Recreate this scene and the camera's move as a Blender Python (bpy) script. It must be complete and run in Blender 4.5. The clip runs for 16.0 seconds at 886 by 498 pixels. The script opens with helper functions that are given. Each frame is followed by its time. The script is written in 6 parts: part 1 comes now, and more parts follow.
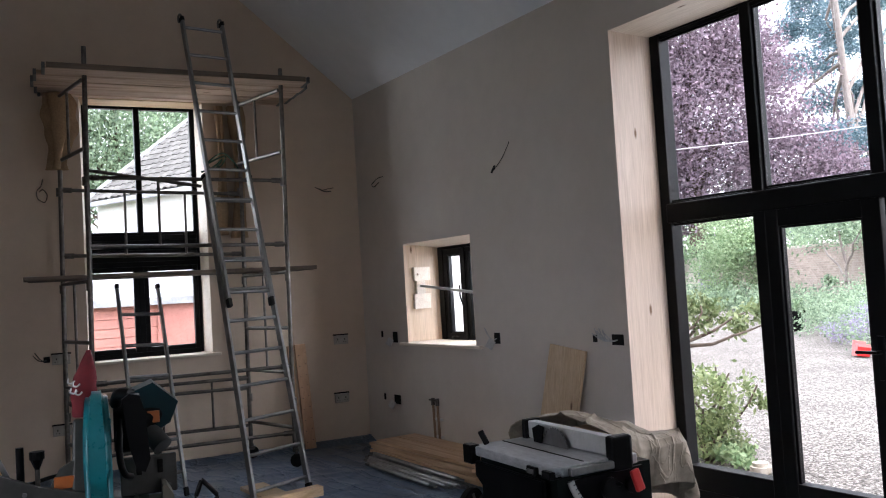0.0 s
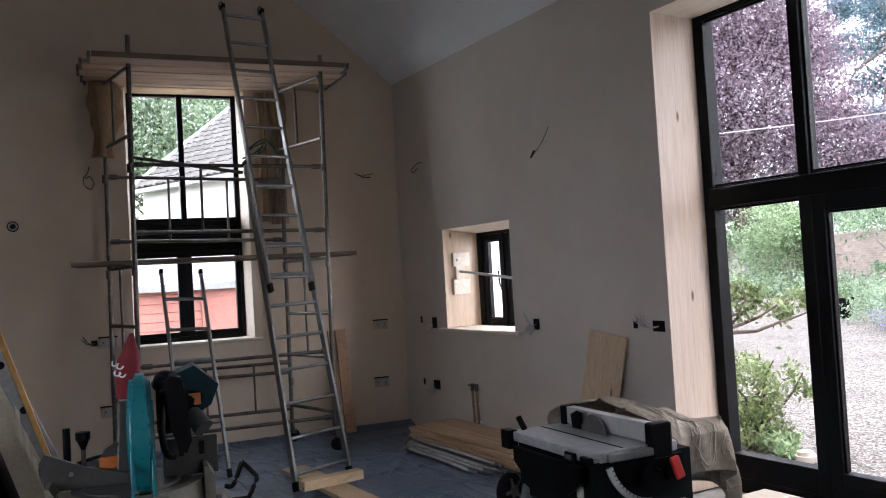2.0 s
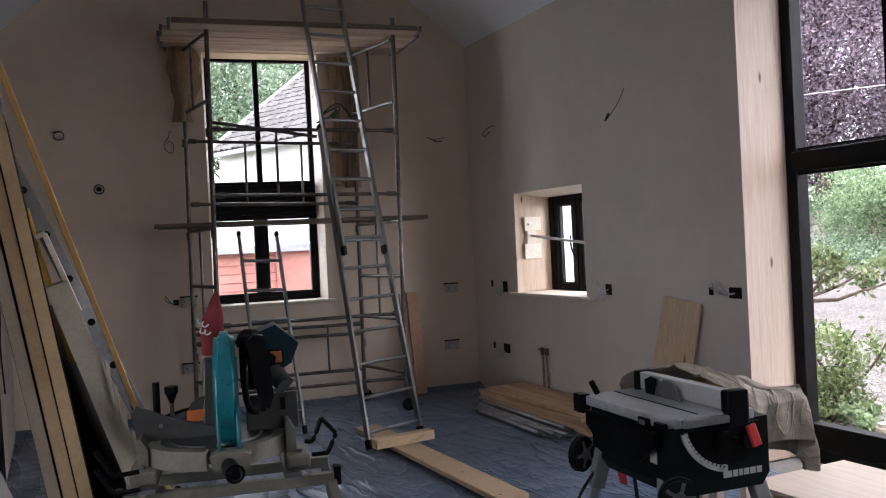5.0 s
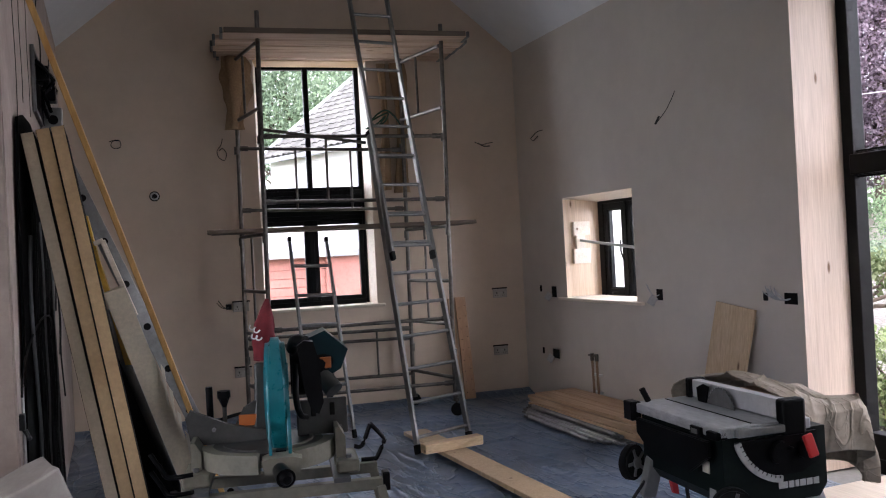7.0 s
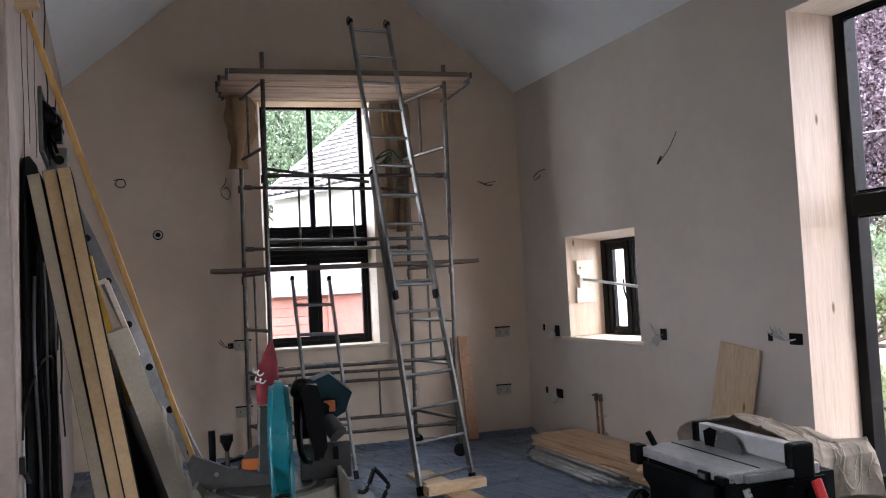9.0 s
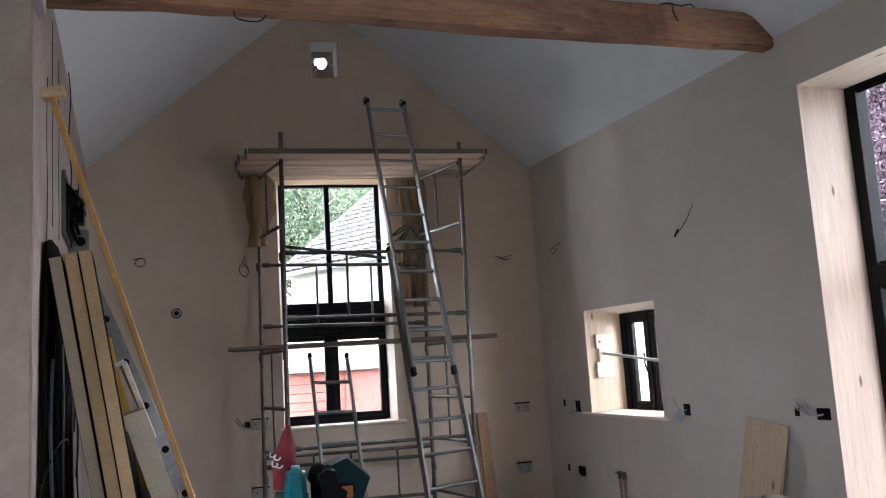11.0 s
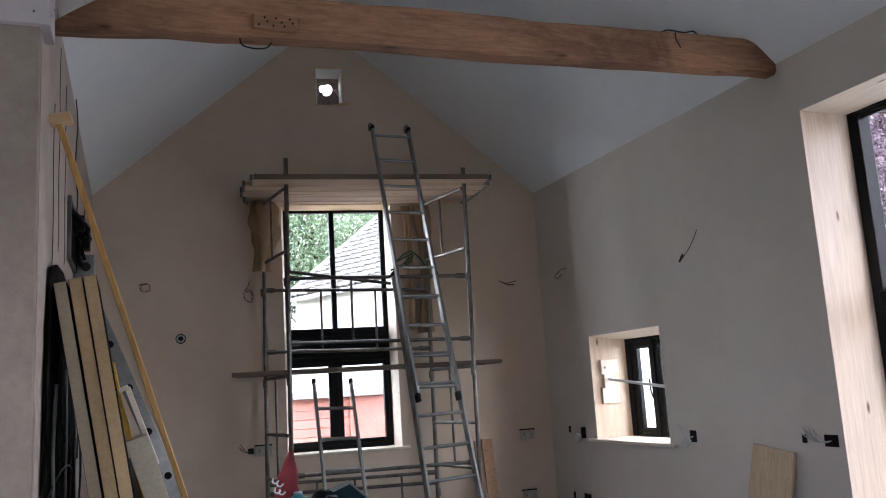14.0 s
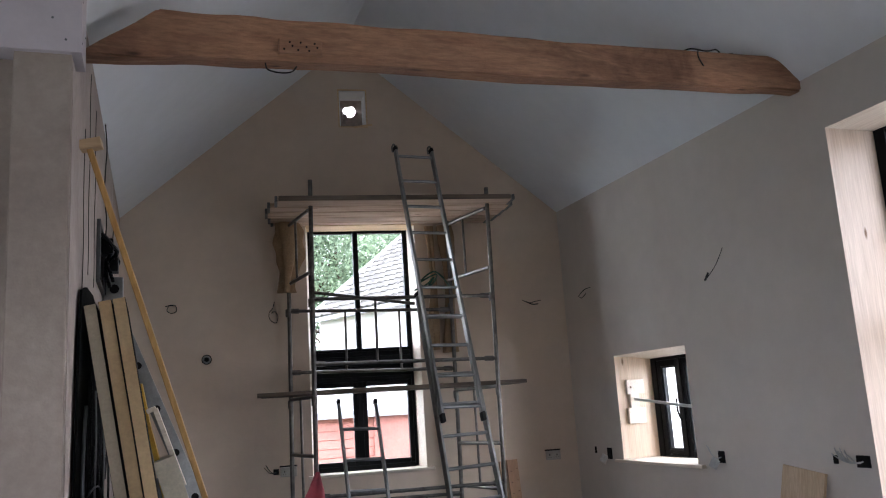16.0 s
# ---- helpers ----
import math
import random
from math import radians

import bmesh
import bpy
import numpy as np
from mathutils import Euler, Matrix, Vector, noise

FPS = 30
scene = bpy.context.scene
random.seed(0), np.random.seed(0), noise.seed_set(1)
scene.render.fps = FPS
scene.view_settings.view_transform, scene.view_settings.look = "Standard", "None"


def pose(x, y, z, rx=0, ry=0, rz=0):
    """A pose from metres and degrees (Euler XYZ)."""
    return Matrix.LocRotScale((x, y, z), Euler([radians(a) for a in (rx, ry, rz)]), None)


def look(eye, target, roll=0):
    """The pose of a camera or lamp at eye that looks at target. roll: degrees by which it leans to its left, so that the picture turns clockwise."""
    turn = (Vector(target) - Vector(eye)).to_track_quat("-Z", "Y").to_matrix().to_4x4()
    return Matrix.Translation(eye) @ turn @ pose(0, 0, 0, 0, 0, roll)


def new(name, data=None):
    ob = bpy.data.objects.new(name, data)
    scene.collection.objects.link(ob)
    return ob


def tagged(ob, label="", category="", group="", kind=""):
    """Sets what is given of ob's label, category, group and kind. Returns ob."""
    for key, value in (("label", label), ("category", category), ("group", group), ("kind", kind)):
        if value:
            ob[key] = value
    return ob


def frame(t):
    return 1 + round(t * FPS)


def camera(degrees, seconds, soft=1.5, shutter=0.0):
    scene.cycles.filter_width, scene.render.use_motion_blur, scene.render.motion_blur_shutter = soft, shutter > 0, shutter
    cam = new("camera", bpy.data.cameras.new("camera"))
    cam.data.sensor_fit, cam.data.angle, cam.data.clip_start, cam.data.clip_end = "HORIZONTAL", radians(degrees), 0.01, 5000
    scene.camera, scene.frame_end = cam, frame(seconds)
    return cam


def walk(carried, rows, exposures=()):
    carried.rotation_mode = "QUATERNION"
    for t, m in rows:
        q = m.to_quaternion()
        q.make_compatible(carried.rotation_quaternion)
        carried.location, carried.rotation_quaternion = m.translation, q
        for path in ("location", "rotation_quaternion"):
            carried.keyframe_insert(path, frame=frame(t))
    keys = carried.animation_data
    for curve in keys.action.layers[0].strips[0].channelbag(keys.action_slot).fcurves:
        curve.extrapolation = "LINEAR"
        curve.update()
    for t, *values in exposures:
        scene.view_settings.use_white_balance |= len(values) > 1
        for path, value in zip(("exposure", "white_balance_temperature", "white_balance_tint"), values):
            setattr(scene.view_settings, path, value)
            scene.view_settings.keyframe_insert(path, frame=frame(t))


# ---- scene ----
cam = camera(56.13, 16.0, soft=1.1)
PATH = [
    (0.0, pose(0.009, 0.001, 1.450, 92.62, 3.42, -25.85)),
    (0.5, pose(0.012, 0.003, 1.448, 92.63, 3.37, -25.30)),
    (1.0, pose(0.014, 0.007, 1.447, 92.27, 3.16, -24.43)),
    (1.5, pose(0.019, 0.006, 1.447, 91.92, 3.25, -23.50)),
    (2.0, pose(0.021, 0.004, 1.446, 91.82, 3.34, -23.07)),
    (2.5, pose(0.020, -0.004, 1.445, 91.81, 3.46, -22.58)),
    (3.0, pose(0.016, -0.009, 1.448, 91.81, 3.45, -21.82)),
    (3.5, pose(0.010, -0.010, 1.445, 91.31, 3.06, -20.57)),
    (4.0, pose(0.001, -0.001, 1.442, 89.81, 2.65, -20.02)),
    (6.5, pose(-0.003, -0.003, 1.451, 89.85, 3.16, -15.35)),
    (7.0, pose(-0.001, -0.004, 1.452, 90.07, 3.01, -14.97)),
    (7.5, pose(-0.004, -0.003, 1.455, 90.53, 3.02, -15.03)),
    (8.0, pose(-0.006, -0.001, 1.457, 91.07, 2.95, -14.71)),
    (8.5, pose(-0.008, 0.001, 1.462, 91.68, 2.83, -14.83)),
    (9.0, pose(-0.010, 0.000, 1.471, 92.61, 2.96, -14.86)),
    (9.5, pose(-0.009, -0.002, 1.480, 93.70, 3.25, -14.59)),
    (10.0, pose(-0.009, 0.002, 1.494, 95.16, 3.43, -14.26)),
    (12.5, pose(-0.009, 0.007, 1.496, 99.23, 3.60, -13.04)),
    (13.0, pose(-0.008, 0.006, 1.492, 99.19, 3.66, -13.05)),
    (13.5, pose(-0.005, 0.005, 1.491, 99.33, 3.43, -13.18)),
    (14.0, pose(-0.006, 0.004, 1.492, 99.46, 3.51, -13.29)),
    (14.5, pose(-0.007, 0.002, 1.491, 99.78, 3.65, -13.19)),
    (15.0, pose(-0.010, 0.001, 1.493, 100.22, 3.72, -12.69)),
    (15.5, pose(-0.012, -0.003, 1.495, 100.49, 3.75, -12.40)),
    (16.0, pose(-0.015, -0.007, 1.496, 100.89, 3.61, -11.67)),
]
walk(cam, PATH, [(0.0, 2.46, 6280, 17), (2.0, 2.46, 6280, 18), (4.0, 2.40, 6300, 19), (6.5, 2.60, 6330, 21), (9.5, 2.94, 6280, 18), (12.5, 2.92, 6100, 16), (16.0, 2.90, 6100, 16)])

# ---- light: overcast daylight from outside, with lamps added near the openings ----
TURN = 6.99                      # the long walls stand this many degrees off the gable's square
F = pose(0, 0, 0, 0, 0, TURN)    # frame of the long walls: X across the barn, Y along it towards the gable
world = bpy.data.worlds.new("sky")
scene.world = world
world.use_nodes = True
wn = world.node_tree.nodes
wl = world.node_tree.links
sky = wn.new("ShaderNodeTexSky")
sky.sky_type = "NISHITA"
sky.sun_disc = False
sky.sun_elevation = radians(65)
sky.sun_rotation = radians(150)
sky.air_density = 1.2
sky.dust_density = 4.0
haze = wn.new("ShaderNodeMix")   # cloud cover: most of the blue is gone
haze.data_type = "RGBA"
haze.inputs[0].default_value = 0.75
haze.inputs[7].default_value = (9.0, 9.3, 9.8, 1)
wl.new(sky.outputs[0], haze.inputs[6])
wl.new(haze.outputs[2], wn["Background"].inputs[0])
wn["Background"].inputs[1].default_value = 0.135

sun = new("sun", bpy.data.lights.new("sun", "SUN"))
sun.data.energy = 0.6
sun.data.angle = radians(25)
sun.data.color = (1.0, 0.96, 0.9)
sun.matrix_world = look((7, -12, 30), (0, 0, 0))


def area_lamp(name, centre, direction, w, h, power):
    lamp = new(name, bpy.data.lights.new(name, "AREA"))
    lamp.data.shape, lamp.data.size, lamp.data.size_y = "RECTANGLE", w, h
    lamp.data.energy = power
    lamp.data.color = (0.86, 0.94, 1.0)
    lamp.matrix_world = look(centre, Vector(centre) + Vector(direction))
    return lamp


# fill lamps added behind and beside the camera; garden: the screen's unseen half
area_lamp("daylight_rear_window", F @ Vector((0.85, -5.2, 1.85)), F.to_3x3() @ Vector((0, 1, 0.05)), 1.2, 1.3, 0.8)
# next two: lamps added outside, out of sight, to brighten the window reveals
area_lamp("daylight_gable_window", (-0.35, 8.75, 2.45), (1.0, -0.42, -0.05), 0.8, 2.0, 8)
area_lamp("daylight_small_window", F @ Vector((4.85, 5.35, 1.75)), F.to_3x3() @ Vector((-1, 1.0, -0.25)), 0.7, 0.9, 4.5)
# west fill lamp, added out of view to brighten the long wall
area_lamp("daylight_west_window", F @ Vector((-1.60, 1.7, 1.65)), F.to_3x3() @ Vector((1, 0.1, 0.05)), 1.0, 1.2, 2.2)
area_lamp("daylight_garden_window", F @ Vector((4.46, 1.45, 1.6)), F.to_3x3() @ Vector((-0.8, 1.0, 0.0)), 1.05, 2.5, 4.0)

# ---- materials ----
def shader(name):
    m = bpy.data.materials.new(name)
    m.use_nodes = True
    return m, m.node_tree.nodes, m.node_tree.links, m.node_tree.nodes["Principled BSDF"]


def noise_node(n, l, scale, detail=5.0, rough=0.6, stretch=None, distort=0.0, coord="Object"):
    tc = n.new("ShaderNodeTexCoord")
    out = tc.outputs[coord]
    if stretch:
        mp = n.new("ShaderNodeMapping")
        mp.inputs["Scale"].default_value = stretch
        l.new(out, mp.inputs["Vector"])
        out = mp.outputs["Vector"]
    t = n.new("ShaderNodeTexNoise")
    t.inputs["Scale"].default_value = scale
    t.inputs["Detail"].default_value = detail
    t.inputs["Roughness"].default_value = rough
    t.inputs["Distortion"].default_value = distort
    l.new(out, t.inputs["Vector"])
    return t


def ramp_node(n, l, src, stops):
    r = n.new("ShaderNodeValToRGB")
    while len(r.color_ramp.elements) < len(stops):
        r.color_ramp.elements.new(0.5)
    for e, (p, c) in zip(r.color_ramp.elements, stops):
        e.position, e.color = p, (*c, 1)
    l.new(src, r.inputs["Fac"])
    return r


def mixed(n, l, fac, a, b, mode="MIX"):
    x = n.new("ShaderNodeMix")
    x.data_type, x.blend_type = "RGBA", mode
    for sock, v in ((x.inputs[0], fac), (x.inputs[6], a), (x.inputs[7], b)):
        if isinstance(v, (int, float)):
            sock.default_value = v
        elif isinstance(v, tuple):
            sock.default_value = (*v, 1)
        else:
            l.new(v, sock)
    return x.outputs[2]


def bumped(n, l, b, height, strength, distance):
    bp = n.new("ShaderNodeBump")
    bp.inputs["Strength"].default_value = strength
    bp.inputs["Distance"].default_value = distance
    l.new(height, bp.inputs["Height"])
    l.new(bp.outputs[0], b.inputs["Normal"])


def surface(name, c1, c2, rough=0.7, metal=0.0, big=0.8, fine=25.0, bump=0.15, dist=0.004, stretch=None, spread=(0.35, 0.68),
            vary=0.0, fine_amount=0.25, distort=0.0, rough_var=0.12):
    """Two colours mixed at a large scale, a finer grain over them, and relief."""
    m, n, l, b = shader(name)
    t1 = noise_node(n, l, big, 4, 0.6, stretch, distort)
    t2 = noise_node(n, l, fine, 6, 0.65, stretch)
    r1 = ramp_node(n, l, t1.outputs["Fac"], [(spread[0], c1), (spread[1], c2)])
    r2 = ramp_node(n, l, t2.outputs["Fac"], [(0.3, (1 - fine_amount,) * 3), (0.7, (1, 1, 1))])
    col = mixed(n, l, 1.0, r1.outputs[0], r2.outputs[0], "MULTIPLY")
    if vary:
        oi = n.new("ShaderNodeObjectInfo")
        mr = n.new("ShaderNodeMapRange")
        mr.inputs["To Min"].default_value, mr.inputs["To Max"].default_value = 1 - vary, 1 + vary * 0.4
        l.new(oi.outputs["Random"], mr.inputs["Value"])
        sc = n.new("ShaderNodeVectorMath")
        sc.operation = "SCALE"
        l.new(col, sc.inputs[0])
        l.new(mr.outputs[0], sc.inputs["Scale"])
        col = sc.outputs[0]
    l.new(col, b.inputs["Base Color"])
    rr = n.new("ShaderNodeMapRange")
    rr.inputs["To Min"].default_value, rr.inputs["To Max"].default_value = rough - rough_var, min(1, rough + rough_var)
    l.new(t2.outputs["Fac"], rr.inputs["Value"])
    l.new(rr.outputs[0], b.inputs["Roughness"])
    b.inputs["Metallic"].default_value = metal
    if bump:
        bumped(n, l, b, t2.outputs["Fac"], bump, dist)
    return m


def timber(name, light, dark, along="Z", rings=9.0, rough=0.55, vary=0.12, knots=True, knot=(0.16, 0.08, 0.035)):
    """Sawn wood with grain running along one local axis, and scattered knots."""
    m, n, l, b = shader(name)
    k = {"X": (0.05, 1, 1), "Y": (1, 0.05, 1), "Z": (1, 1, 0.05)}[along]
    big = noise_node(n, l, rings, 3, 0.5, k, 0.6)
    fine = noise_node(n, l, 90, 4, 0.6, k)
    r = ramp_node(n, l, big.outputs["Fac"], [(0.3, dark), (0.46, light), (0.56, tuple(0.5 * (p + q) for p, q in zip(light, dark))), (0.72, light)])
    g = ramp_node(n, l, fine.outputs["Fac"], [(0.3, (0.8, 0.78, 0.75)), (0.65, (1, 1, 1))])
    col = mixed(n, l, 1.0, r.outputs[0], g.outputs[0], "MULTIPLY")
    if knots:
        tc = n.new("ShaderNodeTexCoord")
        mp = n.new("ShaderNodeMapping")
        mp.inputs["Scale"].default_value = {"X": (2.2, 7, 7), "Y": (7, 2.2, 7), "Z": (7, 7, 2.2)}[along]
        l.new(tc.outputs["Object"], mp.inputs["Vector"])
        v = n.new("ShaderNodeTexVoronoi")
        v.inputs["Scale"].default_value = 1.0
        l.new(mp.outputs[0], v.inputs["Vector"])
        kr = ramp_node(n, l, v.outputs["Distance"], [(0.045, (1, 1, 1)), (0.1, (0, 0, 0))])
        col = mixed(n, l, kr.outputs[0], col, knot)
    oi = n.new("ShaderNodeObjectInfo")
    mr = n.new("ShaderNodeMapRange")
    mr.inputs["To Min"].default_value, mr.inputs["To Max"].default_value = 1 - vary, 1 + vary * 0.3
    l.new(oi.outputs["Random"], mr.inputs["Value"])
    sc = n.new("ShaderNodeVectorMath")
    sc.operation = "SCALE"
    l.new(col, sc.inputs[0])
    l.new(mr.outputs[0], sc.inputs["Scale"])
    l.new(sc.outputs[0], b.inputs["Base Color"])
    b.inputs["Roughness"].default_value = rough
    bumped(n, l, b, fine.outputs["Fac"], 0.2, 0.002)
    return m


def leaf_material(name, dark, light, clump=1.2):
    m, n, l, b = shader(name)
    geo = n.new("ShaderNodeNewGeometry")
    t = noise_node(n, l, clump, 3)
    r = ramp_node(n, l, geo.outputs["Random Per Island"], [(0.0, dark), (1.0, light)])
    r2 = ramp_node(n, l, t.outputs["Fac"], [(0.3, (0.65, 0.65, 0.65)), (0.7, (1.15, 1.15, 1.15))])
    col = mixed(n, l, 1.0, r.outputs[0], r2.outputs[0], "MULTIPLY")
    l.new(col, b.inputs["Base Color"])
    b.inputs["Roughness"].default_value = 0.55
    tr = n.new("ShaderNodeBsdfTranslucent")
    l.new(col, tr.inputs["Color"])
    ms = n.new("ShaderNodeMixShader")
    ms.inputs[0].default_value = 0.4
    l.new(b.outputs[0], ms.inputs[1])
    l.new(tr.outputs[0], ms.inputs[2])
    l.new(ms.outputs[0], n["Material Output"].inputs["Surface"])
    return m


def glass_material(name):
    m, n, l, b = shader(name)
    b.inputs["Base Color"].default_value = (0.97, 0.985, 0.98, 1)
    b.inputs["Roughness"].default_value = 0.0
    b.inputs["Transmission Weight"].default_value = 1.0
    b.inputs["IOR"].default_value = 1.01
    return m


M_PLASTER = surface("skim_plaster", (0.62, 0.488, 0.375), (0.69, 0.56, 0.442), 0.85, big=0.7, fine=6, bump=0.25, dist=0.006, fine_amount=0.08)
M_PLASTER_R = surface("grey_skim_plaster", (0.575, 0.505, 0.440), (0.64, 0.57, 0.502), 0.85, big=0.6, fine=5, bump=0.3, dist=0.006, fine_amount=0.08)
M_RAW = surface("raw_undercoat_plaster", (0.38, 0.305, 0.265), (0.50, 0.415, 0.365), 0.92, big=1.3, fine=18, bump=0.5, dist=0.006, fine_amount=0.22, distort=0.8)
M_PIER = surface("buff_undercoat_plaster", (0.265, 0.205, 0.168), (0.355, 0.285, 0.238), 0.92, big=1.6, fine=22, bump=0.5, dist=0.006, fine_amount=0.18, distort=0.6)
M_CEIL = surface("white_ceiling_plaster", (0.76, 0.765, 0.765), (0.82, 0.825, 0.825), 0.85, big=0.5, fine=7, bump=0.15, dist=0.004, fine_amount=0.05)
M_BOARD = surface("mauve_plasterboard", (0.47, 0.41, 0.415), (0.53, 0.47, 0.475), 0.8, big=2, fine=40, bump=0.05, fine_amount=0.06)
M_CONCRETE = surface("concrete_slab", (0.22, 0.22, 0.21), (0.32, 0.31, 0.30), 0.85, big=1.5, fine=30, bump=0.3)
M_PINE = timber("fresh_pine_lining", (0.68, 0.55, 0.45), (0.59, 0.455, 0.36), "Z")
M_PINE_X = timber("fresh_pine_board", (0.74, 0.54, 0.33), (0.55, 0.36, 0.19), "X")
M_PINE_Y = timber("pine_floor_board", (0.70, 0.47, 0.30), (0.54, 0.33, 0.19), "Y")
M_PLY = timber("pale_plywood", (0.60, 0.50, 0.39), (0.52, 0.42, 0.32), "Y", rings=3)
M_SOCKET = surface("dusty_socket_plastic", (0.36, 0.32, 0.28), (0.46, 0.42, 0.37), 0.5, big=6, fine=50, bump=0.02, fine_amount=0.12)
M_SILL = timber("pale_sill_board", (0.86, 0.76, 0.64), (0.76, 0.64, 0.52), "X")
M_BEAM = timber("old_pine_beam", (0.36, 0.175, 0.09), (0.19, 0.08, 0.04), "X", rings=4.5, rough=0.75, vary=0.0, knot=(0.09, 0.04, 0.02))
M_SCAF_BOARD = timber("weathered_scaffold_board", (0.74, 0.54, 0.40), (0.46, 0.31, 0.22), "X", rings=12, rough=0.8, vary=0.25)
M_FRAME = surface("black_window_frame", (0.004, 0.004, 0.0045), (0.007, 0.007, 0.0075), 0.4, big=3, fine=60, bump=0.03, fine_amount=0.1)
M_FRAME.node_tree.nodes["Principled BSDF"].inputs["Specular IOR Level"].default_value = 0.12
M_STEEL = surface("galvanised_scaffold_tube", (0.12, 0.105, 0.09), (0.25, 0.23, 0.21), 0.38, 0.9, big=5, fine=40, bump=0.15, dist=0.001, fine_amount=0.4)
M_ALU = surface("dull_aluminium", (0.24, 0.24, 0.235), (0.40, 0.40, 0.39), 0.38, 0.95, big=4, fine=50, bump=0.08, dist=0.001, fine_amount=0.25)
M_GLASS = glass_material("window_glass")
M_BLACK = surface("black_plastic", (0.002, 0.002, 0.0023), (0.005, 0.005, 0.0055), 0.33, big=6, fine=80, bump=0.05, fine_amount=0.2)
M_RUBBER = surface("black_rubber", (0.006, 0.006, 0.006), (0.014, 0.014, 0.014), 0.8, big=6, fine=80, bump=0.1)
M_TEAL = surface("teal_saw_plastic", (0.0, 0.13, 0.16), (0.004, 0.175, 0.205), 0.3, big=5, fine=60, bump=0.03, fine_amount=0.15)
M_CAST = surface("cast_grey_metal", (0.055, 0.054, 0.050), (0.095, 0.093, 0.085), 0.5, 0.4, big=4, fine=60, bump=0.1, fine_amount=0.25)
M_CREAM = surface("dusty_cream_casting", (0.15, 0.14, 0.105), (0.25, 0.235, 0.18), 0.5, 0.1, big=4, fine=50, bump=0.1, fine_amount=0.25)
M_GREY = surface("dark_grey_metal", (0.10, 0.10, 0.10), (0.17, 0.17, 0.17), 0.5, 0.3, big=5, fine=50, bump=0.08, fine_amount=0.25)
M_DARKGREEN = surface("dark_green_black_plastic", (0.004, 0.0075, 0.007), (0.008, 0.012, 0.011), 0.4, big=5, fine=60, bump=0.04)
M_RED = surface("red_cloth", (0.14, 0.012, 0.018), (0.24, 0.022, 0.03), 0.85, big=8, fine=120, bump=0.3, dist=0.002)
M_REDP = surface("red_plastic", (0.55, 0.02, 0.02), (0.65, 0.035, 0.03), 0.35, big=4, fine=60, bump=0.02, fine_amount=0.1)
M_CURTAIN = surface("brown_hessian", (0.30, 0.19, 0.10), (0.42, 0.28, 0.16), 0.9, big=5, fine=70, bump=0.3, fine_amount=0.3)
M_WHITE = surface("white_plastic", (0.60, 0.59, 0.57), (0.68, 0.67, 0.65), 0.35, big=6, fine=50, bump=0.02, fine_amount=0.06)
M_COPPER = surface("dull_copper_pipe", (0.30, 0.19, 0.12), (0.42, 0.28, 0.19), 0.4, 0.8, big=8, fine=60, bump=0.05)
# near-black for dark metal, and painted shade inside holes, slots and gaps
M_HOLE = surface("dark_box_inside", (0.010, 0.009, 0.009), (0.022, 0.020, 0.019), 0.9, big=8, fine=60, bump=0.1)
M_CABLE_W = surface("grey_cable", (0.42, 0.41, 0.40), (0.55, 0.54, 0.52), 0.5, big=8, fine=60, bump=0.0)
M_CABLE_B = surface("black_cable", (0.012, 0.012, 0.012), (0.03, 0.03, 0.03), 0.5, big=8, fine=60, bump=0.0)
M_ROPE = surface("dark_green_rope", (0.01, 0.05, 0.03), (0.02, 0.09, 0.05), 0.8, big=20, fine=120, bump=0.3)
M_INSUL = surface("pale_insulation_foam", (0.52, 0.35, 0.18), (0.64, 0.45, 0.25), 0.85, big=3, fine=60, bump=0.15, fine_amount=0.2)
M_INSUL_PALE = surface("weathered_insulation_foam", (0.50, 0.40, 0.28), (0.62, 0.51, 0.37), 0.85, big=3, fine=60, bump=0.15, fine_amount=0.2)
M_OFFCUT = surface("cream_insulation_foam", (0.68, 0.58, 0.42), (0.80, 0.70, 0.54), 0.85, big=3, fine=60, bump=0.2, fine_amount=0.2)
M_FOIL = surface("foil_facing", (0.55, 0.56, 0.57), (0.72, 0.73, 0.74), 0.38, 0.7, big=3, fine=30, bump=0.2)
M_ORANGE = surface("orange_label", (0.45, 0.11, 0.02), (0.55, 0.16, 0.03), 0.45, big=5, fine=50, bump=0.0, fine_amount=0.1)
M_YELLOW = surface("yellow_painted_tool", (0.75, 0.42, 0.04), (0.82, 0.48, 0.06), 0.5, big=5, fine=50, bump=0.03)
M_PAPER = surface("off_white_panel", (0.66, 0.60, 0.48), (0.74, 0.68, 0.57), 0.6, big=2, fine=30, bump=0.05, fine_amount=0.08)
M_GRAVEL = surface("pale_gravel", (0.30, 0.275, 0.25), (0.42, 0.39, 0.365), 0.95, big=0.5, fine=40, bump=1.0, dist=0.05, fine_amount=0.85)
M_EARTH = surface("garden_ground", (0.05, 0.075, 0.025), (0.11, 0.12, 0.05), 0.95, big=0.5, fine=6, bump=0.5, dist=0.05, fine_amount=0.4)
M_BRICK = surface("old_garden_brick", (0.42, 0.33, 0.28), (0.56, 0.47, 0.41), 0.9, big=3, fine=20, bump=0.3, vary=0.25, fine_amount=0.3)
M_MORTAR = surface("lime_mortar", (0.42, 0.38, 0.32), (0.52, 0.47, 0.41), 0.95, big=2, fine=30, bump=0.3)
M_SHED = surface("red_painted_boards", (0.42, 0.17, 0.14), (0.50, 0.22, 0.18), 0.7, big=2, fine=20, bump=0.2, fine_amount=0.2, vary=0.12)
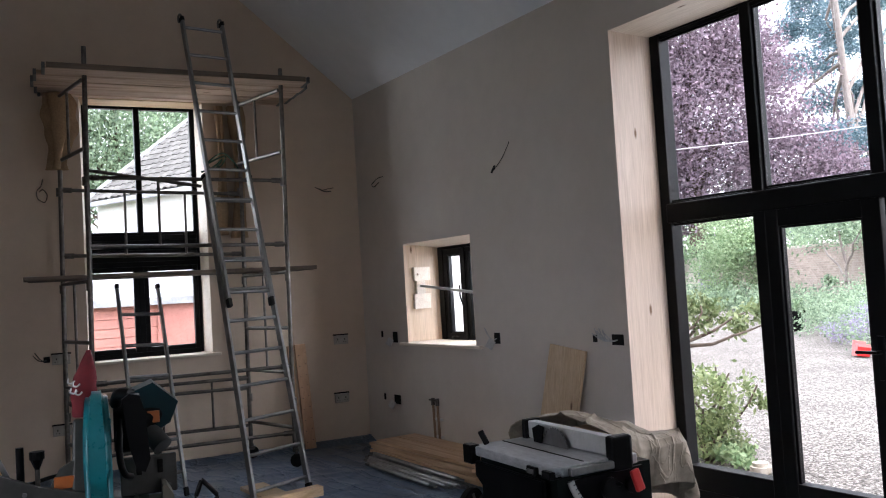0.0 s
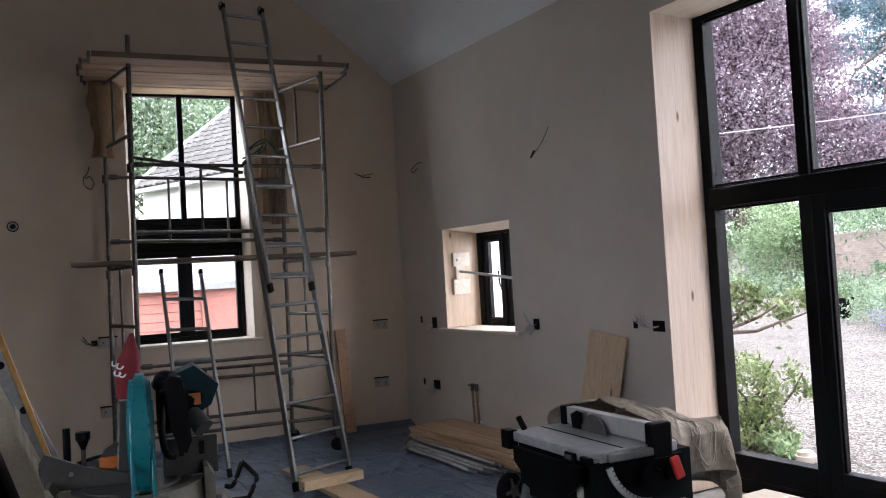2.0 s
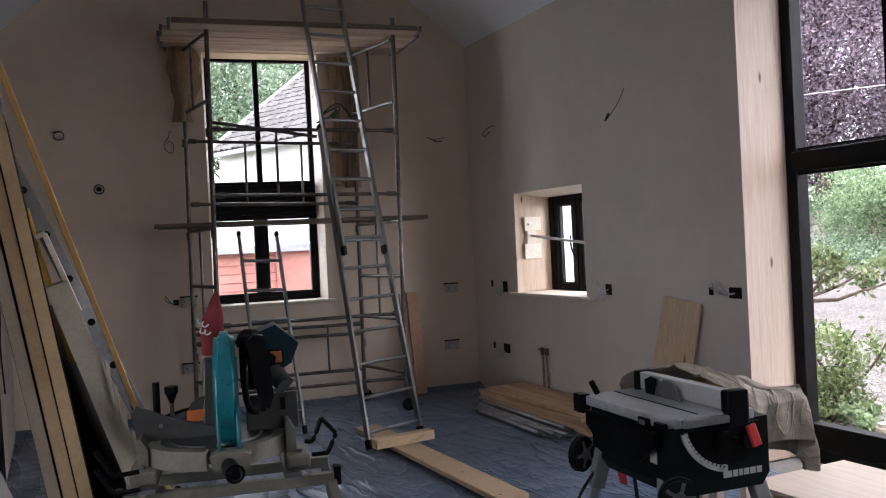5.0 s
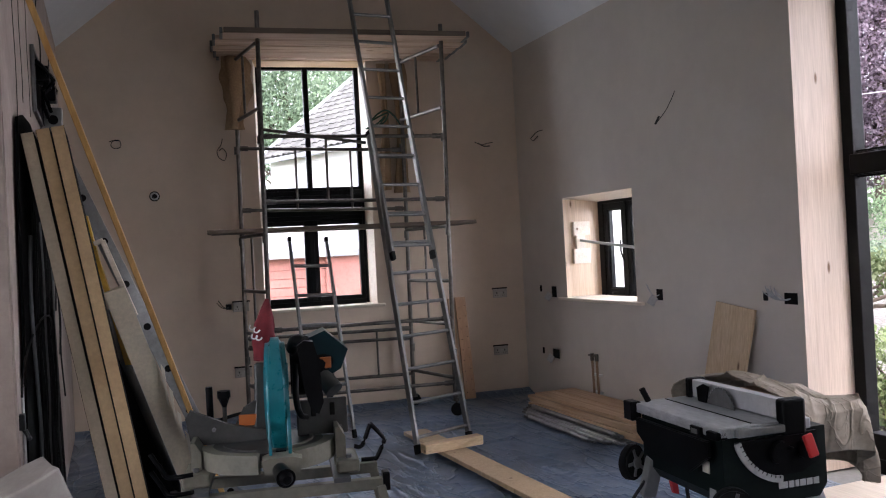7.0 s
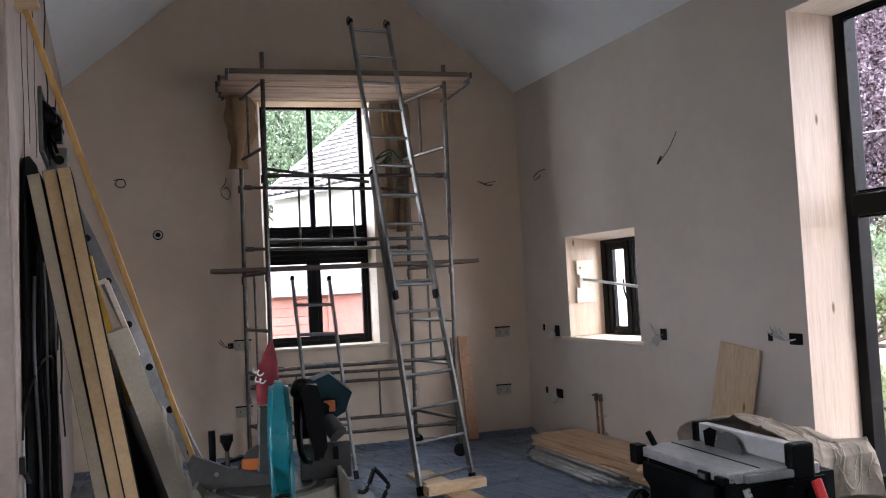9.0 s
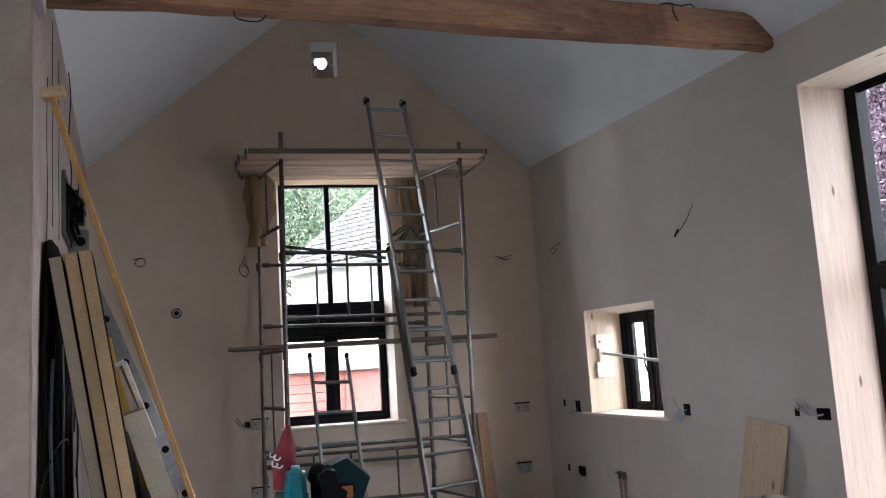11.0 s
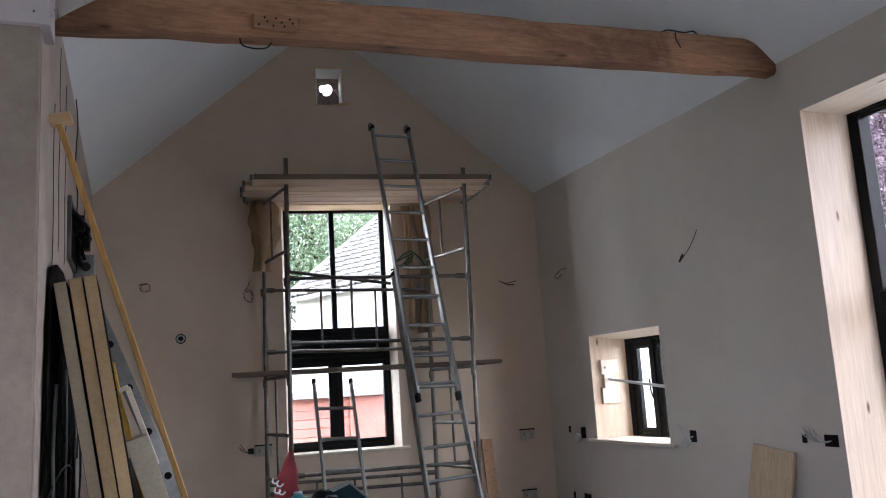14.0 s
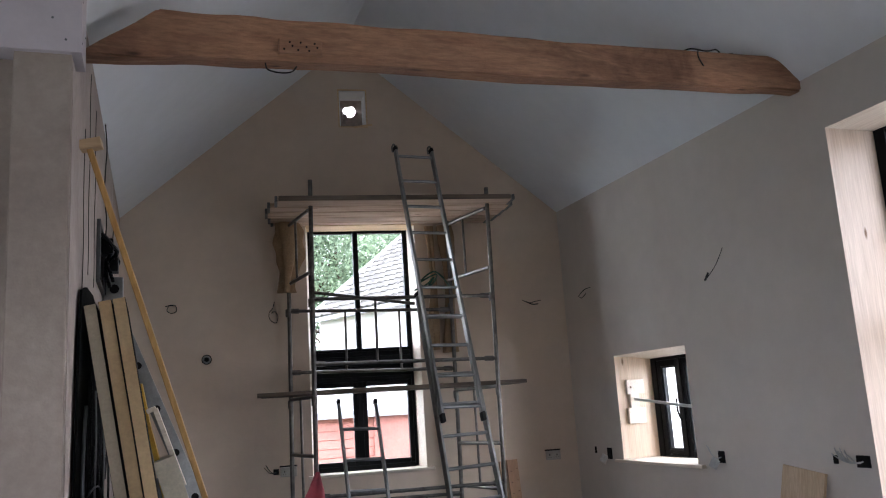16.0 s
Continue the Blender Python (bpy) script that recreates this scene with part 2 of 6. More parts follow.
M_FELT = surface("grey_shed_roof", (0.30, 0.31, 0.33), (0.44, 0.45, 0.47), 0.8, big=1.5, fine=20, bump=0.3, fine_amount=0.3)
M_TILE = surface("weathered_pantile", (0.100, 0.096, 0.088), (0.185, 0.178, 0.165), 0.85, big=3, fine=15, bump=0.3, vary=0.3, fine_amount=0.35)
M_RENDER = surface("white_painted_render", (0.74, 0.73, 0.71), (0.82, 0.81, 0.79), 0.85, big=1, fine=12, bump=0.2, fine_amount=0.08)
M_BARK = surface("tree_bark", (0.09, 0.065, 0.05), (0.17, 0.13, 0.10), 0.95, big=4, fine=16, bump=0.8, dist=0.02, stretch=(1, 1, 0.2), fine_amount=0.4)
M_PALEBARK = surface("pale_bark", (0.24, 0.20, 0.18), (0.34, 0.30, 0.27), 0.95, big=4, fine=16, bump=0.6, dist=0.02, stretch=(1, 1, 0.2), fine_amount=0.3)
# beech and cedar: pale blue distance haze is mixed into the leaf colours
L_COPPER = leaf_material("hazy_copper_beech_leaves", (0.13, 0.095, 0.12), (0.38, 0.29, 0.35))
L_CEDAR = leaf_material("hazy_blue_cedar_needles", (0.08, 0.145, 0.175), (0.21, 0.32, 0.365))
L_GREEN = leaf_material("green_leaves", (0.11, 0.19, 0.10), (0.33, 0.45, 0.25))
L_LIGHT = leaf_material("yellow_green_leaves", (0.15, 0.24, 0.12), (0.41, 0.52, 0.30))
L_SHRUB = leaf_material("olive_shrub_leaves", (0.10, 0.15, 0.055), (0.33, 0.39, 0.19))
L_LAV = leaf_material("lavender_blue_flowers", (0.22, 0.20, 0.30), (0.42, 0.38, 0.50))
L_BANK = leaf_material("blue_green_border_leaves", (0.13, 0.20, 0.13), (0.40, 0.52, 0.34))
M_PINE_ORANGE = timber("varnished_pine_prop", (0.62, 0.36, 0.12), (0.46, 0.24, 0.07), "Z")
for dark in (M_BLACK, M_RUBBER, M_DARKGREEN):
    dark.node_tree.nodes["Principled BSDF"].inputs["Specular IOR Level"].default_value = 0.2
M_DARKTEAL = surface("dark_teal_plastic", (0.002, 0.018, 0.024), (0.004, 0.03, 0.038), 0.35, big=5, fine=60, bump=0.03, fine_amount=0.15)
M_ALU_WORN = surface("scratched_aluminium_top", (0.42, 0.43, 0.44), (0.62, 0.63, 0.64), 0.34, 0.35, big=7, fine=60, bump=0.1, dist=0.001, fine_amount=0.4, stretch=(1, 0.3, 1))
# darker deck timber; the front edge strip uses it as painted shade
M_SCAF_DARK = timber("dark_deck_timber", (0.20, 0.15, 0.11), (0.11, 0.08, 0.06), "X", rings=12, rough=0.85, vary=0.2)
M_LEG = surface("grey_painted_leg", (0.22, 0.22, 0.21), (0.30, 0.30, 0.29), 0.5, 0.1, big=5, fine=50, bump=0.05, fine_amount=0.2)
M_FENCE = surface("bright_aluminium_fence", (0.52, 0.52, 0.52), (0.64, 0.64, 0.64), 0.4, 0.3, big=5, fine=60, bump=0.04, dist=0.001, fine_amount=0.15)


def beam_material():
    """Old hewn pine: streaked along its length, stained in patches, with dark knots and saw marks."""
    m, n, l, b = shader("old_pine_beam")
    streak = noise_node(n, l, 7.0, 6, 0.7, (0.10, 1, 1), 1.2)
    patch_ = noise_node(n, l, 2.4, 5, 0.65, (0.6, 1, 1), 0.8)
    fine = noise_node(n, l, 60, 6, 0.7, (0.15, 1, 1))
    marks = noise_node(n, l, 26, 3, 0.6, (1.0, 0.25, 0.25))
    c1 = ramp_node(n, l, streak.outputs["Fac"], [(0.32, (0.19, 0.092, 0.052)), (0.46, (0.37, 0.195, 0.11)), (0.60, (0.28, 0.138, 0.078)), (0.74, (0.46, 0.275, 0.165))])
    c2 = ramp_node(n, l, patch_.outputs["Fac"], [(0.32, (0.50, 0.44, 0.42)), (0.50, (0.95, 0.95, 0.95)), (0.72, (1.25, 1.2, 1.15))])
    c3 = ramp_node(n, l, fine.outputs["Fac"], [(0.3, (0.62, 0.6, 0.58)), (0.62, (1, 1, 1))])
    col = mixed(n, l, 1.0, mixed(n, l, 1.0, c1.outputs[0], c2.outputs[0], "MULTIPLY"), c3.outputs[0], "MULTIPLY")
    tc = n.new("ShaderNodeTexCoord")
    mp = n.new("ShaderNodeMapping")
    mp.inputs["Scale"].default_value = (2.6, 8, 8)
    l.new(tc.outputs["Object"], mp.inputs["Vector"])
    v = n.new("ShaderNodeTexVoronoi")
    v.inputs["Scale"].default_value = 1.0
    l.new(mp.outputs[0], v.inputs["Vector"])
    kr = ramp_node(n, l, v.outputs["Distance"], [(0.05, (1, 1, 1)), (0.13, (0, 0, 0))])
    l.new(mixed(n, l, kr.outputs[0], col, (0.075, 0.032, 0.018)), b.inputs["Base Color"])
    b.inputs["Roughness"].default_value = 0.8
    add = n.new("ShaderNodeMath")
    add.operation = "ADD"
    l.new(fine.outputs["Fac"], add.inputs[0])
    l.new(marks.outputs["Fac"], add.inputs[1])
    bumped(n, l, b, add.outputs[0], 0.6, 0.008)
    return m


M_BEAM = beam_material()
M_TAN = timber("tan_pine_board", (0.66, 0.48, 0.30), (0.56, 0.385, 0.225), "Z")
M_REDPLANK = timber("reddish_plank", (0.46, 0.27, 0.15), (0.33, 0.17, 0.085), "Z")


def gravel_material():
    """Loose stones of mixed tones, shade between them painted as dark gaps, in drifts."""
    m, n, l, b = shader("pale_gravel")
    tc = n.new("ShaderNodeTexCoord")
    v = n.new("ShaderNodeTexVoronoi")
    v.inputs["Scale"].default_value = 46.0
    l.new(tc.outputs["Object"], v.inputs["Vector"])
    sep = n.new("ShaderNodeSeparateColor")
    l.new(v.outputs["Color"], sep.inputs[0])
    tone = ramp_node(n, l, sep.outputs[0], [(0.0, (0.08, 0.073, 0.064)), (0.3, (0.18, 0.165, 0.15)), (0.7, (0.29, 0.268, 0.248)), (1.0, (0.44, 0.42, 0.40))])
    gap = ramp_node(n, l, v.outputs["Distance"], [(0.35, (1, 1, 1)), (0.75, (0.35, 0.33, 0.3))])
    drift = noise_node(n, l, 0.9, 5, 0.65, (1, 0.6, 1), 0.6)
    dr = ramp_node(n, l, drift.outputs["Fac"], [(0.33, (0.74, 0.73, 0.72)), (0.66, (1, 1, 1))])
    col = mixed(n, l, 1.0, mixed(n, l, 1.0, tone.outputs[0], gap.outputs[0], "MULTIPLY"), dr.outputs[0], "MULTIPLY")
    l.new(col, b.inputs["Base Color"])
    b.inputs["Roughness"].default_value = 0.95
    inv = n.new("ShaderNodeMath")
    inv.operation = "SUBTRACT"
    inv.inputs[0].default_value = 1.0
    l.new(v.outputs["Distance"], inv.inputs[1])
    bumped(n, l, b, inv.outputs[0], 1.0, 0.02)
    return m


M_GRAVEL = gravel_material()
M_REVEAL = timber("warm_pine_reveal", (0.82, 0.64, 0.48), (0.72, 0.53, 0.37), "Z")


def creased_sheet(name, dark, pale, rough, finer, relief):
    """Sheet with long sharp creases, patchy with dust."""
    m, n, l, b = shader(name)
    big = noise_node(n, l, 1.1, 5, 0.65, None, 1.0)
    fine = noise_node(n, l, 30, 5, 0.65)
    c1 = ramp_node(n, l, big.outputs["Fac"], [(0.33, dark), (0.70, pale)])
    c2 = ramp_node(n, l, fine.outputs["Fac"], [(0.3, (0.7, 0.7, 0.7)), (0.65, (1, 1, 1))])
    l.new(mixed(n, l, 1.0, c1.outputs[0], c2.outputs[0], "MULTIPLY"), b.inputs["Base Color"])
    tc = n.new("ShaderNodeTexCoord")
    height = None
    for turn, stretch, scale, weight in ((25, (1, 0.22, 1), 2.6, 1.0), (-50, (1, 0.25, 1), 3.4, 0.8), (80, (1, 0.3, 1), 7.0, 0.5)):
        mp = n.new("ShaderNodeMapping")
        mp.inputs["Rotation"].default_value = (0, 0, radians(turn))
        mp.inputs["Scale"].default_value = stretch
        l.new(tc.outputs["Object"], mp.inputs["Vector"])
        v = n.new("ShaderNodeTexNoise")
        v.inputs["Scale"].default_value = scale * finer
        v.inputs["Detail"].default_value = 3
        v.inputs["Distortion"].default_value = 0.7
        l.new(mp.outputs[0], v.inputs["Vector"])
        r = ramp_node(n, l, v.outputs["Fac"], [(0.40, (0, 0, 0)), (0.485, (0.35, 0.35, 0.35)), (0.50, (1, 1, 1)), (0.515, (0.35, 0.35, 0.35)), (0.60, (0, 0, 0))])
        sc = n.new("ShaderNodeMath")
        sc.operation = "MULTIPLY_ADD"
        sc.inputs[1].default_value = weight
        l.new(r.outputs[0], sc.inputs[0])
        if height is not None:
            l.new(height, sc.inputs[2])
        else:
            sc.inputs[2].default_value = 0.0
        height = sc.outputs[0]
    b.inputs["Roughness"].default_value = rough
    bumped(n, l, b, height, 0.9, relief)
    return m


M_SHEET = creased_sheet("blue_grey_plastic_sheet", (0.078, 0.118, 0.176), (0.155, 0.212, 0.305), 0.34, 0.6, 0.018)
M_CANVAS = creased_sheet("cotton_dust_sheet", (0.30, 0.24, 0.175), (0.46, 0.39, 0.31), 0.92, 0.9, 0.005)
for m_, spec in ((M_DARKTEAL, 0.15), (M_BLACK, 0.12), (M_DARKGREEN, 0.12), (M_HOLE, 0.1), (M_CABLE_B, 0.2)):
    m_.node_tree.nodes["Principled BSDF"].inputs["Specular IOR Level"].default_value = spec
# matt black that stands in for the darkness of the doorway
M_DOORWAY_DARK = surface("matt_doorway_black", (0.004, 0.004, 0.004), (0.009, 0.0085, 0.008), 0.88, big=6, fine=60, bump=0.2, fine_amount=0.3)
M_DOORWAY_DARK.node_tree.nodes["Principled BSDF"].inputs["Specular IOR Level"].default_value = 0.05

# ---- building tools ----
def thing(name, label, category, m=None, group="", kind=""):
    ob = tagged(new(name), label, category, group, kind)
    ob.empty_display_size = 0.1
    if m is not None:
        ob.matrix_world = m
    return ob


def mesh_of(name, bm, material, smooth=None):
    me = bpy.data.meshes.new(name)
    bmesh.ops.recalc_face_normals(bm, faces=bm.faces[:])
    bm.to_mesh(me)
    bm.free()
    me.materials.append(material)
    if smooth is not None:
        me.shade_smooth()
        me.set_sharp_from_angle(angle=radians(smooth))
    return me


def part(name, bm, material, parent=None, label="", smooth=None):
    ob = new(name, mesh_of(name, bm, material, smooth))
    if parent is not None:
        ob.parent = parent
    if label:
        ob["label"] = label
    return ob


def solid(name, bm, material, label, category, m=None, group="", kind="", smooth=None):
    ob = tagged(new(name, mesh_of(name, bm, material, smooth)), label, category, group, kind)
    if m is not None:
        ob.matrix_world = m
    return ob


def box(bm, x0, x1, y0, y1, z0, z1, bevel=0.0, m=None):
    r = bmesh.ops.create_cube(bm, size=1)
    t = Matrix.Translation(((x0 + x1) / 2, (y0 + y1) / 2, (z0 + z1) / 2)) @ Matrix.Diagonal((abs(x1 - x0), abs(y1 - y0), abs(z1 - z0), 1))
    bmesh.ops.transform(bm, matrix=(m @ t) if m is not None else t, verts=r["verts"])
    if bevel:
        es = list({e for v in r["verts"] for e in v.link_edges})
        bmesh.ops.bevel(bm, geom=es, offset=bevel, segments=2, affect="EDGES", profile=0.5)
    return bm


def a_box(*a, **k):
    return box(bmesh.new(), *a, **k)


def along(p, q, up=(0, 0, 1)):
    """A frame at p whose Z runs to q."""
    d = Vector(q) - Vector(p)
    z = d.normalized()
    u = Vector(up)
    if abs(z.dot(u)) > 0.98:
        u = Vector((0, 1, 0))
    x = u.cross(z).normalized()
    y = z.cross(x)
    m = Matrix((x, y, z)).transposed().to_4x4()
    m.translation = Vector(p)
    return m, d.length


def tube(bm, p, q, r, n=10, r2=None):
    m, d = along(p, q)
    res = bmesh.ops.create_cone(bm, cap_ends=True, segments=n, radius1=r, radius2=r if r2 is None else r2, depth=d)
    bmesh.ops.transform(bm, matrix=m @ Matrix.Translation((0, 0, d / 2)), verts=res["verts"])
    return bm


def bar(bm, p, q, w, h, up=(0, 0, 1), bevel=0.0):
    """A rectangular bar from p to q, w wide, h high along up."""
    m, d = along(p, q, up)
    return box(bm, -w / 2, w / 2, -h / 2, h / 2, 0, d, bevel, m)


def wire(bm, pts, r, n=6, closed=False):
    """A round wire through smooth points."""
    pts = [Vector(p) for p in pts]
    fine = []
    k = len(pts)
    for i in range(k - 1):
        a, b, c, d = pts[max(i - 1, 0)], pts[i], pts[i + 1], pts[min(i + 2, k - 1)]
        for s in range(5):
            t = s / 5
            fine.append(0.5 * ((2 * b) + (c - a) * t + (2 * a - 5 * b + 4 * c - d) * t * t + (3 * b - a - 3 * c + d) * t ** 3))
    fine.append(pts[-1])
    rings = []
    for i, p in enumerate(fine):
        d = (fine[min(i + 1, len(fine) - 1)] - fine[max(i - 1, 0)])
        d = d.normalized() if d.length > 1e-6 else Vector((0, 0, 1))
        u = Vector((0, 0, 1)) if abs(d.z) < 0.9 else Vector((1, 0, 0))
        x = u.cross(d).normalized()
        y = d.cross(x)
        rings.append([bm.verts.new(p + r * (math.cos(6.2832 * j / n) * x + math.sin(6.2832 * j / n) * y)) for j in range(n)])
    for a, b in zip(rings, rings[1:]):
        for j in range(n):
            bm.faces.new((a[j], a[(j + 1) % n], b[(j + 1) % n], b[j]))
    bm.faces.new(rings[0][::-1])
    bm.faces.new(rings[-1])
    return bm


def prism(bm, outline, y0, y1, m=None):
    """An outline in x, z pushed from y0 to y1."""
    a = [bm.verts.new((x, y0, z)) for x, z in outline]
    b = [bm.verts.new((x, y1, z)) for x, z in outline]
    bm.faces.new(a)
    bm.faces.new(b[::-1])
    for i in range(len(a)):
        j = (i + 1) % len(a)
        bm.faces.new((a[i], b[i], b[j], a[j]))
    if m is not None:
        bmesh.ops.transform(bm, matrix=m, verts=a + b)
    return bm


def disc(bm, c, axis, r, depth, n=24, r2=None):
    c, axis = Vector(c), Vector(axis).normalized()
    return tube(bm, c - axis * depth / 2, c + axis * depth / 2, r, n, r2)


def holed(u0, u1, z0, z1, thick, holes):
    """A wall in u (x), depth (y, 0 to thick) and z, with openings that go through it."""
    bm = bmesh.new()
    us = sorted({u0, u1, *[h[0] for h in holes], *[h[1] for h in holes]})
    zs = sorted({z0, z1, *[h[2] for h in holes], *[h[3] for h in holes]})
    gone = lambda a, b: any(h[0] - 1e-6 <= a < h[1] - 1e-6 and h[2] - 1e-6 <= b < h[3] - 1e-6 for h in holes)
    full = {(i, j): not gone(us[i], zs[j]) for i in range(len(us) - 1) for j in range(len(zs) - 1)}
    vs = {}

    def v(u, d, z):
        k = (round(u, 5), d, round(z, 5))
        if k not in vs:
            vs[k] = bm.verts.new((u, d, z))
        return vs[k]
    for (i, j), f in full.items():
        if not f:
            continue
        a, b, c, d = us[i], us[i + 1], zs[j], zs[j + 1]
        bm.faces.new((v(a, 0, c), v(b, 0, c), v(b, 0, d), v(a, 0, d)))
        bm.faces.new((v(a, thick, c), v(a, thick, d), v(b, thick, d), v(b, thick, c)))
        for (ni, nj), (p, q) in {(i - 1, j): ((a, c), (a, d)), (i + 1, j): ((b, c), (b, d)), (i, j - 1): ((a, c), (b, c)), (i, j + 1): ((a, d), (b, d))}.items():
            if not full.get((ni, nj), False):
                bm.faces.new((v(p[0], 0, p[1]), v(q[0], 0, q[1]), v(q[0], thick, q[1]), v(p[0], thick, p[1])))
    return bm


def structure(name, bm, material, label, category, m=None, smooth=None):
    return solid(name, bm, material, label, category, m, kind="structure", smooth=smooth)

# ---- the barn ----
XL, XR = -0.338, 3.837           # faces of the long walls, in F
EAVE, PITCH = 3.39, 0.84
RIDGE_X = (XL + XR) / 2
RIDGE_Z = EAVE + PITCH * (XR - RIDGE_X)
GABLE_Y = 7.823
side = F @ pose(XR, 0, 0, 0, 0, -90)     # x runs back along the wall, y outwards

structure("wall_east", holed(-7.6, 5.0, 0, EAVE + 0.05, 0.50, [(-6.56, -5.49, 0.955, 1.862), (-3.80, -0.70, 0.0, 3.03)]), M_PLASTER_R,
          "long smooth skimmed wall in dull grey-buff plaster", "wall", side)

bm = holed(-1.75, 3.35, 0, RIDGE_Z + 0.1, 0.36, [(0.37, 1.42, 0.975, 3.30), (0.728, 1.018, 4.28, 4.68)])
bmesh.ops.transform(bm, matrix=Matrix.Translation((0, GABLE_Y, 0)), verts=bm.verts[:])
for sx in (-1, 1):
    n = (F.to_3x3() @ Vector((sx * PITCH, 0, 1))).normalized()
    bmesh.ops.bisect_plane(bm, geom=bm.verts[:] + bm.edges[:] + bm.faces[:], plane_co=F @ Vector((RIDGE_X, 0, RIDGE_Z + 0.06)), plane_no=n, clear_outer=True)
structure("wall_gable", bm, M_PLASTER, "gable end wall in dull buff skim plaster, bare of paint", "wall")

side_w = F @ pose(XL, 0, 0, 0, 0, 90)    # x runs towards the gable, y outwards
structure("wall_west", holed(3.46, 8.15, 0, EAVE + 0.05, 0.21, [(4.72, 5.35, 0.0, 2.2)]), M_RAW, "rough pink undercoat plaster wall with a dark doorway", "wall", side_w)
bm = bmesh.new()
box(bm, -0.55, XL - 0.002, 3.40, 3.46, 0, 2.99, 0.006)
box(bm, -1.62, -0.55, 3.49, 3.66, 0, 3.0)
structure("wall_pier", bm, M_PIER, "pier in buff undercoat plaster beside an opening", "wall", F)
bm = bmesh.new()
box(bm, -1.62, -0.302, 3.37, 3.57, 2.98, 4.0)
structure("trim", bm, M_BOARD, "mauve plasterboard boxing with screw heads above a pier", "boxing", F)
bm = bmesh.new()
for i in range(5):
    for sx, sy, ax in ((-0.302, 3.40 + 0.14 * (i % 2), (1, 0, 0)), (-0.36 - 0.05 * i, 3.37, (0, 1, 0))):
        disc(bm, (sx, sy, 3.03 + 0.09 * i), ax, 0.005, 0.003, 8)
part("screw_heads", bm, M_GREY, bpy.data.objects["trim"])
# unseen side wall, opened up only for the west fill lamp
structure("wall_far_west", holed(-5.0, 3.49, 0, 3.0, 0.2, [(1.2, 2.2, 1.0, 2.3)]), M_PIER, "unseen side wall with an opening added for fill light", "wall", F @ pose(-1.62, 0, 0, 0, 0, 90))
# closing wall out of view; its opening is added for the rear fill lamp
structure("wall_south", holed(-2.0, 4.4, 0, 5.3, 0.3, [(0.2, 1.5, 1.1, 2.5)]), M_PLASTER, "unseen end wall with an opening added for fill light", "wall", F @ pose(0, -5.3, 0))
# unseen walls added behind the doorway to close it in and keep it dark
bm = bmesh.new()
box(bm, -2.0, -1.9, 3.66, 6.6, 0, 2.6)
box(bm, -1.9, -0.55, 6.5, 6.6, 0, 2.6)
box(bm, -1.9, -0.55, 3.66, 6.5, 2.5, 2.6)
structure("wall_lobby", bm, M_PIER, "plastered enclosure added behind the doorway to keep it dark", "wall", F)

bm = bmesh.new()
for sx in (-1, 1):
    e = RIDGE_X + sx * (XR - RIDGE_X + (0.2 if sx > 0 else 1.5))
    ez = RIDGE_Z - PITCH * abs(e - RIDGE_X)
    prism(bm, [(RIDGE_X, RIDGE_Z), (e, ez), (e, ez + 0.3), (RIDGE_X, RIDGE_Z + 0.3)], -5.3, 8.4)
structure("ceiling", bm, M_CEIL, "steep white plastered ceiling following the roof slopes", "ceiling", F)

# floor: concrete under a wrinkled sheet
structure("floor", a_box(-2.2, 4.25, -5.3, 8.3, -0.25, -0.012), M_CONCRETE, "concrete floor slab under the sheeting", "floor", F)
bm = bmesh.new()
nx, ny = 150, 240
x0, x1, y0, y1 = -1.6, 3.83, -1.0, 7.98
grid = [[None] * (ny + 1) for _ in range(nx + 1)]
for i in range(nx + 1):
    for j in range(ny + 1):
        x, y = x0 + (x1 - x0) * i / nx, y0 + (y1 - y0) * j / ny
        p = Vector((x * 1.5, y * 1.1, 0.3))
        a = noise.noise(p * 1.3)
        ridge = max(0, 1 - abs(noise.noise(Vector((x * 0.7 + 0.3 * y, y * 1.7, 3.1))) * 15)) ** 2
        ridge2 = max(0, 1 - abs(noise.noise(Vector((x * 1.8 - 0.4 * y, y * 0.8, 8.7))) * 15)) ** 2
        grid[i][j] = bm.verts.new((x, y, -0.006 + 0.003 * a + 0.014 * ridge + 0.010 * ridge2 + 0.045 * max(0.0, min(1.0, ((F @ Vector((x, y, 0))).y - GABLE_Y + 0.14) / 0.12))))
for i in range(nx):
    for j in range(ny):
        c = F @ Vector((x0 + (x1 - x0) * (i + 0.5) / nx, y0 + (y1 - y0) * (j + 0.5) / ny, 0))
        if c.y < GABLE_Y + 0.02:
            bm.faces.new((grid[i][j], grid[i + 1][j], grid[i + 1][j + 1], grid[i][j + 1]))
solid("floor_sheet", bm, M_SHEET, "wrinkled blue-grey plastic dust sheet spread over the floor", "dust sheet", F, kind="structure", smooth=60)

# the tie beam
bm = bmesh.new()
prism(bm, [(XL - 0.06, 3.215), (XL, 3.232), (-0.015, 3.488), (0.36, 3.482), (1.18, 3.50), (2.33, 3.512), (3.64, 3.55), (3.80, 3.45), (3.86, 3.43), (3.86, 3.328), (2.53, 3.292), (1.17, 3.278), (0.30, 3.260), (0.0, 3.243)], 3.94, 4.05)
bmesh.ops.bevel(bm, geom=bm.edges[:], offset=0.012, segments=2, affect="EDGES")
bmesh.ops.triangulate(bm, faces=bm.faces[:])
bmesh.ops.subdivide_edges(bm, edges=[e for e in bm.edges if e.calc_length() > 0.15], cuts=8, use_grid_fill=True)
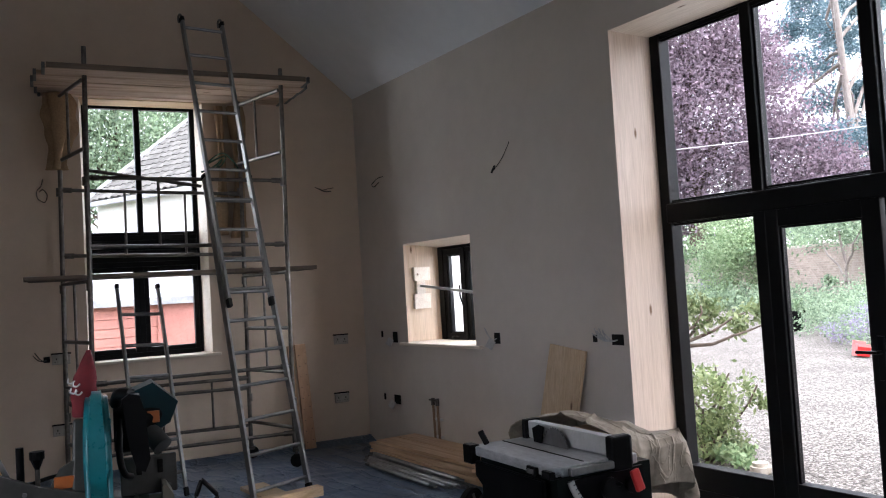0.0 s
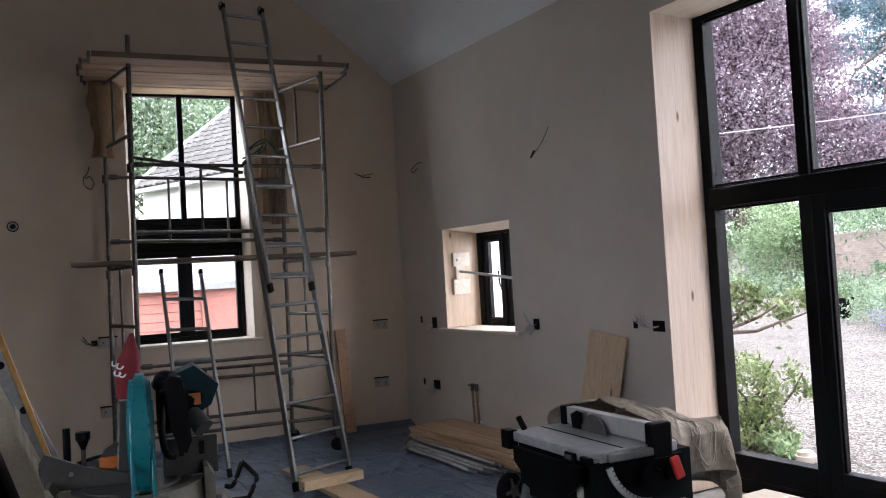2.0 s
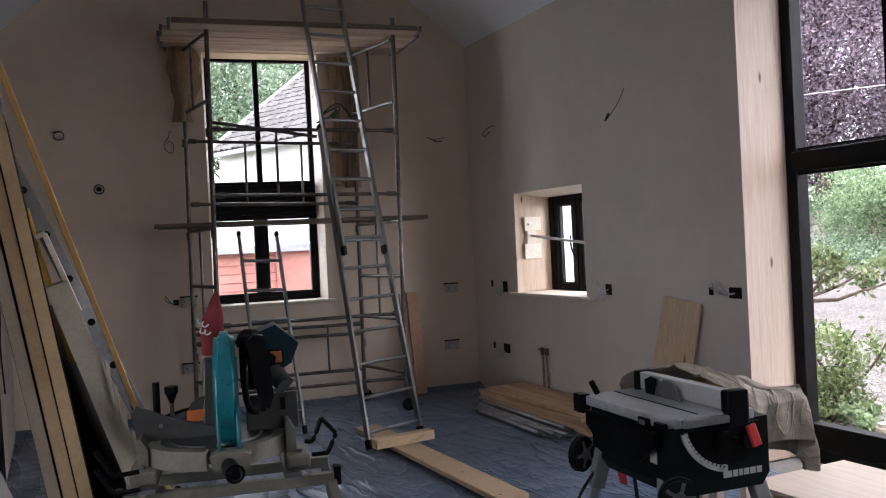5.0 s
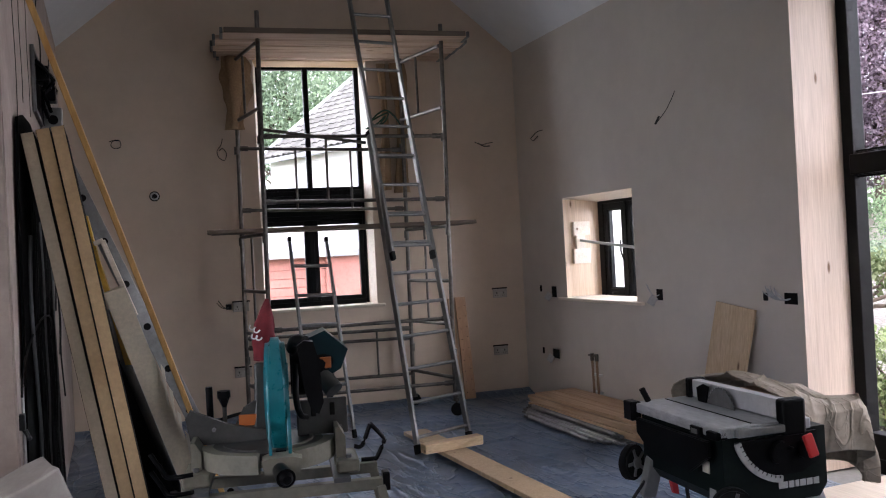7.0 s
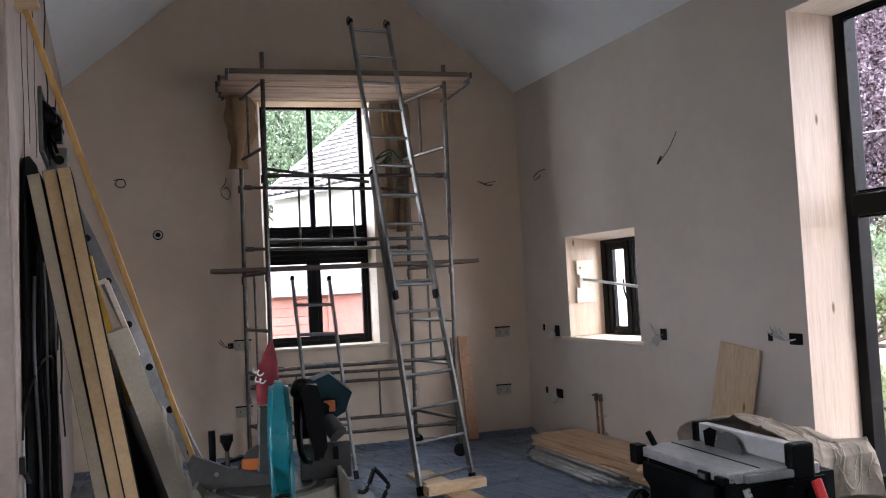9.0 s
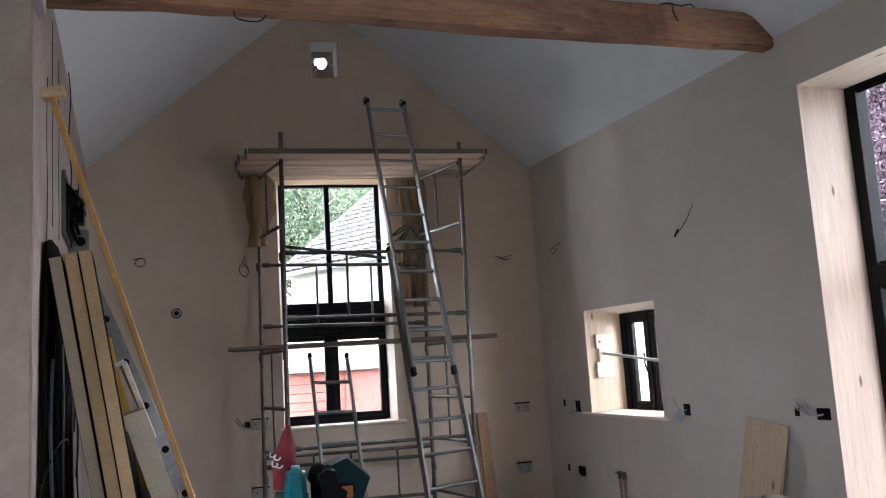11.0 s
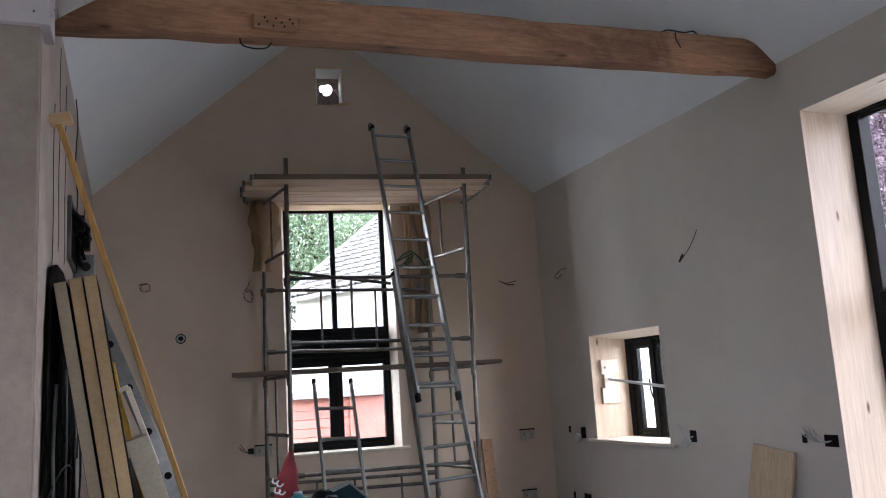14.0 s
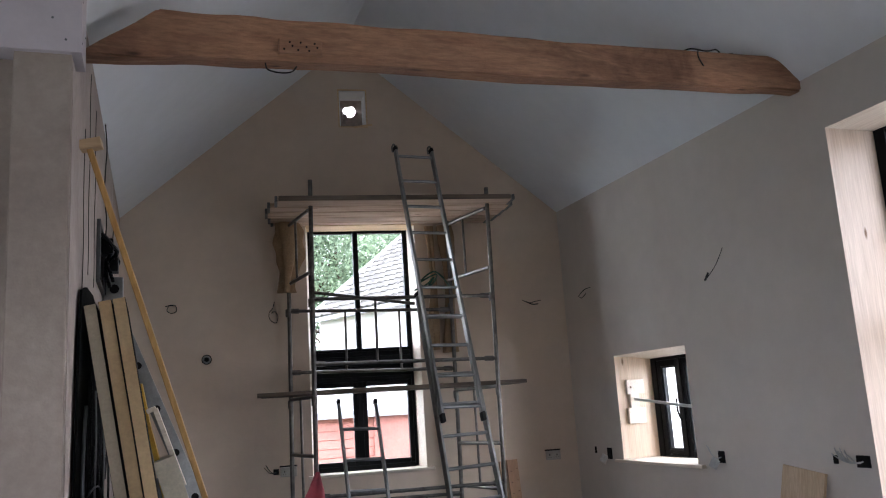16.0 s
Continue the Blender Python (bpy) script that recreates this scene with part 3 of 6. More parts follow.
for v in bm.verts:
    v.co += 0.012 * Vector((0, noise.noise(v.co * 5), noise.noise(v.co * 4 + Vector((7, 0, 0)))))
beam = thing("tie_beam", "old reddish pine tie beam spanning the room, scarred and sooty", "beam", F)
part("timber", bm, M_BEAM, beam, smooth=45)
bm = a_box(0.56, 0.78, 3.912, 3.945, 3.295, 3.375, 0.006)
patch = part("patch_block", bm, M_BEAM, beam, "short block nailed to the beam")
bm = bmesh.new()
for i in range(9):
    disc(bm, (0.585 + 0.021 * i + 0.008 * (i % 2), 3.910, 3.315 + 0.02 * ((i * 2) % 3)), (0, 1, 0), 0.005, 0.006, 8)
part("nail_heads", bm, M_HOLE, patch)
bm = bmesh.new()
wire(bm, [(3.0, 4.0, 3.535), (3.06, 3.97, 3.555), (3.16, 3.95, 3.54), (3.24, 3.96, 3.56), (3.3, 3.98, 3.542), (3.36, 3.96, 3.545)], 0.005)
solid("loose_cable", bm, M_CABLE_B, "thin black cable lying over an old beam", "cable", F, group="beam cables")
bm = bmesh.new()
wire(bm, [(0.50, 3.98, 3.265), (0.51, 3.97, 3.225), (0.57, 3.97, 3.212), (0.63, 3.98, 3.225), (0.66, 4.0, 3.265)], 0.004)
solid("loose_cable", bm, M_CABLE_B, "thin black cable hanging under an old beam", "cable", F, group="beam cables")
bm = wire(bmesh.new(), [(3.09, 3.935, 3.54), (3.08, 3.93, 3.49), (3.11, 3.93, 3.43)], 0.004)
solid("loose_cable", bm, M_CABLE_B, "thin black cable hanging down an old beam", "cable", F, group="beam cables")


def framed_pane(win, name, u0, u1, z0, z1, y, w, depth=0.06, glass=True, inner=True):
    """A rectangular frame of four bars with a pane, in the window's x and z."""
    bm = bmesh.new()
    for a in ((u0, u0 + w, z0, z1), (u1 - w, u1, z0, z1), (u0 + w, u1 - w, z0, z0 + w), (u0 + w, u1 - w, z1 - w, z1)):
        box(bm, a[0], a[1], y, y + depth, a[2], a[3], 0.004)
    fr = part(name, bm, M_FRAME, win)
    if inner:
        bm = bmesh.new()
        for a in ((u0 + w, u0 + w + 0.014, z0 + w, z1 - w), (u1 - w - 0.014, u1 - w, z0 + w, z1 - w), (u0 + w + 0.014, u1 - w - 0.014, z0 + w, z0 + w + 0.014), (u0 + w + 0.014, u1 - w - 0.014, z1 - w - 0.014, z1 - w)):
            box(bm, a[0], a[1], y + 0.012, y + 0.03, a[2], a[3], 0.003)
        part("glazing_bead", bm, M_FRAME, fr)
    if glass:
        g = part("pane", a_box(u0 + w, u1 - w, y + 0.032, y + 0.038, z0 + w, z1 - w), M_GLASS, fr)
        g.visible_shadow = False
    return fr


# gable window: two tall fixed panes above, a deep transom, two casements below
w1 = thing("window_1", "tall black two-light window in the gable, pine-lined reveal", "window", pose(0, GABLE_Y, 0), kind="structure")
for a, c in (((0.405, 0.867), (0.383, 0.828)), ((0.867, 1.368), (0.876, 1.358))):
    framed_pane(w1, "fixed_light", a[0], a[1], 2.095, 3.288, 0.255, 0.026, inner=False)
    framed_pane(w1, "casement", c[0], c[1], 1.02, 1.80, 0.25, 0.042, 0.07, inner=False)
bm = bmesh.new()
box(bm, 0.372, 0.405, 0.252, 0.33, 0.98, 3.29, 0.004)
box(bm, 1.360, 1.388, 0.252, 0.33, 0.98, 3.29, 0.004)
box(bm, 0.405, 1.36, 0.252, 0.33, 0.975, 1.02, 0.004)
box(bm, 0.405, 1.36, 0.252, 0.33, 3.286, 3.298, 0.003)
box(bm, 0.405, 1.36, 0.262, 0.33, 1.80, 2.095)
for z in (1.803, 1.91, 2.045):
    box(bm, 0.405, 1.36, 0.245, 0.27, z, z + 0.045, 0.005)
box(bm, 0.843, 0.890, 0.248, 0.33, 2.095, 3.286, 0.005)
box(bm, 0.826, 0.878, 0.246, 0.33, 1.02, 1.80, 0.005)
part("window_frame", bm, M_FRAME, w1)
bm = prism(bmesh.new(), [(0, 0), (0, 0.25), (0.034, 0.25)], 0.975, 3.28)
bmesh.ops.transform(bm, matrix=Matrix(((-1, 0, 0, 1.42), (0, 0, 1, -0.002), (0, 1, 0, 0), (0, 0, 0, 1))), verts=bm.verts[:])
part("reveal_board", bm, M_SILL, w1, "pale pine reveal lining")
bm = prism(bmesh.new(), [(0, 0), (0, 0.25), (0.03, 0.25)], 0.975, 3.28)
bmesh.ops.transform(bm, matrix=Matrix(((1, 0, 0, 0.37), (0, 0, 1, -0.002), (0, 1, 0, 0), (0, 0, 0, 1))), verts=bm.verts[:])
part("reveal_board", bm, M_SILL, w1, "pale pine reveal lining")
part("head_board", a_box(0.37, 1.42, -0.004, 0.25, 3.284, 3.312, 0.002), M_PINE_X, w1, "pine head lining")
part("window_sill", a_box(0.33, 1.49, -0.045, 0.25, 0.950, 0.977, 0.006), M_SILL, w1, "pale dusty pine sill")

# small window in the long wall
DEEP = 1.035                     # the frames of the long wall's windows stand back in the thickness of the wall
SET_BACK = Matrix.Translation((0, XR * (DEEP - 1), -1.45 * (DEEP - 1))) @ Matrix.Diagonal((DEEP, DEEP, DEEP, 1))
w2 = thing("window_2", "small black casement window in a pine-lined reveal", "window", side, kind="structure")
framed_pane(w2, "casement", -6.245, -5.932, 0.988, 1.782, 0.22, 0.052, 0.06)
framed_pane(w2, "fixed_light", -5.900, -5.335, 0.988, 1.782, 0.22, 0.045, 0.06)
bm = bmesh.new()
for a in ((-6.322, -6.245, 0.972, 1.81), (-5.932, -5.900, 0.972, 1.81), (-5.335, -5.30, 0.972, 1.81), (-6.245, -5.335, 0.972, 0.988), (-6.245, -5.335, 1.782, 1.81)):
    box(bm, a[0], a[1], 0.21, 0.29, a[2], a[3], 0.004)
part("window_frame", bm, M_FRAME, w2)
bm = bmesh.new()
wire(bm, [(-5.955, 0.215, 1.28), (-5.96, 0.19, 1.36), (-5.955, 0.185, 1.46)], 0.008)
wire(bm, [(-6.16, 0.215, 1.0), (-6.10, 0.195, 1.012), (-6.02, 0.195, 1.006)], 0.007)
part("casement_stay", bm, M_BLACK, w2)
for ob in w2.children:
    ob.matrix_basis = SET_BACK


def wedge(parent, material, u, s, taper, d, z0, z1, label):
    """A splayed reveal lining: at u on the wall's face it stands flush, at depth d it has closed in by taper."""
    b = bmesh.new()
    lo = [b.verts.new(p) for p in ((u, -0.002, z0), (u + s * taper, d, z0), (u, d, z0))]
    hi = [b.verts.new(p) for p in ((u, -0.002, z1), (u + s * taper, d, z1), (u, d, z1))]
    b.faces.new(lo)
    b.faces.new(hi)
    for i in range(3):
        j = (i + 1) % 3
        b.faces.new((lo[i], lo[j], hi[j], hi[i]))
    return part("reveal_board", b, material, parent, label)


wedge(w2, M_REVEAL, -6.56, 1, 0.022, 0.357, 0.97, 1.85, "fresh pine reveal lining")
wedge(w2, M_REVEAL, -5.49, -1, 0.012, 0.357, 0.97, 1.85, "fresh pine reveal lining")
bm = bmesh.new()
hb = [bm.verts.new(p) for p in ((-6.56, -0.002, 1.862), (-5.49, -0.002, 1.862), (-5.49, 0.357, 1.820), (-6.56, 0.357, 1.820), (-6.56, 0.357, 1.862), (-5.49, 0.357, 1.862))]
for f in ((0, 1, 2, 3), (3, 2, 5, 4), (0, 3, 4), (1, 5, 2), (0, 4, 5, 1)):
    bm.faces.new([hb[i] for i in f])
part("head_board", bm, M_SILL, w2, "pine head lining")
part("window_sill", a_box(-6.665, -5.395, -0.04, 0.357, 0.940, 0.966, 0.006), M_SILL, w2, "pale pine sill board")

# garden window and doors
w3 = thing("window_3", "tall black glazed screen with doors onto the garden", "window", side, kind="structure")
cols = (-3.64, -2.945, -2.25, -1.555, -0.86)
for i in range(4):
    framed_pane(w3, "fixed_light", cols[i], cols[i + 1], 1.86, 2.97, 0.225, 0.035, 0.07)
for i in (0, 3):
    framed_pane(w3, "fixed_light", cols[i], cols[i + 1], 0.20, 1.80, 0.225, 0.04, 0.07)
for i in (1, 2):
    framed_pane(w3, "door_leaf", cols[i] + 0.02, cols[i + 1] - 0.005, 0.12, 1.77, 0.215, 0.095, 0.07)
bm = bmesh.new()
box(bm, -3.66, -3.582, 0.214, 0.31, 0.0, 3.0, 0.005)
box(bm, -0.89, -0.84, 0.21, 0.31, 0.0, 3.0, 0.005)
for c in cols[1:4]:
    box(bm, c - 0.035, c + 0.035, 0.215, 0.31, 1.86, 2.97, 0.006)
for c in (cols[1], cols[3]):
    box(bm, c - 0.04, c + 0.04, 0.212, 0.31, 0.06, 1.80, 0.006)
box(bm, -3.61, -0.89, 0.205, 0.31, 1.765, 1.885, 0.008)
box(bm, -3.61, -0.89, 0.215, 0.31, 2.955, 3.0, 0.005)
box(bm, -3.61, -0.89, 0.21, 0.31, 0.02, 0.12, 0.005)
box(bm, -3.582, -2.985, 0.218, 0.31, 0.12, 0.262, 0.004)
box(bm, -1.515, -0.89, 0.218, 0.31, 0.12, 0.262, 0.004)
for c in (-2.83, -2.135):
    box(bm, c, c + 0.48, 0.213, 0.29, 0.20, 0.265, 0.004)
box(bm, -3.66, -0.84, 0.17, 0.33, 0.0, 0.035, 0.004)
part("window_frame", bm, M_FRAME, w3)
for i, c in ((1, -2.30), (2, -2.20)):
    bm = box(bmesh.new(), c - 0.018, c + 0.018, 0.200, 0.216, 0.86, 1.08, 0.004)
    tube(bm, (c, 0.20, 1.0), (c, 0.165, 1.0), 0.01)
    tube(bm, (c, 0.168, 1.0), (c + (-0.11 if i == 1 else 0.11), 0.168, 1.0), 0.009)
    part("door_handle", bm, M_BLACK, w3)
for ob in w3.children:
    ob.matrix_basis = SET_BACK
wedge(w3, M_PINE, -3.80, 1, 0.014, 0.357, 0.0, 3.03, "fresh pine reveal lining with knots")
wedge(w3, M_PINE, -0.70, -1, 0.17, 0.357, 0.0, 3.03, "fresh pine reveal lining")
bm = bmesh.new()
hb = [bm.verts.new(p) for p in ((-3.80, -0.002, 3.03), (-0.70, -0.002, 3.03), (-0.70, 0.357, 3.020), (-3.80, 0.357, 3.020), (-3.80, 0.357, 3.03), (-0.70, 0.357, 3.03))]
for f in ((0, 1, 2, 3), (3, 2, 5, 4), (0, 3, 4), (1, 5, 2), (0, 4, 5, 1)):
    bm.faces.new([hb[i] for i in f])
part("head_board", bm, M_SILL, w3, "pine head lining")

# little vent opening high in the gable
vent = thing("window_4", "small timber-edged vent opening high in the gable, broken open to the light", "vent", pose(0, GABLE_Y, 0), kind="structure")
bm = bmesh.new()
for a in ((0.728, 0.742, 4.28, 4.68), (1.004, 1.018, 4.28, 4.68), (0.742, 1.004, 4.666, 4.68), (0.742, 1.004, 4.28, 4.292)):
    box(bm, a[0], a[1], -0.004, 0.12, a[2], a[3], 0.002)
part("vent_lining", bm, M_PINE_X, vent)
# white boards put the daylight on jambs and head into colour
bm = bmesh.new()
for a in ((0.742, 0.752, 4.292, 4.666), (0.994, 1.004, 4.292, 4.666), (0.752, 0.994, 4.656, 4.666)):
    box(bm, a[0], a[1], 0.002, 0.25, a[2], a[3], 0.002)
part("reveal_board", bm, M_RENDER, vent, "white reveal boards, paled for the daylight on them")
part("splinter", bar(bmesh.new(), (0.88, -0.02, 4.275), (1.06, -0.03, 4.30), 0.02, 0.018, (0, 0, 1), 0.003), M_PINE_X, vent, "broken strip of lining")
bm = bmesh.new()
random.seed(4)
for i in range(15):
    a = 6.283 * i / 15
    r = 0.05 + 0.035 * random.random()
    cx, cz = 0.885 + 1.25 * r * math.cos(a), 4.565 + 1.3 * r * math.sin(a)
    ex, ez = 0.873 + 0.16 * max(-1, min(1, 1.6 * math.cos(a))), 4.48 + 0.22 * max(-1, min(1, 1.6 * math.sin(a)))
    bar(bm, (cx, 0.33, cz), (ex, 0.25, ez), 0.075, 0.06, (math.cos(a), 0, math.sin(a)), 0.008)
part("broken_brick_edge", bm, M_BRICK, vent, "ragged broken brick edge")

# ---- outside ----
structure("ground", a_box(-400, 400, -400, 400, -0.6, -0.26), M_EARTH, "garden soil and grass reaching to the horizon", "ground")
bm = bmesh.new()
ng = 90
gv = [[bm.verts.new((4.25 + 41 * i / ng, -20 + 62 * j / ng, -0.13 + 0.02 * noise.noise(Vector((i * 0.35, j * 0.5, 0))) if 0 < i else -0.16)) for j in range(ng + 1)] for i in range(ng + 1)]
for i in range(ng):
    for j in range(ng):
        bm.faces.new((gv[i][j], gv[i + 1][j], gv[i + 1][j + 1], gv[i][j + 1]))
structure("gravel_yard", bm, M_GRAVEL, "pale loose gravel yard", "gravel", F, smooth=60)


def leaves(name, material, label, category, blobs, count, size, seed, parent=None, flat=0.0, droop=0.0, kind="stuff"):
    """Many small folded leaves in uneven clumps. blobs: (x, y, z, rx, ry, rz)."""
    r = np.random.RandomState(seed)
    vol = np.array([b[3] * b[4] * b[5] for b in blobs]) ** 0.7
    pick = r.choice(len(blobs), count // 40 + 1, p=vol / vol.sum())
    B = np.array(blobs)[pick]
    d = r.normal(size=(len(B), 3))
    d /= np.linalg.norm(d, axis=1, keepdims=True)
    centres = B[:, :3] + d * B[:, 3:] * (r.uniform(0.35, 1.0, (len(B), 1)) ** 0.5)
    spread = B[:, 3:].mean(1, keepdims=True) * 0.22
    c = np.repeat(centres, 40, 0)[:count]
    sp = np.repeat(spread, 40, 0)[:count]
    off = r.normal(size=(count, 3)) * sp
    off[:, 2] *= 1 - flat
    p = c + off
    u = r.normal(size=(count, 3))
    u[:, 2] = u[:, 2] * (1 - flat) - droop
    u /= np.linalg.norm(u, axis=1, keepdims=True)
    w = np.cross(u, r.normal(size=(count, 3)))
    w /= np.linalg.norm(w, axis=1, keepdims=True)
    s = size * r.uniform(0.6, 1.4, (count, 1))
    v = np.stack([p - u * s, p + w * s * 0.5, p + u * s, p - w * s * 0.5], 1).reshape(-1, 3)
    me = bpy.data.meshes.new(name)
    me.from_pydata(v.tolist(), [], [(4 * i, 4 * i + 1, 4 * i + 2, 4 * i + 3) for i in range(count)])
    me.materials.append(material)
    ob = new(name, me)
    if parent is None:
        tagged(ob, label, category, kind=kind)
    else:
        ob.parent = parent
    return ob


def branch(bm, p, q, r0, r1, bend, seed):
    p, q = Vector(p), Vector(q)
    r = random.Random(seed)
    pts = [p.lerp(q, k / 5) + (Vector((r.uniform(-1, 1), r.uniform(-1, 1), r.uniform(-0.5, 0.5))) * bend if 0 < k < 5 else Vector()) for k in range(6)]
    for k in range(5):
        tube(bm, pts[k], pts[k + 1], r0 + (r1 - r0) * k / 5, 8, r0 + (r1 - r0) * (k + 1) / 5)


def tree(name, label, base, top, r, leafm, bark, blobs, count, size, seed, limbs=9, flat=0.0):
    t = thing(name, label, "tree")
    b = bmesh.new()
    branch(b, base, top, r, r * 0.25, r * 0.8, seed)
    part("trunk", b, bark, t, smooth=60)
    rnd = random.Random(seed)
    for k in range(limbs):
        f = 0.25 + 0.65 * k / limbs
        s = Vector(base).lerp(Vector(top), f)
        bl = rnd.choice(blobs)
        e = Vector(bl[:3]) + Vector((rnd.uniform(-0.4, 0.4) * bl[3], rnd.uniform(-0.4, 0.4) * bl[4], rnd.uniform(-0.3, 0.3) * bl[5]))
        b = bmesh.new()
        branch(b, s, e, r * 0.35, r * 0.06, r * 0.9, seed + k)
        part("limb", b, bark, t, smooth=60)
    leaves("crown", leafm, "", "", blobs, count, size, seed, t, flat)
    return t


# copper beech, cedar and the trees behind the garden wall
tree("copper_beech", "large copper beech with dark purple leaves behind the garden wall", (31.5, 33.5, -0.2), (31.6, 33.8, 17.5), 0.55, L_COPPER, M_BARK,
     [(32.5, 33.3, 9.3, 4.6, 4.6, 4.6), (28.6, 36.4, 9.0, 3.6, 3.6, 4.6), (34.6, 30.2, 6.4, 2.9, 2.9, 2.6), (31.0, 34.5, 14.5, 4.3, 4.3, 3.5), (27.8, 37.2, 13.5, 3.2, 3.2, 3.2), (30, 36, 5.2, 3.0, 3.0, 2.2), (36.0, 28.8, 5.4, 2.2, 2.2, 1.6), (33.8, 32.0, 12.5, 2.2, 2.2, 2.0)], 150000, 0.10, 11, 12)
ced = []
rc = random.Random(3)
for k in range(34):
    z = 4.0 + 18.0 * k / 34
    a = rc.uniform(0, 6.28)
    d = rc.uniform(1.5, 6.8) * (1.15 - 0.5 * k / 34)
    ced.append((45.5 + d * math.cos(a), 35.0 + d * math.sin(a), z + rc.uniform(-0.6, 0.6), rc.uniform(1.4, 2.7), rc.uniform(1.4, 2.7), rc.uniform(0.35, 0.75)))
tree("blue_cedar", "tall blue-green cedar with tiered branches and a pale trunk", (41.2, 31.0, -0.2), (40.3, 31.5, 21.0), 0.34, L_CEDAR, M_PALEBARK, ced, 90000, 0.085, 21, 22, 0.4)
tree("green_tree", "broad green tree beyond the garden", (58.0, 26.0, -0.2), (58.0, 26.2, 14.0), 0.5, L_GREEN, M_BARK, [(58, 26, 10, 6, 6, 5), (55, 33, 6, 5, 5, 4), (52, 40, 5, 5, 5, 3.6), (62, 18, 8, 6, 6, 5), (44, 48, 4, 5, 5, 3)], 26000, 0.2, 31)
tree("field_tree", "leafy green tree standing beyond the tiled house", (3.2, 33.0, -0.2), (2.7, 33.0, 9.5), 0.15, L_BANK, M_BARK,
     [(0.2, 33, 6.2, 2.6, 2.6, 1.7), (3.4, 34, 8.3, 3.2, 3, 1.9), (6.5, 36, 9.2, 3, 3, 1.8), (-1.8, 31, 8.8, 2.4, 2.4, 1.5), (1.0, 32, 9.4, 2.6, 2.6, 1.2), (-2.6, 33, 4.4, 2.4, 2.4, 1.5), (0.4, 32, 3.6, 1.6, 1.6, 1.1), (2.0, 33, 7.0, 2.6, 2.4, 1.8)], 52000, 0.085, 41, 22)

# garden wall, in courses of brick
gw0, gw1 = Vector((31.6, 35.2, 0)), Vector((20.6, 14.0, 0))
gl = (gw1 - gw0).length
gm = Matrix.Translation(gw0) @ Matrix.Rotation(math.atan2(gw1.y - gw0.y, gw1.x - gw0.x), 4, "Z")
garden_wall = structure("garden_wall", a_box(-12, gl + 25, 0.02, 0.30, -0.3, 2.06), M_MORTAR, "old red brick garden wall with a coping", "wall", gm)
part("coping", a_box(-12, gl + 25, -0.04, 0.36, 2.06, 2.16, 0.02), M_MORTAR, garden_wall)
cell = a_box(-0.11, 0.11, 0.0, 0.05, 0.0, 0.062)
brick_me = mesh_of("brick", cell, M_BRICK)
rest = bmesh.new()
n_b = 0
for row in range(29):
    for k in range(-20, 130):
        x = 0.235 * k + (0.117 if row % 2 else 0) + 8.0
        if x > gl + 14 or x < 0:
            continue
        if 13.5 < x < 19.0 and 14 <= row and n_b < 290:
            ob = new("brick", brick_me)
            ob.parent = garden_wall
            ob.location = (x, -0.012 + 0.008 * math.sin(k * 7.1 + row * 3.3), -0.1 + 0.075 * row)
            n_b += 1
        else:
            yy = -0.012 + 0.008 * math.sin(k * 7.1 + row * 3.3)
            z = -0.1 + 0.075 * row
            q = [rest.verts.new(p) for p in ((x - 0.11, yy, z), (x + 0.11, yy, z), (x + 0.11, yy, z + 0.062), (x - 0.11, yy, z + 0.062), (x - 0.11, yy + 0.04, z + 0.062), (x + 0.11, yy + 0.04, z + 0.062))]
            rest.faces.new(q[:4])
            rest.faces.new((q[3], q[2], q[5], q[4]))
me = bpy.data.meshes.new("brickwork")
rest.to_mesh(me)
rest.free()
me.materials.append(M_BRICK)
ob = tagged(new("brickwork", me), kind="stuff")
ob.parent = garden_wall

# planting along the wall and in the yard
leaves("round_shrub", L_LIGHT, "rounded pale green shrub before the garden wall", "shrub", [(25.3, 25.2, 2.6, 1.25, 1.25, 1.15), (25.9, 24.5, 2.3, 0.9, 0.9, 0.9), (24.9, 25.6, 1.4, 0.9, 0.9, 1.0), (26.2, 24.4, 0.9, 0.7, 0.7, 0.8)], 12000, 0.055, 51)
leaves("wall_climber", L_BANK, "leafy climber trained over the garden wall", "climber", [(20.9, 16.9, 2.55, 1.0, 1.0, 0.55), (21.6, 18.2, 2.9, 0.8, 0.8, 0.4), (20.2, 15.4, 2.6, 1.0, 1.0, 0.6), (19.4, 13.6, 2.4, 0.9, 0.9, 0.7), (22.8, 19.8, 2.7, 0.7, 0.7, 0.5), (20.7, 16.9, 1.1, 0.3, 0.3, 0.25)], 8000, 0.05, 61)
bm = bmesh.new()
branch(bm, (20.3, 15.8, -0.1), (20.5, 16.3, 2.4), 0.06, 0.03, 0.08, 2)
branch(bm, (20.3, 15.9, 0.9), (21.4, 17.6, 2.3), 0.04, 0.02, 0.12, 3)
branch(bm, (20.4, 16.1, 1.2), (19.8, 15.0, 2.4), 0.04, 0.02, 0.1, 5)
solid("climber_stem", bm, M_PALEBARK, "bare climber stem against the brick wall", "climber", smooth=60)
leaves("wall_border", L_BANK, "mixed blue-green border plants along the garden wall", "border", [(28.3 - 0.9 * k, 30.6 - 1.62 * k, 0.25 + 0.2 * math.sin(k * 2.3), 1.0, 1.0, 0.4) for k in range(11)] + [(25.6, 27.4, 0.3, 1.3, 1.3, 0.35), (24.4, 24.4, 0.3, 1.2, 1.2, 0.4)], 14000, 0.06, 71)
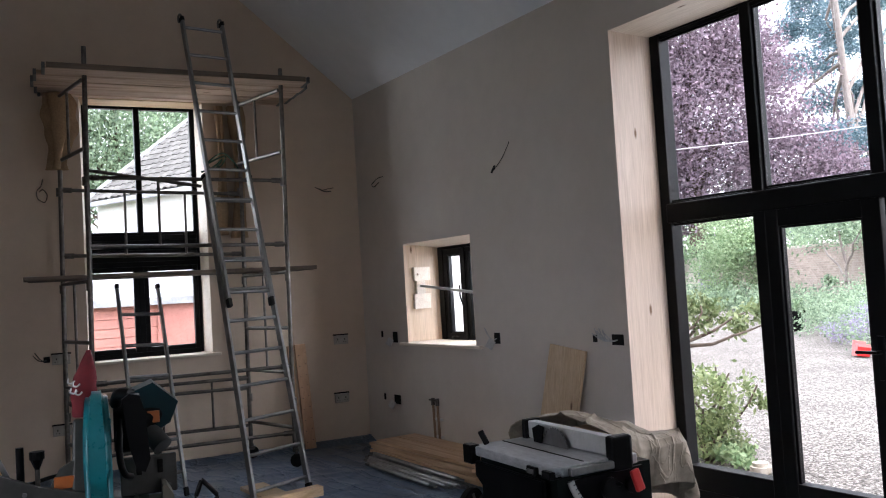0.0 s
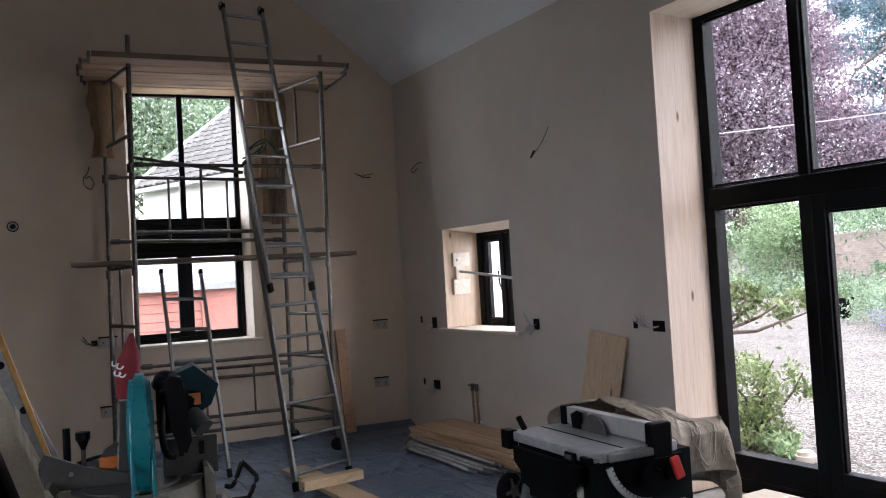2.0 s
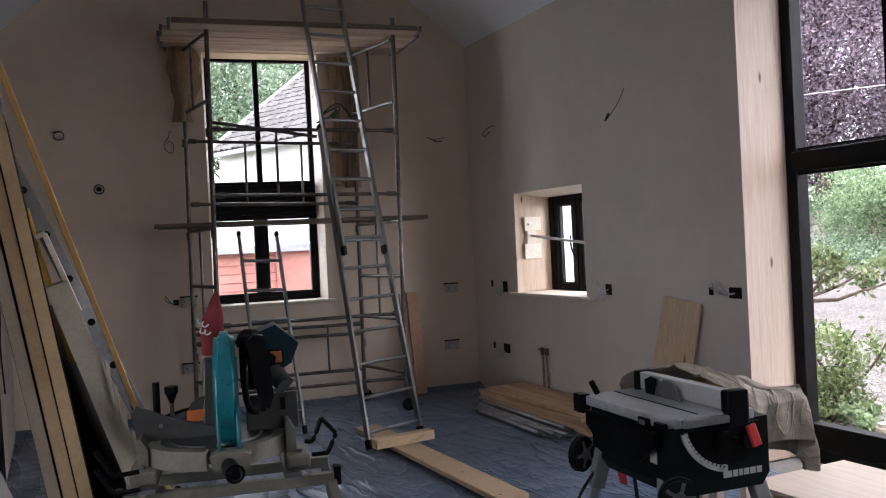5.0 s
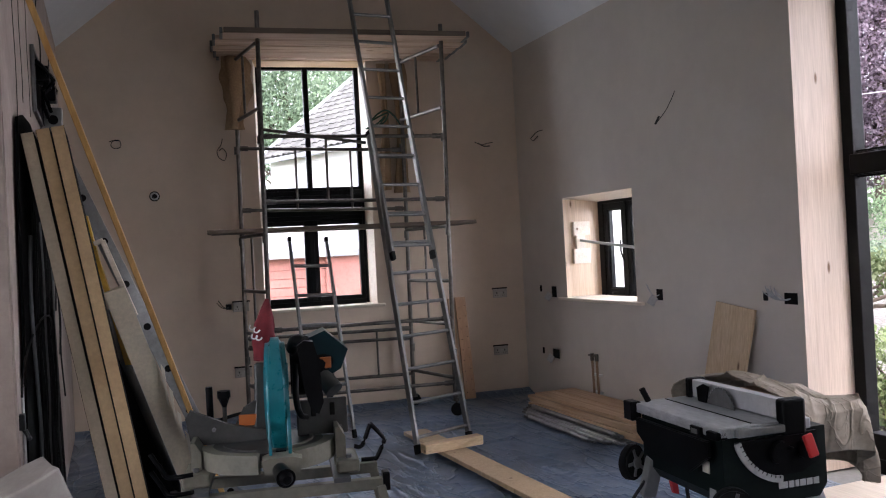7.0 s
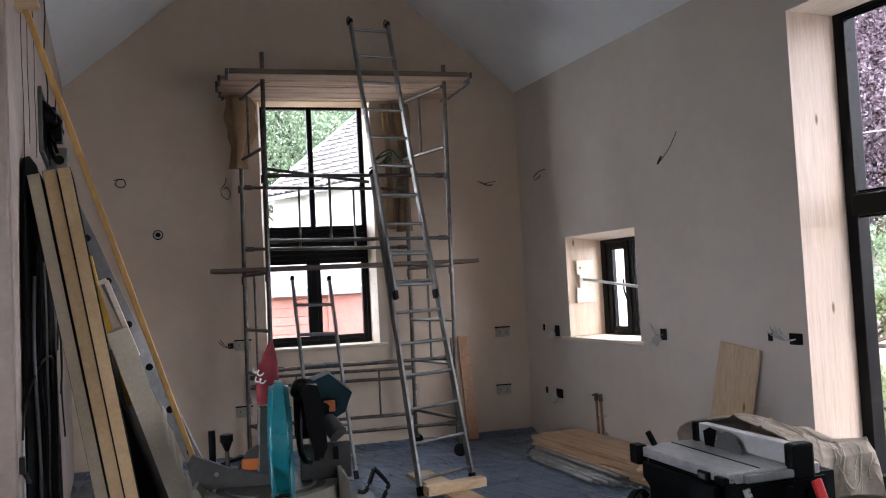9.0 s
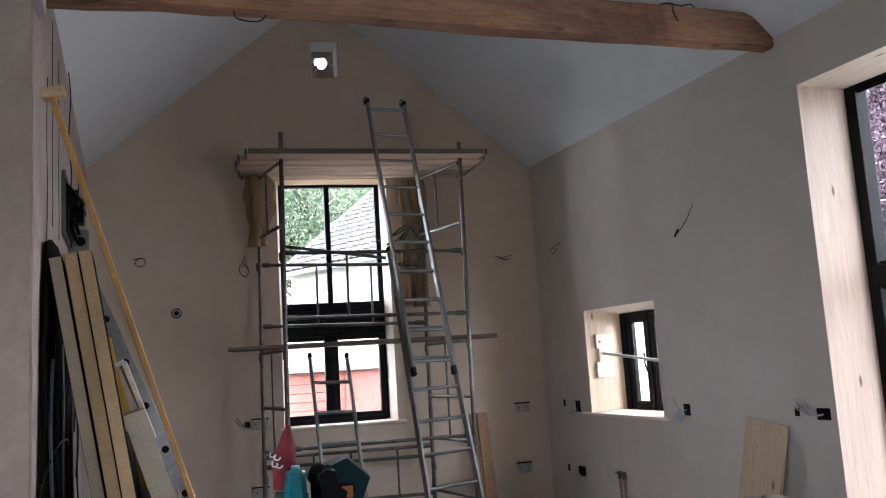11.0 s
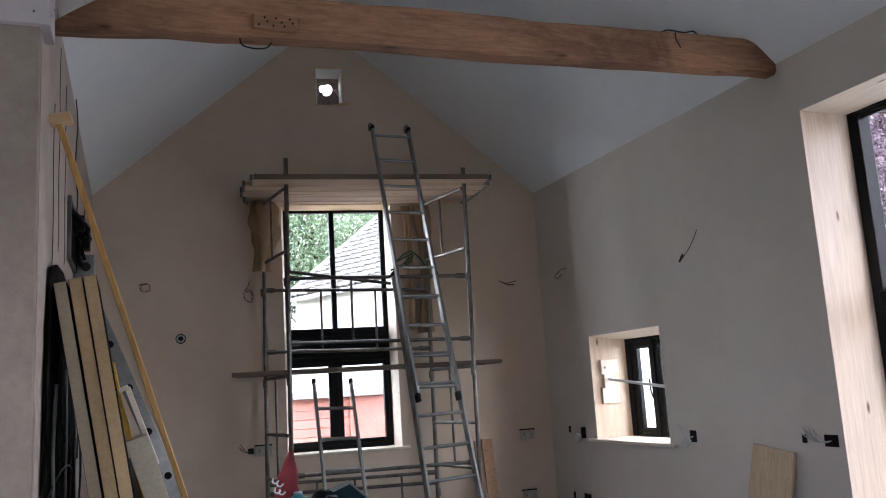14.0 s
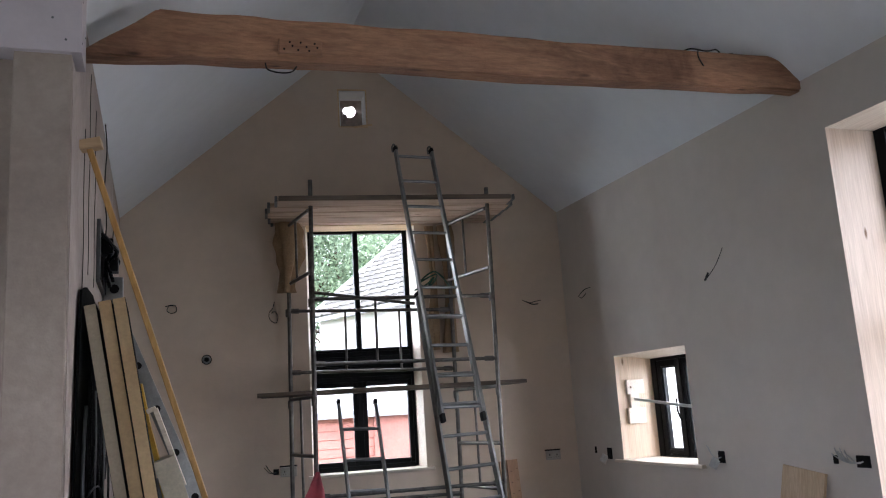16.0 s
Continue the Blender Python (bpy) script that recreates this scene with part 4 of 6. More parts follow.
leaves("back_hedge", L_GREEN, "dark green hedge beyond the garden wall", "hedge", [(33.5 - 0.9 * k, 38.5 - 1.9 * k, 1.9 + 0.4 * math.sin(k * 1.9), 1.5, 1.5, 0.9) for k in range(10)], 9000, 0.09, 75)
leaves("pink_blossom", L_LAV, "pale pink flowering climber on the brick wall", "flowers", [(26.9, 28.6, 1.5, 0.25, 0.25, 0.45), (26.8, 28.3, 1.0, 0.3, 0.3, 0.3)], 500, 0.05, 81)
leaves("flower_bed", L_BANK, "green leaves of a low flower bed by the gravel", "flower bed", [(15.4, 12.6, 0.2, 0.7, 0.7, 0.35), (14.4, 11.2, 0.25, 0.7, 0.7, 0.35), (16.8, 13.6, 0.3, 0.8, 0.8, 0.4), (13.4, 9.8, 0.2, 0.8, 0.8, 0.4), (17.6, 13.4, 0.4, 0.9, 0.9, 0.5), (12.6, 8.4, 0.2, 0.8, 0.8, 0.4), (16.0, 11.6, 0.45, 0.9, 0.9, 0.5)], 14000, 0.032, 91)
leaves("lavender", L_LAV, "mauve lavender flowers spilling onto the gravel", "flowers", [(13.9, 10.9, 0.25, 0.45, 0.45, 0.25), (14.4, 11.7, 0.12, 0.35, 0.35, 0.2), (13.1, 9.8, 0.4, 0.5, 0.5, 0.3), (15.3, 12.2, 0.2, 0.35, 0.35, 0.2), (12.6, 9.2, 0.3, 0.4, 0.4, 0.25)], 3200, 0.022, 95)
pot = thing("plant_pot", "square black plastic plant pot on the gravel", "plant pot", pose(16.45, 14.55, -0.13, 0, 0, 30))
bm = bmesh.new()
bmesh.ops.create_cone(bm, cap_ends=True, segments=4, radius1=0.22, radius2=0.30, depth=0.5, matrix=Matrix.Translation((0, 0, 0.25)))
part("pot_body", bm, M_BLACK, pot)
leaves("pot_plant", L_GREEN, "", "", [(0, 0, 0.62, 0.25, 0.25, 0.2)], 300, 0.05, 97, pot)
bowl = thing("toy_truck", "red plastic toy tipped on the gravel by the flower bed", "toy", pose(12.3, 9.55, -0.12, 10, 5, 50))
bm = prism(bmesh.new(), [(-0.19, 0.0), (0.17, 0.0), (0.24, 0.25), (0.19, 0.26), (0.15, 0.19), (-0.16, 0.20), (-0.22, 0.15)], -0.10, 0.10)
part("shell", bm, M_REDP, bowl)

# shrubs close by the garden doors
def near_shrub(name, label, base, tips, lm, blobs, count, size, seed):
    t = thing(name, label, "shrub")
    for k, tip in enumerate(tips):
        b = bmesh.new()
        branch(b, base, tip, 0.022, 0.006, 0.07, seed + k)
        part("stem", b, M_BARK, t, smooth=60)
    leaves("foliage", lm, "", "", blobs, count, size, seed, t, droop=0.5)


near_shrub("open_shrub", "open shrub with drooping olive leaves beside the garden doors", (5.22, 6.12, 0.70), [(5.9, 5.75, 1.05), (5.55, 6.2, 1.1), (6.1, 5.65, 0.95), (5.5, 5.9, 1.15), (5.9, 6.1, 1.1)], L_SHRUB,
           [(5.55, 6.0, 1.02, 0.22, 0.22, 0.16), (5.8, 5.9, 1.05, 0.22, 0.22, 0.14), (6.05, 5.72, 0.98, 0.16, 0.16, 0.12), (5.9, 6.0, 0.92, 0.2, 0.2, 0.1), (5.55, 6.2, 1.1, 0.2, 0.2, 0.12)], 1300, 0.030, 101)
bm = bmesh.new()
branch(bm, (5.12, 6.2, -0.15), (5.22, 6.12, 0.72), 0.04, 0.025, 0.03, 9)
part("main_stem", bm, M_BARK, bpy.data.objects["open_shrub"], smooth=60)
near_shrub("low_shrub", "bushy green shrub by the garden doors", (4.95, 5.35, -0.15), [(5.1, 5.2, 0.6), (4.9, 5.5, 0.7), (5.25, 5.05, 0.5), (4.8, 5.3, 0.6), (5.15, 5.4, 0.65)], L_SHRUB,
           [(4.95, 5.35, 0.35, 0.24, 0.24, 0.28), (5.15, 5.18, 0.42, 0.2, 0.2, 0.2), (4.85, 5.45, 0.55, 0.18, 0.18, 0.16), (5.32, 5.02, 0.33, 0.12, 0.12, 0.1), (5.0, 5.3, 0.1, 0.25, 0.25, 0.2)], 2600, 0.025, 111)
leaves("ground_cover", L_LIGHT, "broad-leaved green ground cover along the barn wall", "ground cover", [(5.12 - 0.03 * k, 5.6 - 0.13 * k, -0.02, 0.14, 0.14, 0.07) for k in range(6)], 1100, 0.035, 121)
for x, y in ((4.98, 4.82), (5.06, 4.66)):
    d = thing("stone_disc", "pale stacked stone discs on the ground outside", "stone", pose(x, y, -0.13), "stone discs")
    part("lower_disc", disc(bmesh.new(), (0, 0, 0.025), (0, 0, 1), 0.08, 0.05, 24), M_MORTAR, d, smooth=40)
    part("upper_disc", disc(bmesh.new(), (0, 0, 0.065), (0, 0, 1), 0.06, 0.03, 24), M_MORTAR, d, smooth=40)
bm = wire(bmesh.new(), [(8, 30, 5.2), (17.0, 18.5, 5.05), (19.8, 15.6, 5.1), (26, 9, 5.4)], 0.012)
solid("overhead_wire", bm, M_WHITE, "thin pale overhead wire crossing the garden", "wire")

# red shed and the tiled white house beyond the gable window
shed = thing("garden_shed", "red weatherboarded shed with a grey sheet roof", "shed")
part("wall", a_box(-2.6, 2.75, 14.54, 16.5, -0.26, 1.5), M_SHED, shed)
bd = mesh_of("board", a_box(-2.67, 2.67, -0.012, 0.012, 0, 0.142, 0.003), M_SHED)
for k in range(12):
    ob = new("board", bd)
    ob.parent = shed
    ob.location = (0.08, 14.52, -0.24 + 0.148 * k)
    ob.rotation_euler = (radians(-4), 0, 0)
part("door", a_box(1.75, 2.5, 14.46, 14.50, -0.2, 1.44, 0.004), M_SHED, shed)
roof = part("roof", prism(bmesh.new(), [(14.38, 1.52), (16.7, 1.95), (16.7, 1.98), (14.38, 1.55)], -2.8, 2.9, Matrix(((0, 1, 0, 0), (1, 0, 0, 0), (0, 0, 1, 0), (0, 0, 0, 1)))), M_FELT, shed, "grey sheet roof")
part("fascia", a_box(-2.8, 2.9, 14.36, 14.385, 1.44, 1.56, 0.003), M_FELT, shed, "weathered grey fascia")

hx = Vector((1.81, -3.0, 0)).normalized()
hm = Matrix.Translation((1.07, 20.0, 0)) @ Matrix.Rotation(math.atan2(hx.y, hx.x), 4, "Z")   # x along the wall, y into the house
house = thing("tiled_house", "white rendered house with a weathered pantile roof", "house", hm)
part("wall", a_box(0.12, 10.1, 0.12, 5.9, -0.3, 3.9), M_RENDER, house, "white painted wall")
K = 0.746
bm = prism(bmesh.new(), [(-0.15, 3.87 - 0.15 * K), (3.0, 3.87 + 3.0 * K), (6.15, 3.87 - 0.15 * K), (6.15, 3.80 - 0.15 * K), (3.0, 3.77 + 3.0 * K), (-0.15, 3.80 - 0.15 * K)], 0.0, 10.2, Matrix(((0, 1, 0, 0), (1, 0, 0, 0), (0, 0, 1, 0), (0, 0, 0, 1))))
rf = part("roof", bm, M_TILE, house, "weathered brown pantile roof")
bm = bar(bmesh.new(), (0.02, -0.2, 3.87 - 0.2 * K + 0.03), (0.02, 3.05, 3.87 + 3.05 * K + 0.03), 0.16, 0.09, (0, 0, 1), 0.01)
part("verge", bm, M_FELT, house, "pale mortared verge")
bm = bar(bmesh.new(), (0.05, -0.17, 3.70), (10.1, -0.17, 3.70), 0.09, 0.10, (0, 0, 1), 0.01)
part("gutter", bm, M_FELT, house, "grey gutter")
# pantiles: a curved tile repeated in courses
tl = bmesh.new()
prof = [(-0.115, 0.0), (-0.08, 0.028), (-0.03, 0.034), (0.02, 0.018), (0.07, 0.0), (0.115, 0.006)]
ra = [tl.verts.new((x, 0.0, z + 0.022)) for x, z in prof]
rb = [tl.verts.new((x, 0.30, z)) for x, z in prof]
rl = [tl.verts.new((x, 0.0, z)) for x, z in prof]
for i in range(5):
    tl.faces.new((ra[i], ra[i + 1], rb[i + 1], rb[i]))
    tl.faces.new((rl[i], rl[i + 1], ra[i + 1], ra[i]))
tile_me = mesh_of("pantile", tl, M_TILE)
ang = math.atan(K)
for c in range(14):
    for k in range(21):
        ob = new("pantile", tile_me)
        ob.parent = rf
        s = 0.275 * c - 0.16
        ob.location = (0.22 + 0.215 * k, s * math.cos(ang), 3.875 + s * math.sin(ang) + 0.006 * math.sin(c * 5.1 + k * 3.7))
        ob.rotation_euler = (ang, 0.02 * math.sin(k * 2.1 + c), 0.02 * math.sin(k * 1.3 + 2 * c))
leaves("dark_bush", L_GREEN, "dark green bush at the corner of the white house", "bush", [(0.35, 19.0, 2.3, 0.55, 0.4, 0.5), (0.1, 19.2, 1.5, 0.6, 0.5, 0.9), (0.25, 18.9, 3.0, 0.4, 0.3, 0.5)], 2600, 0.06, 131)

# ---- scaffold tower by the gable ----
FL, FR, BL, BR = Vector((0.36, 7.01, 0)), Vector((1.93, 7.01, 0)), Vector((0.185, 7.68, 0)), Vector((1.705, 7.68, 0))
up = lambda p, z: (p.x, p.y, z)
tower = thing("scaffold_tower", "galvanised steel scaffold tower with plank decks standing before the gable window", "scaffold")
R = 0.019


def pole(name, p, q, r=R, label=""):
    return part(name, tube(bmesh.new(), p, q, r, 12), M_STEEL, tower, label, smooth=40)


for p, top, bot in ((FL, 3.51, 0.16), (FR, 3.43, 0.16), (BL, 3.29, 0.11), (BR, 3.29, 0.11)):
    lean = Vector((0.025, 0, 0)) if p in (FL, FR) else Vector((0.02, 0, 0))
    po = pole("post", Vector(up(p, bot)) - lean * 0.5, Vector(up(p, top)) + lean)
    for z in (0.55, 1.62, 2.44):
        part("coupler", tube(bmesh.new(), up(p, z - 0.035), up(p, z + 0.035), R + 0.005, 12), M_STEEL, po, smooth=40)
    bm = tube(bmesh.new(), up(p, 0.05), up(p, bot + 0.02), 0.014, 10)
    tube(bm, up(p, bot - 0.03), up(p, bot), 0.032, 12)
    part("leg_screw", bm, M_STEEL, po, smooth=40)
    bm = disc(bmesh.new(), up(p, 0.055), (0.3, 1, 0), 0.055, 0.03, 18)
    part("castor_wheel", bm, M_RUBBER, po, "black castor wheel", smooth=40)

# end frames: rungs from front to back and a middle upright
for a, b in ((FL, BL), (FR, BR)):
    for z in (0.33, 0.80, 1.18, 1.66, 2.70, 3.24):
        pole("transom", up(a, z), up(b, z), 0.016)
    mid = a.lerp(b, 0.55)
    pole("upright", up(mid, 2.70), up(mid, 3.24), 0.011)
    pole("upright", up(mid, 0.80), up(mid, 1.66), 0.011)
# rails along the front and the back
for a, b, z, zz in ((FL, FR, 2.47, 2.45), (FL, FR, 1.925, 1.90), (FL, FR, 0.86, 0.855), (FL, FR, 0.30, 0.29), (BL, BR, 2.46, 2.42), (BL, BR, 1.90, 1.865), (BL, BR, 0.745, 0.73), (BL, BR, 0.66, 0.64)):
    pole("rail", up(a, z), up(b, zz), 0.0155)
    for p, q in ((up(a, z), up(b, zz)), (up(b, zz), up(a, z))):
        d = (Vector(q) - Vector(p)).normalized()
        part("rail_end", bar(bmesh.new(), Vector(p) + d * 0.02, Vector(p) + d * 0.10, 0.012, 0.045, (0, 0, 1), 0.003), M_STEEL, tower)
pole("brace", up(FL, 2.53), (1.24, 7.0, 2.40), 0.014)
for x, y, z0, z1 in ((0.70, 7.68, 1.88, 2.44), (1.205, 7.68, 1.87, 2.42), (0.898, 7.01, 1.91, 2.46)):
    pole("upright", (x, y, z0), (x + 0.004, y, z1), 0.011)
for s in (0.28, 0.50, 0.78):
    p = BL.lerp(BR, s)
    pole("upright", up(p, 0.30), up(p, 0.74), 0.010)
pole("rail", up(BL, 0.32), up(BR, 0.30), 0.0155)

# upper and middle decks
for i, (y, x0, x1) in enumerate(((6.93, 0.09, 2.15), (7.14, 0.03, 2.19), (7.35, 0.01, 2.18), (7.56, 0.035, 2.17), (7.71, 0.06, 2.12))):
    bm = bar(bmesh.new(), (x0, y, 3.295 + 0.004 * (i % 2)), (x1, y + 0.02, 3.30), 0.186 if i < 4 else 0.09, 0.036, (0, 0, 1), 0.004)
    bmesh.ops.transform(bm, matrix=Matrix.Translation((0, 0, 0)), verts=bm.verts[:])
    dp = part("deck_plank", bm, M_SCAF_BOARD, tower, "weathered deck plank")
    for xe in (x0, x1):
        bm = box(bmesh.new(), xe - 0.012, xe + 0.012, y - 0.102 if i < 4 else y - 0.05, y + 0.104 if i < 4 else y + 0.06, 3.274, 3.322, 0.003)
        part("end_band", bm, M_GREY, dp, "dark steel end band")
    # the front plank's edge lies in shadow: a dark strip carries that
    if i == 0:
        part("edge_strip", bar(bmesh.new(), (x0 + 0.02, y - 0.106, 3.30), (x1 - 0.02, y - 0.086, 3.305), 0.01, 0.042, (0, 0, 1), 0.002), M_SCAF_DARK, dp, "dark strip for the shade on the plank edge")
for i, (y, x0, x1) in enumerate(((7.24, -0.10, 2.24), (7.47, -0.07, 2.20))):
    part("deck_plank", bar(bmesh.new(), (x0, y, 1.70), (x1, y + 0.02, 1.695), 0.21, 0.034, (0, 0, 1), 0.004), M_SCAF_DARK, tower, "weathered deck plank")

# rolled hessian hung from the deck at either side of the window
def hanging(name, x, y, z0, z1, w, seed, label):
    b = bmesh.new()
    n, k = 40, 26
    rows = []
    for j in range(n + 1):
        t = j / n
        row = []
        for i in range(k):
            a = 6.2832 * i / k
            rr = 1 + 0.35 * math.sin(3 * a + seed) * (0.5 + t) + 0.25 * noise.noise(Vector((math.cos(a) * 2, math.sin(a) * 2 + seed, t * 5)))
            row.append(b.verts.new((x + w * rr * math.cos(a) * (0.75 + 0.25 * math.sin(t * 5 + seed)) + 0.02 * math.sin(t * 4), y + 0.035 * rr * math.sin(a), z1 + (z0 - z1) * t)))
        rows.append(row)
    for r0, r1 in zip(rows, rows[1:]):
        for i in range(k):
            b.faces.new((r0[i], r0[(i + 1) % k], r1[(i + 1) % k], r1[i]))
    b.faces.new(rows[0])
    b.faces.new(rows[-1])
    solid(name, b, M_CURTAIN, label, "fabric", group="hung fabric", smooth=50)


hanging("hessian_roll", 0.19, 7.60, 2.62, 3.27, 0.12, 0.3, "brown hessian bundle hanging from the scaffold deck")
hanging("hessian_roll", 1.70, 7.75, 2.02, 3.25, 0.075, 1.7, "brown hessian strip hanging beside the gable window")
hanging("hessian_roll", 1.55, 7.77, 2.05, 3.25, 0.05, 2.9, "brown hessian strip hanging beside the gable window")


# ---- ladders ----
def ladder(name, label, lo_l, lo_r, hi_l, hi_r, count, group="ladders", off=0.10, rung=0.0135, stile=(0.022, 0.05), hooks=False):
    th = thing(name, label, "ladder", group=group)
    lo_l, lo_r, hi_l, hi_r = map(Vector, (lo_l, lo_r, hi_l, hi_r))
    face = (lo_r - lo_l).cross(hi_l - lo_l).normalized()
    for p, q in ((lo_l, hi_l), (lo_r, hi_r)):
        s = part("stile", bar(bmesh.new(), p, q, stile[0], stile[1], face, 0.003), M_ALU, th)
        d = (q - p).normalized()
        part("rubber_foot", bar(bmesh.new(), p - d * 0.015, p + d * 0.05, stile[0] + 0.006, stile[1] + 0.006, face, 0.003), M_RUBBER, s, "black rubber foot")
        part("end_cap", bar(bmesh.new(), q - d * 0.03, q + d * 0.008, stile[0] + 0.005, stile[1] + 0.005, face, 0.003), M_RUBBER, s, "black end cap")
        if hooks:
            b = bmesh.new()
            side_v = face * 0.06
            wire(b, [q - d * 0.06, q + d * 0.02, q + d * 0.05 - side_v * 0.4, q + d * 0.045 - side_v, q - side_v * 1.1], 0.009)
            part("roof_hook", b, M_STEEL, s)
    step = (hi_l - lo_l).length
    for i in range(count):
        t = (off + 0.25 * i) / step
        if t < 0.99:
            part("rung", tube(bmesh.new(), lo_l.lerp(hi_l, t), lo_r.lerp(hi_r, t), rung, 10), M_ALU, th, smooth=40)
    return th


ladder("extension_ladder", "lower section of an aluminium extension ladder standing on a timber block", (1.288, 5.80, 0.02), (1.735, 6.00, 0.03), (1.205, 6.66, 2.44), (1.58, 6.76, 2.44), 10)
ladder("extension_ladder", "upper section of an aluminium extension ladder leaning on the scaffold deck", (1.273, 6.25, 1.41), (1.605, 6.32, 1.405), (1.122, 6.87, 3.758), (1.452, 6.93, 3.76), 10, hooks=True)
ladder("small_ladder", "short aluminium ladder leaning inside the scaffold", (0.63, 6.52, 0.02), (0.95, 6.55, 0.02), (0.552, 6.97, 1.615), (0.856, 6.97, 1.60), 7, off=0.17)
bm = bmesh.new()
wire(bm, [(1.22, 6.62, 2.52), (1.28, 6.57, 2.55), (1.36, 6.58, 2.58), (1.34, 6.62, 2.52), (1.27, 6.60, 2.48), (1.22, 6.58, 2.52), (1.33, 6.56, 2.60), (1.42, 6.6, 2.55), (1.47, 6.6, 2.47)], 0.007)
wire(bm, [(1.18, 6.62, 2.46), (1.26, 6.55, 2.49), (1.33, 6.56, 2.55), (1.30, 6.63, 2.50)], 0.007)
solid("rope", bm, M_ROPE, "green rope lashing two ladder sections together", "rope", smooth=50)

# planks and blocks on the floor
bm = bar(bmesh.new(), (1.285, 5.615, 0.082), (1.735, 5.725, 0.082), 0.085, 0.066, (0, 0, 1), 0.004)
solid("timber_block", bm, M_PINE_X, "short pine block under the ladder's feet", "timber")
bm = bar(bmesh.new(), (1.405, 6.40, 0.032), (1.725, 4.20, 0.032), 0.19, 0.030, (0, 0, 1), 0.003)
solid("loose_plank", bm, M_TAN, "long bare pine plank lying on the dust sheet", "plank")

# stack of boards and scaffold tubes along the long wall
rnd = random.Random(5)
for lay in range(5):
    for col in range(2):
        y0, y1 = 4.82 + 0.10 * rnd.random() + 0.03 * lay, 6.62 - 0.02 * lay - 0.10 * rnd.random()
        x = 3.475 + 0.19 * col + 0.02 * rnd.random() - 0.012 * (lay % 2)
        bm = bar(bmesh.new(), (x, y0, 0.035 + 0.030 * lay), (x - 0.02 + 0.03 * rnd.random(), y1, 0.035 + 0.030 * lay), 0.19, 0.026, (0, 0, 1), 0.002)
        solid("floor_board", bm, M_PINE_Y, "new pine board in a stack beside the wall", "plank", F, group="stacked boards")
for i, (x, z, y0, y1) in enumerate(((3.35, 0.02, 4.98, 6.50), (3.295, 0.02, 5.05, 6.45), (3.235, 0.02, 5.12, 6.36), (3.325, 0.056, 5.10, 6.42), (3.17, 0.02, 5.22, 6.20))):
    tu = thing("scaffold_tube", "spare galvanised scaffold brace lying on the dust sheet", "tube", F, "spare braces")
    part("pipe", tube(bmesh.new(), (x, y0, z), (x + 0.03, y1, z), 0.019, 12), M_ALU, tu, smooth=40)
    for yy, s in ((y0, -1), (y1, 1)):
        bm = bar(bmesh.new(), (x + (0.03 if s > 0 else 0), yy - s * 0.02, z), (x + (0.03 if s > 0 else 0), yy + s * 0.07, z), 0.036, 0.018, (0, 0, 1), 0.004)
        part("clip_end", bm, M_GREY, tu, "dark clip end")

# boards leaning on the walls
bm = bar(bmesh.new(), (2.235, 7.62, 0.02), (2.225, 7.79, 0.985), 0.105, 0.022, (0, 1, 0), 0.002)
th = solid("leaning_plank", bm, M_REDPLANK, "narrow reddish plank with holes leaning on the gable wall", "plank")
for i in range(9):
    for dx in (-0.03, 0.028):
        z = 0.08 + 0.1 * i + 0.02 * (dx > 0)
        part("nail_hole", disc(bmesh.new(), (2.235 + dx, 7.62 + 0.17 * z / 0.965 - 0.013, z), (0, 1, 0.17), 0.006, 0.004, 8), M_HOLE, th)
bm = bar(bmesh.new(), (2.135, 7.60, 0.02), (2.125, 7.79, 0.975), 0.05, 0.03, (0, 1, 0), 0.002)
solid("leaning_batten", bm, M_REDPLANK, "thin batten leaning on the gable wall", "batten")
bm = bmesh.new()
m, d = along((3.66, 4.48, 0.0), (3.815, 4.36, 0.985), (1, 0, 0))
box(bm, -0.18, 0.18, -0.011, 0.011, 0, d, 0.002, m)
th = solid("leaning_board", bm, M_TAN, "wide new pine board leaning on the long wall", "board", F)

# ---- along the rough west wall ----
def panel(name, label, lo, hi, thick, depth, mat_core, mat_face, group):
    """A thick sheet leaning sideways on the west wall: lo and hi are the near bottom and top of its left corner edge, as x, z."""
    th = thing(name, label, "panel", group=group)
    (x0, z0), (x1, z1) = lo, hi
    d = Vector((x1 - x0, 0, z1 - z0)).normalized()
    nrm = Vector((d.z, 0, -d.x))
    y0, y1 = depth
    for nm, a, b, mt in (("core", 0.0015, thick - 0.0015, mat_core), ("facing", 0.0, 0.0015, mat_face), ("facing", thick - 0.0015, thick, mat_face)):
        bm = bmesh.new()
        vs = []
        for y in (y0, y1):
            for (x, z), s in (((x0, z0), a), ((x0, z0), b), ((x1, z1), b), ((x1, z1), a)):
                p = Vector((x, y - 0.122 * 0, z)) + nrm * s
                vs.append(bm.verts.new(p + Vector((-0.1226 * (y - y0), 0, 0))))
        for f in ((0, 1, 2, 3), (7, 6, 5, 4), (0, 4, 5, 1), (1, 5, 6, 2), (2, 6, 7, 3), (3, 7, 4, 0)):
            bm.faces.new([vs[i] for i in f])
        part(nm, bm, mt, th)
    return th


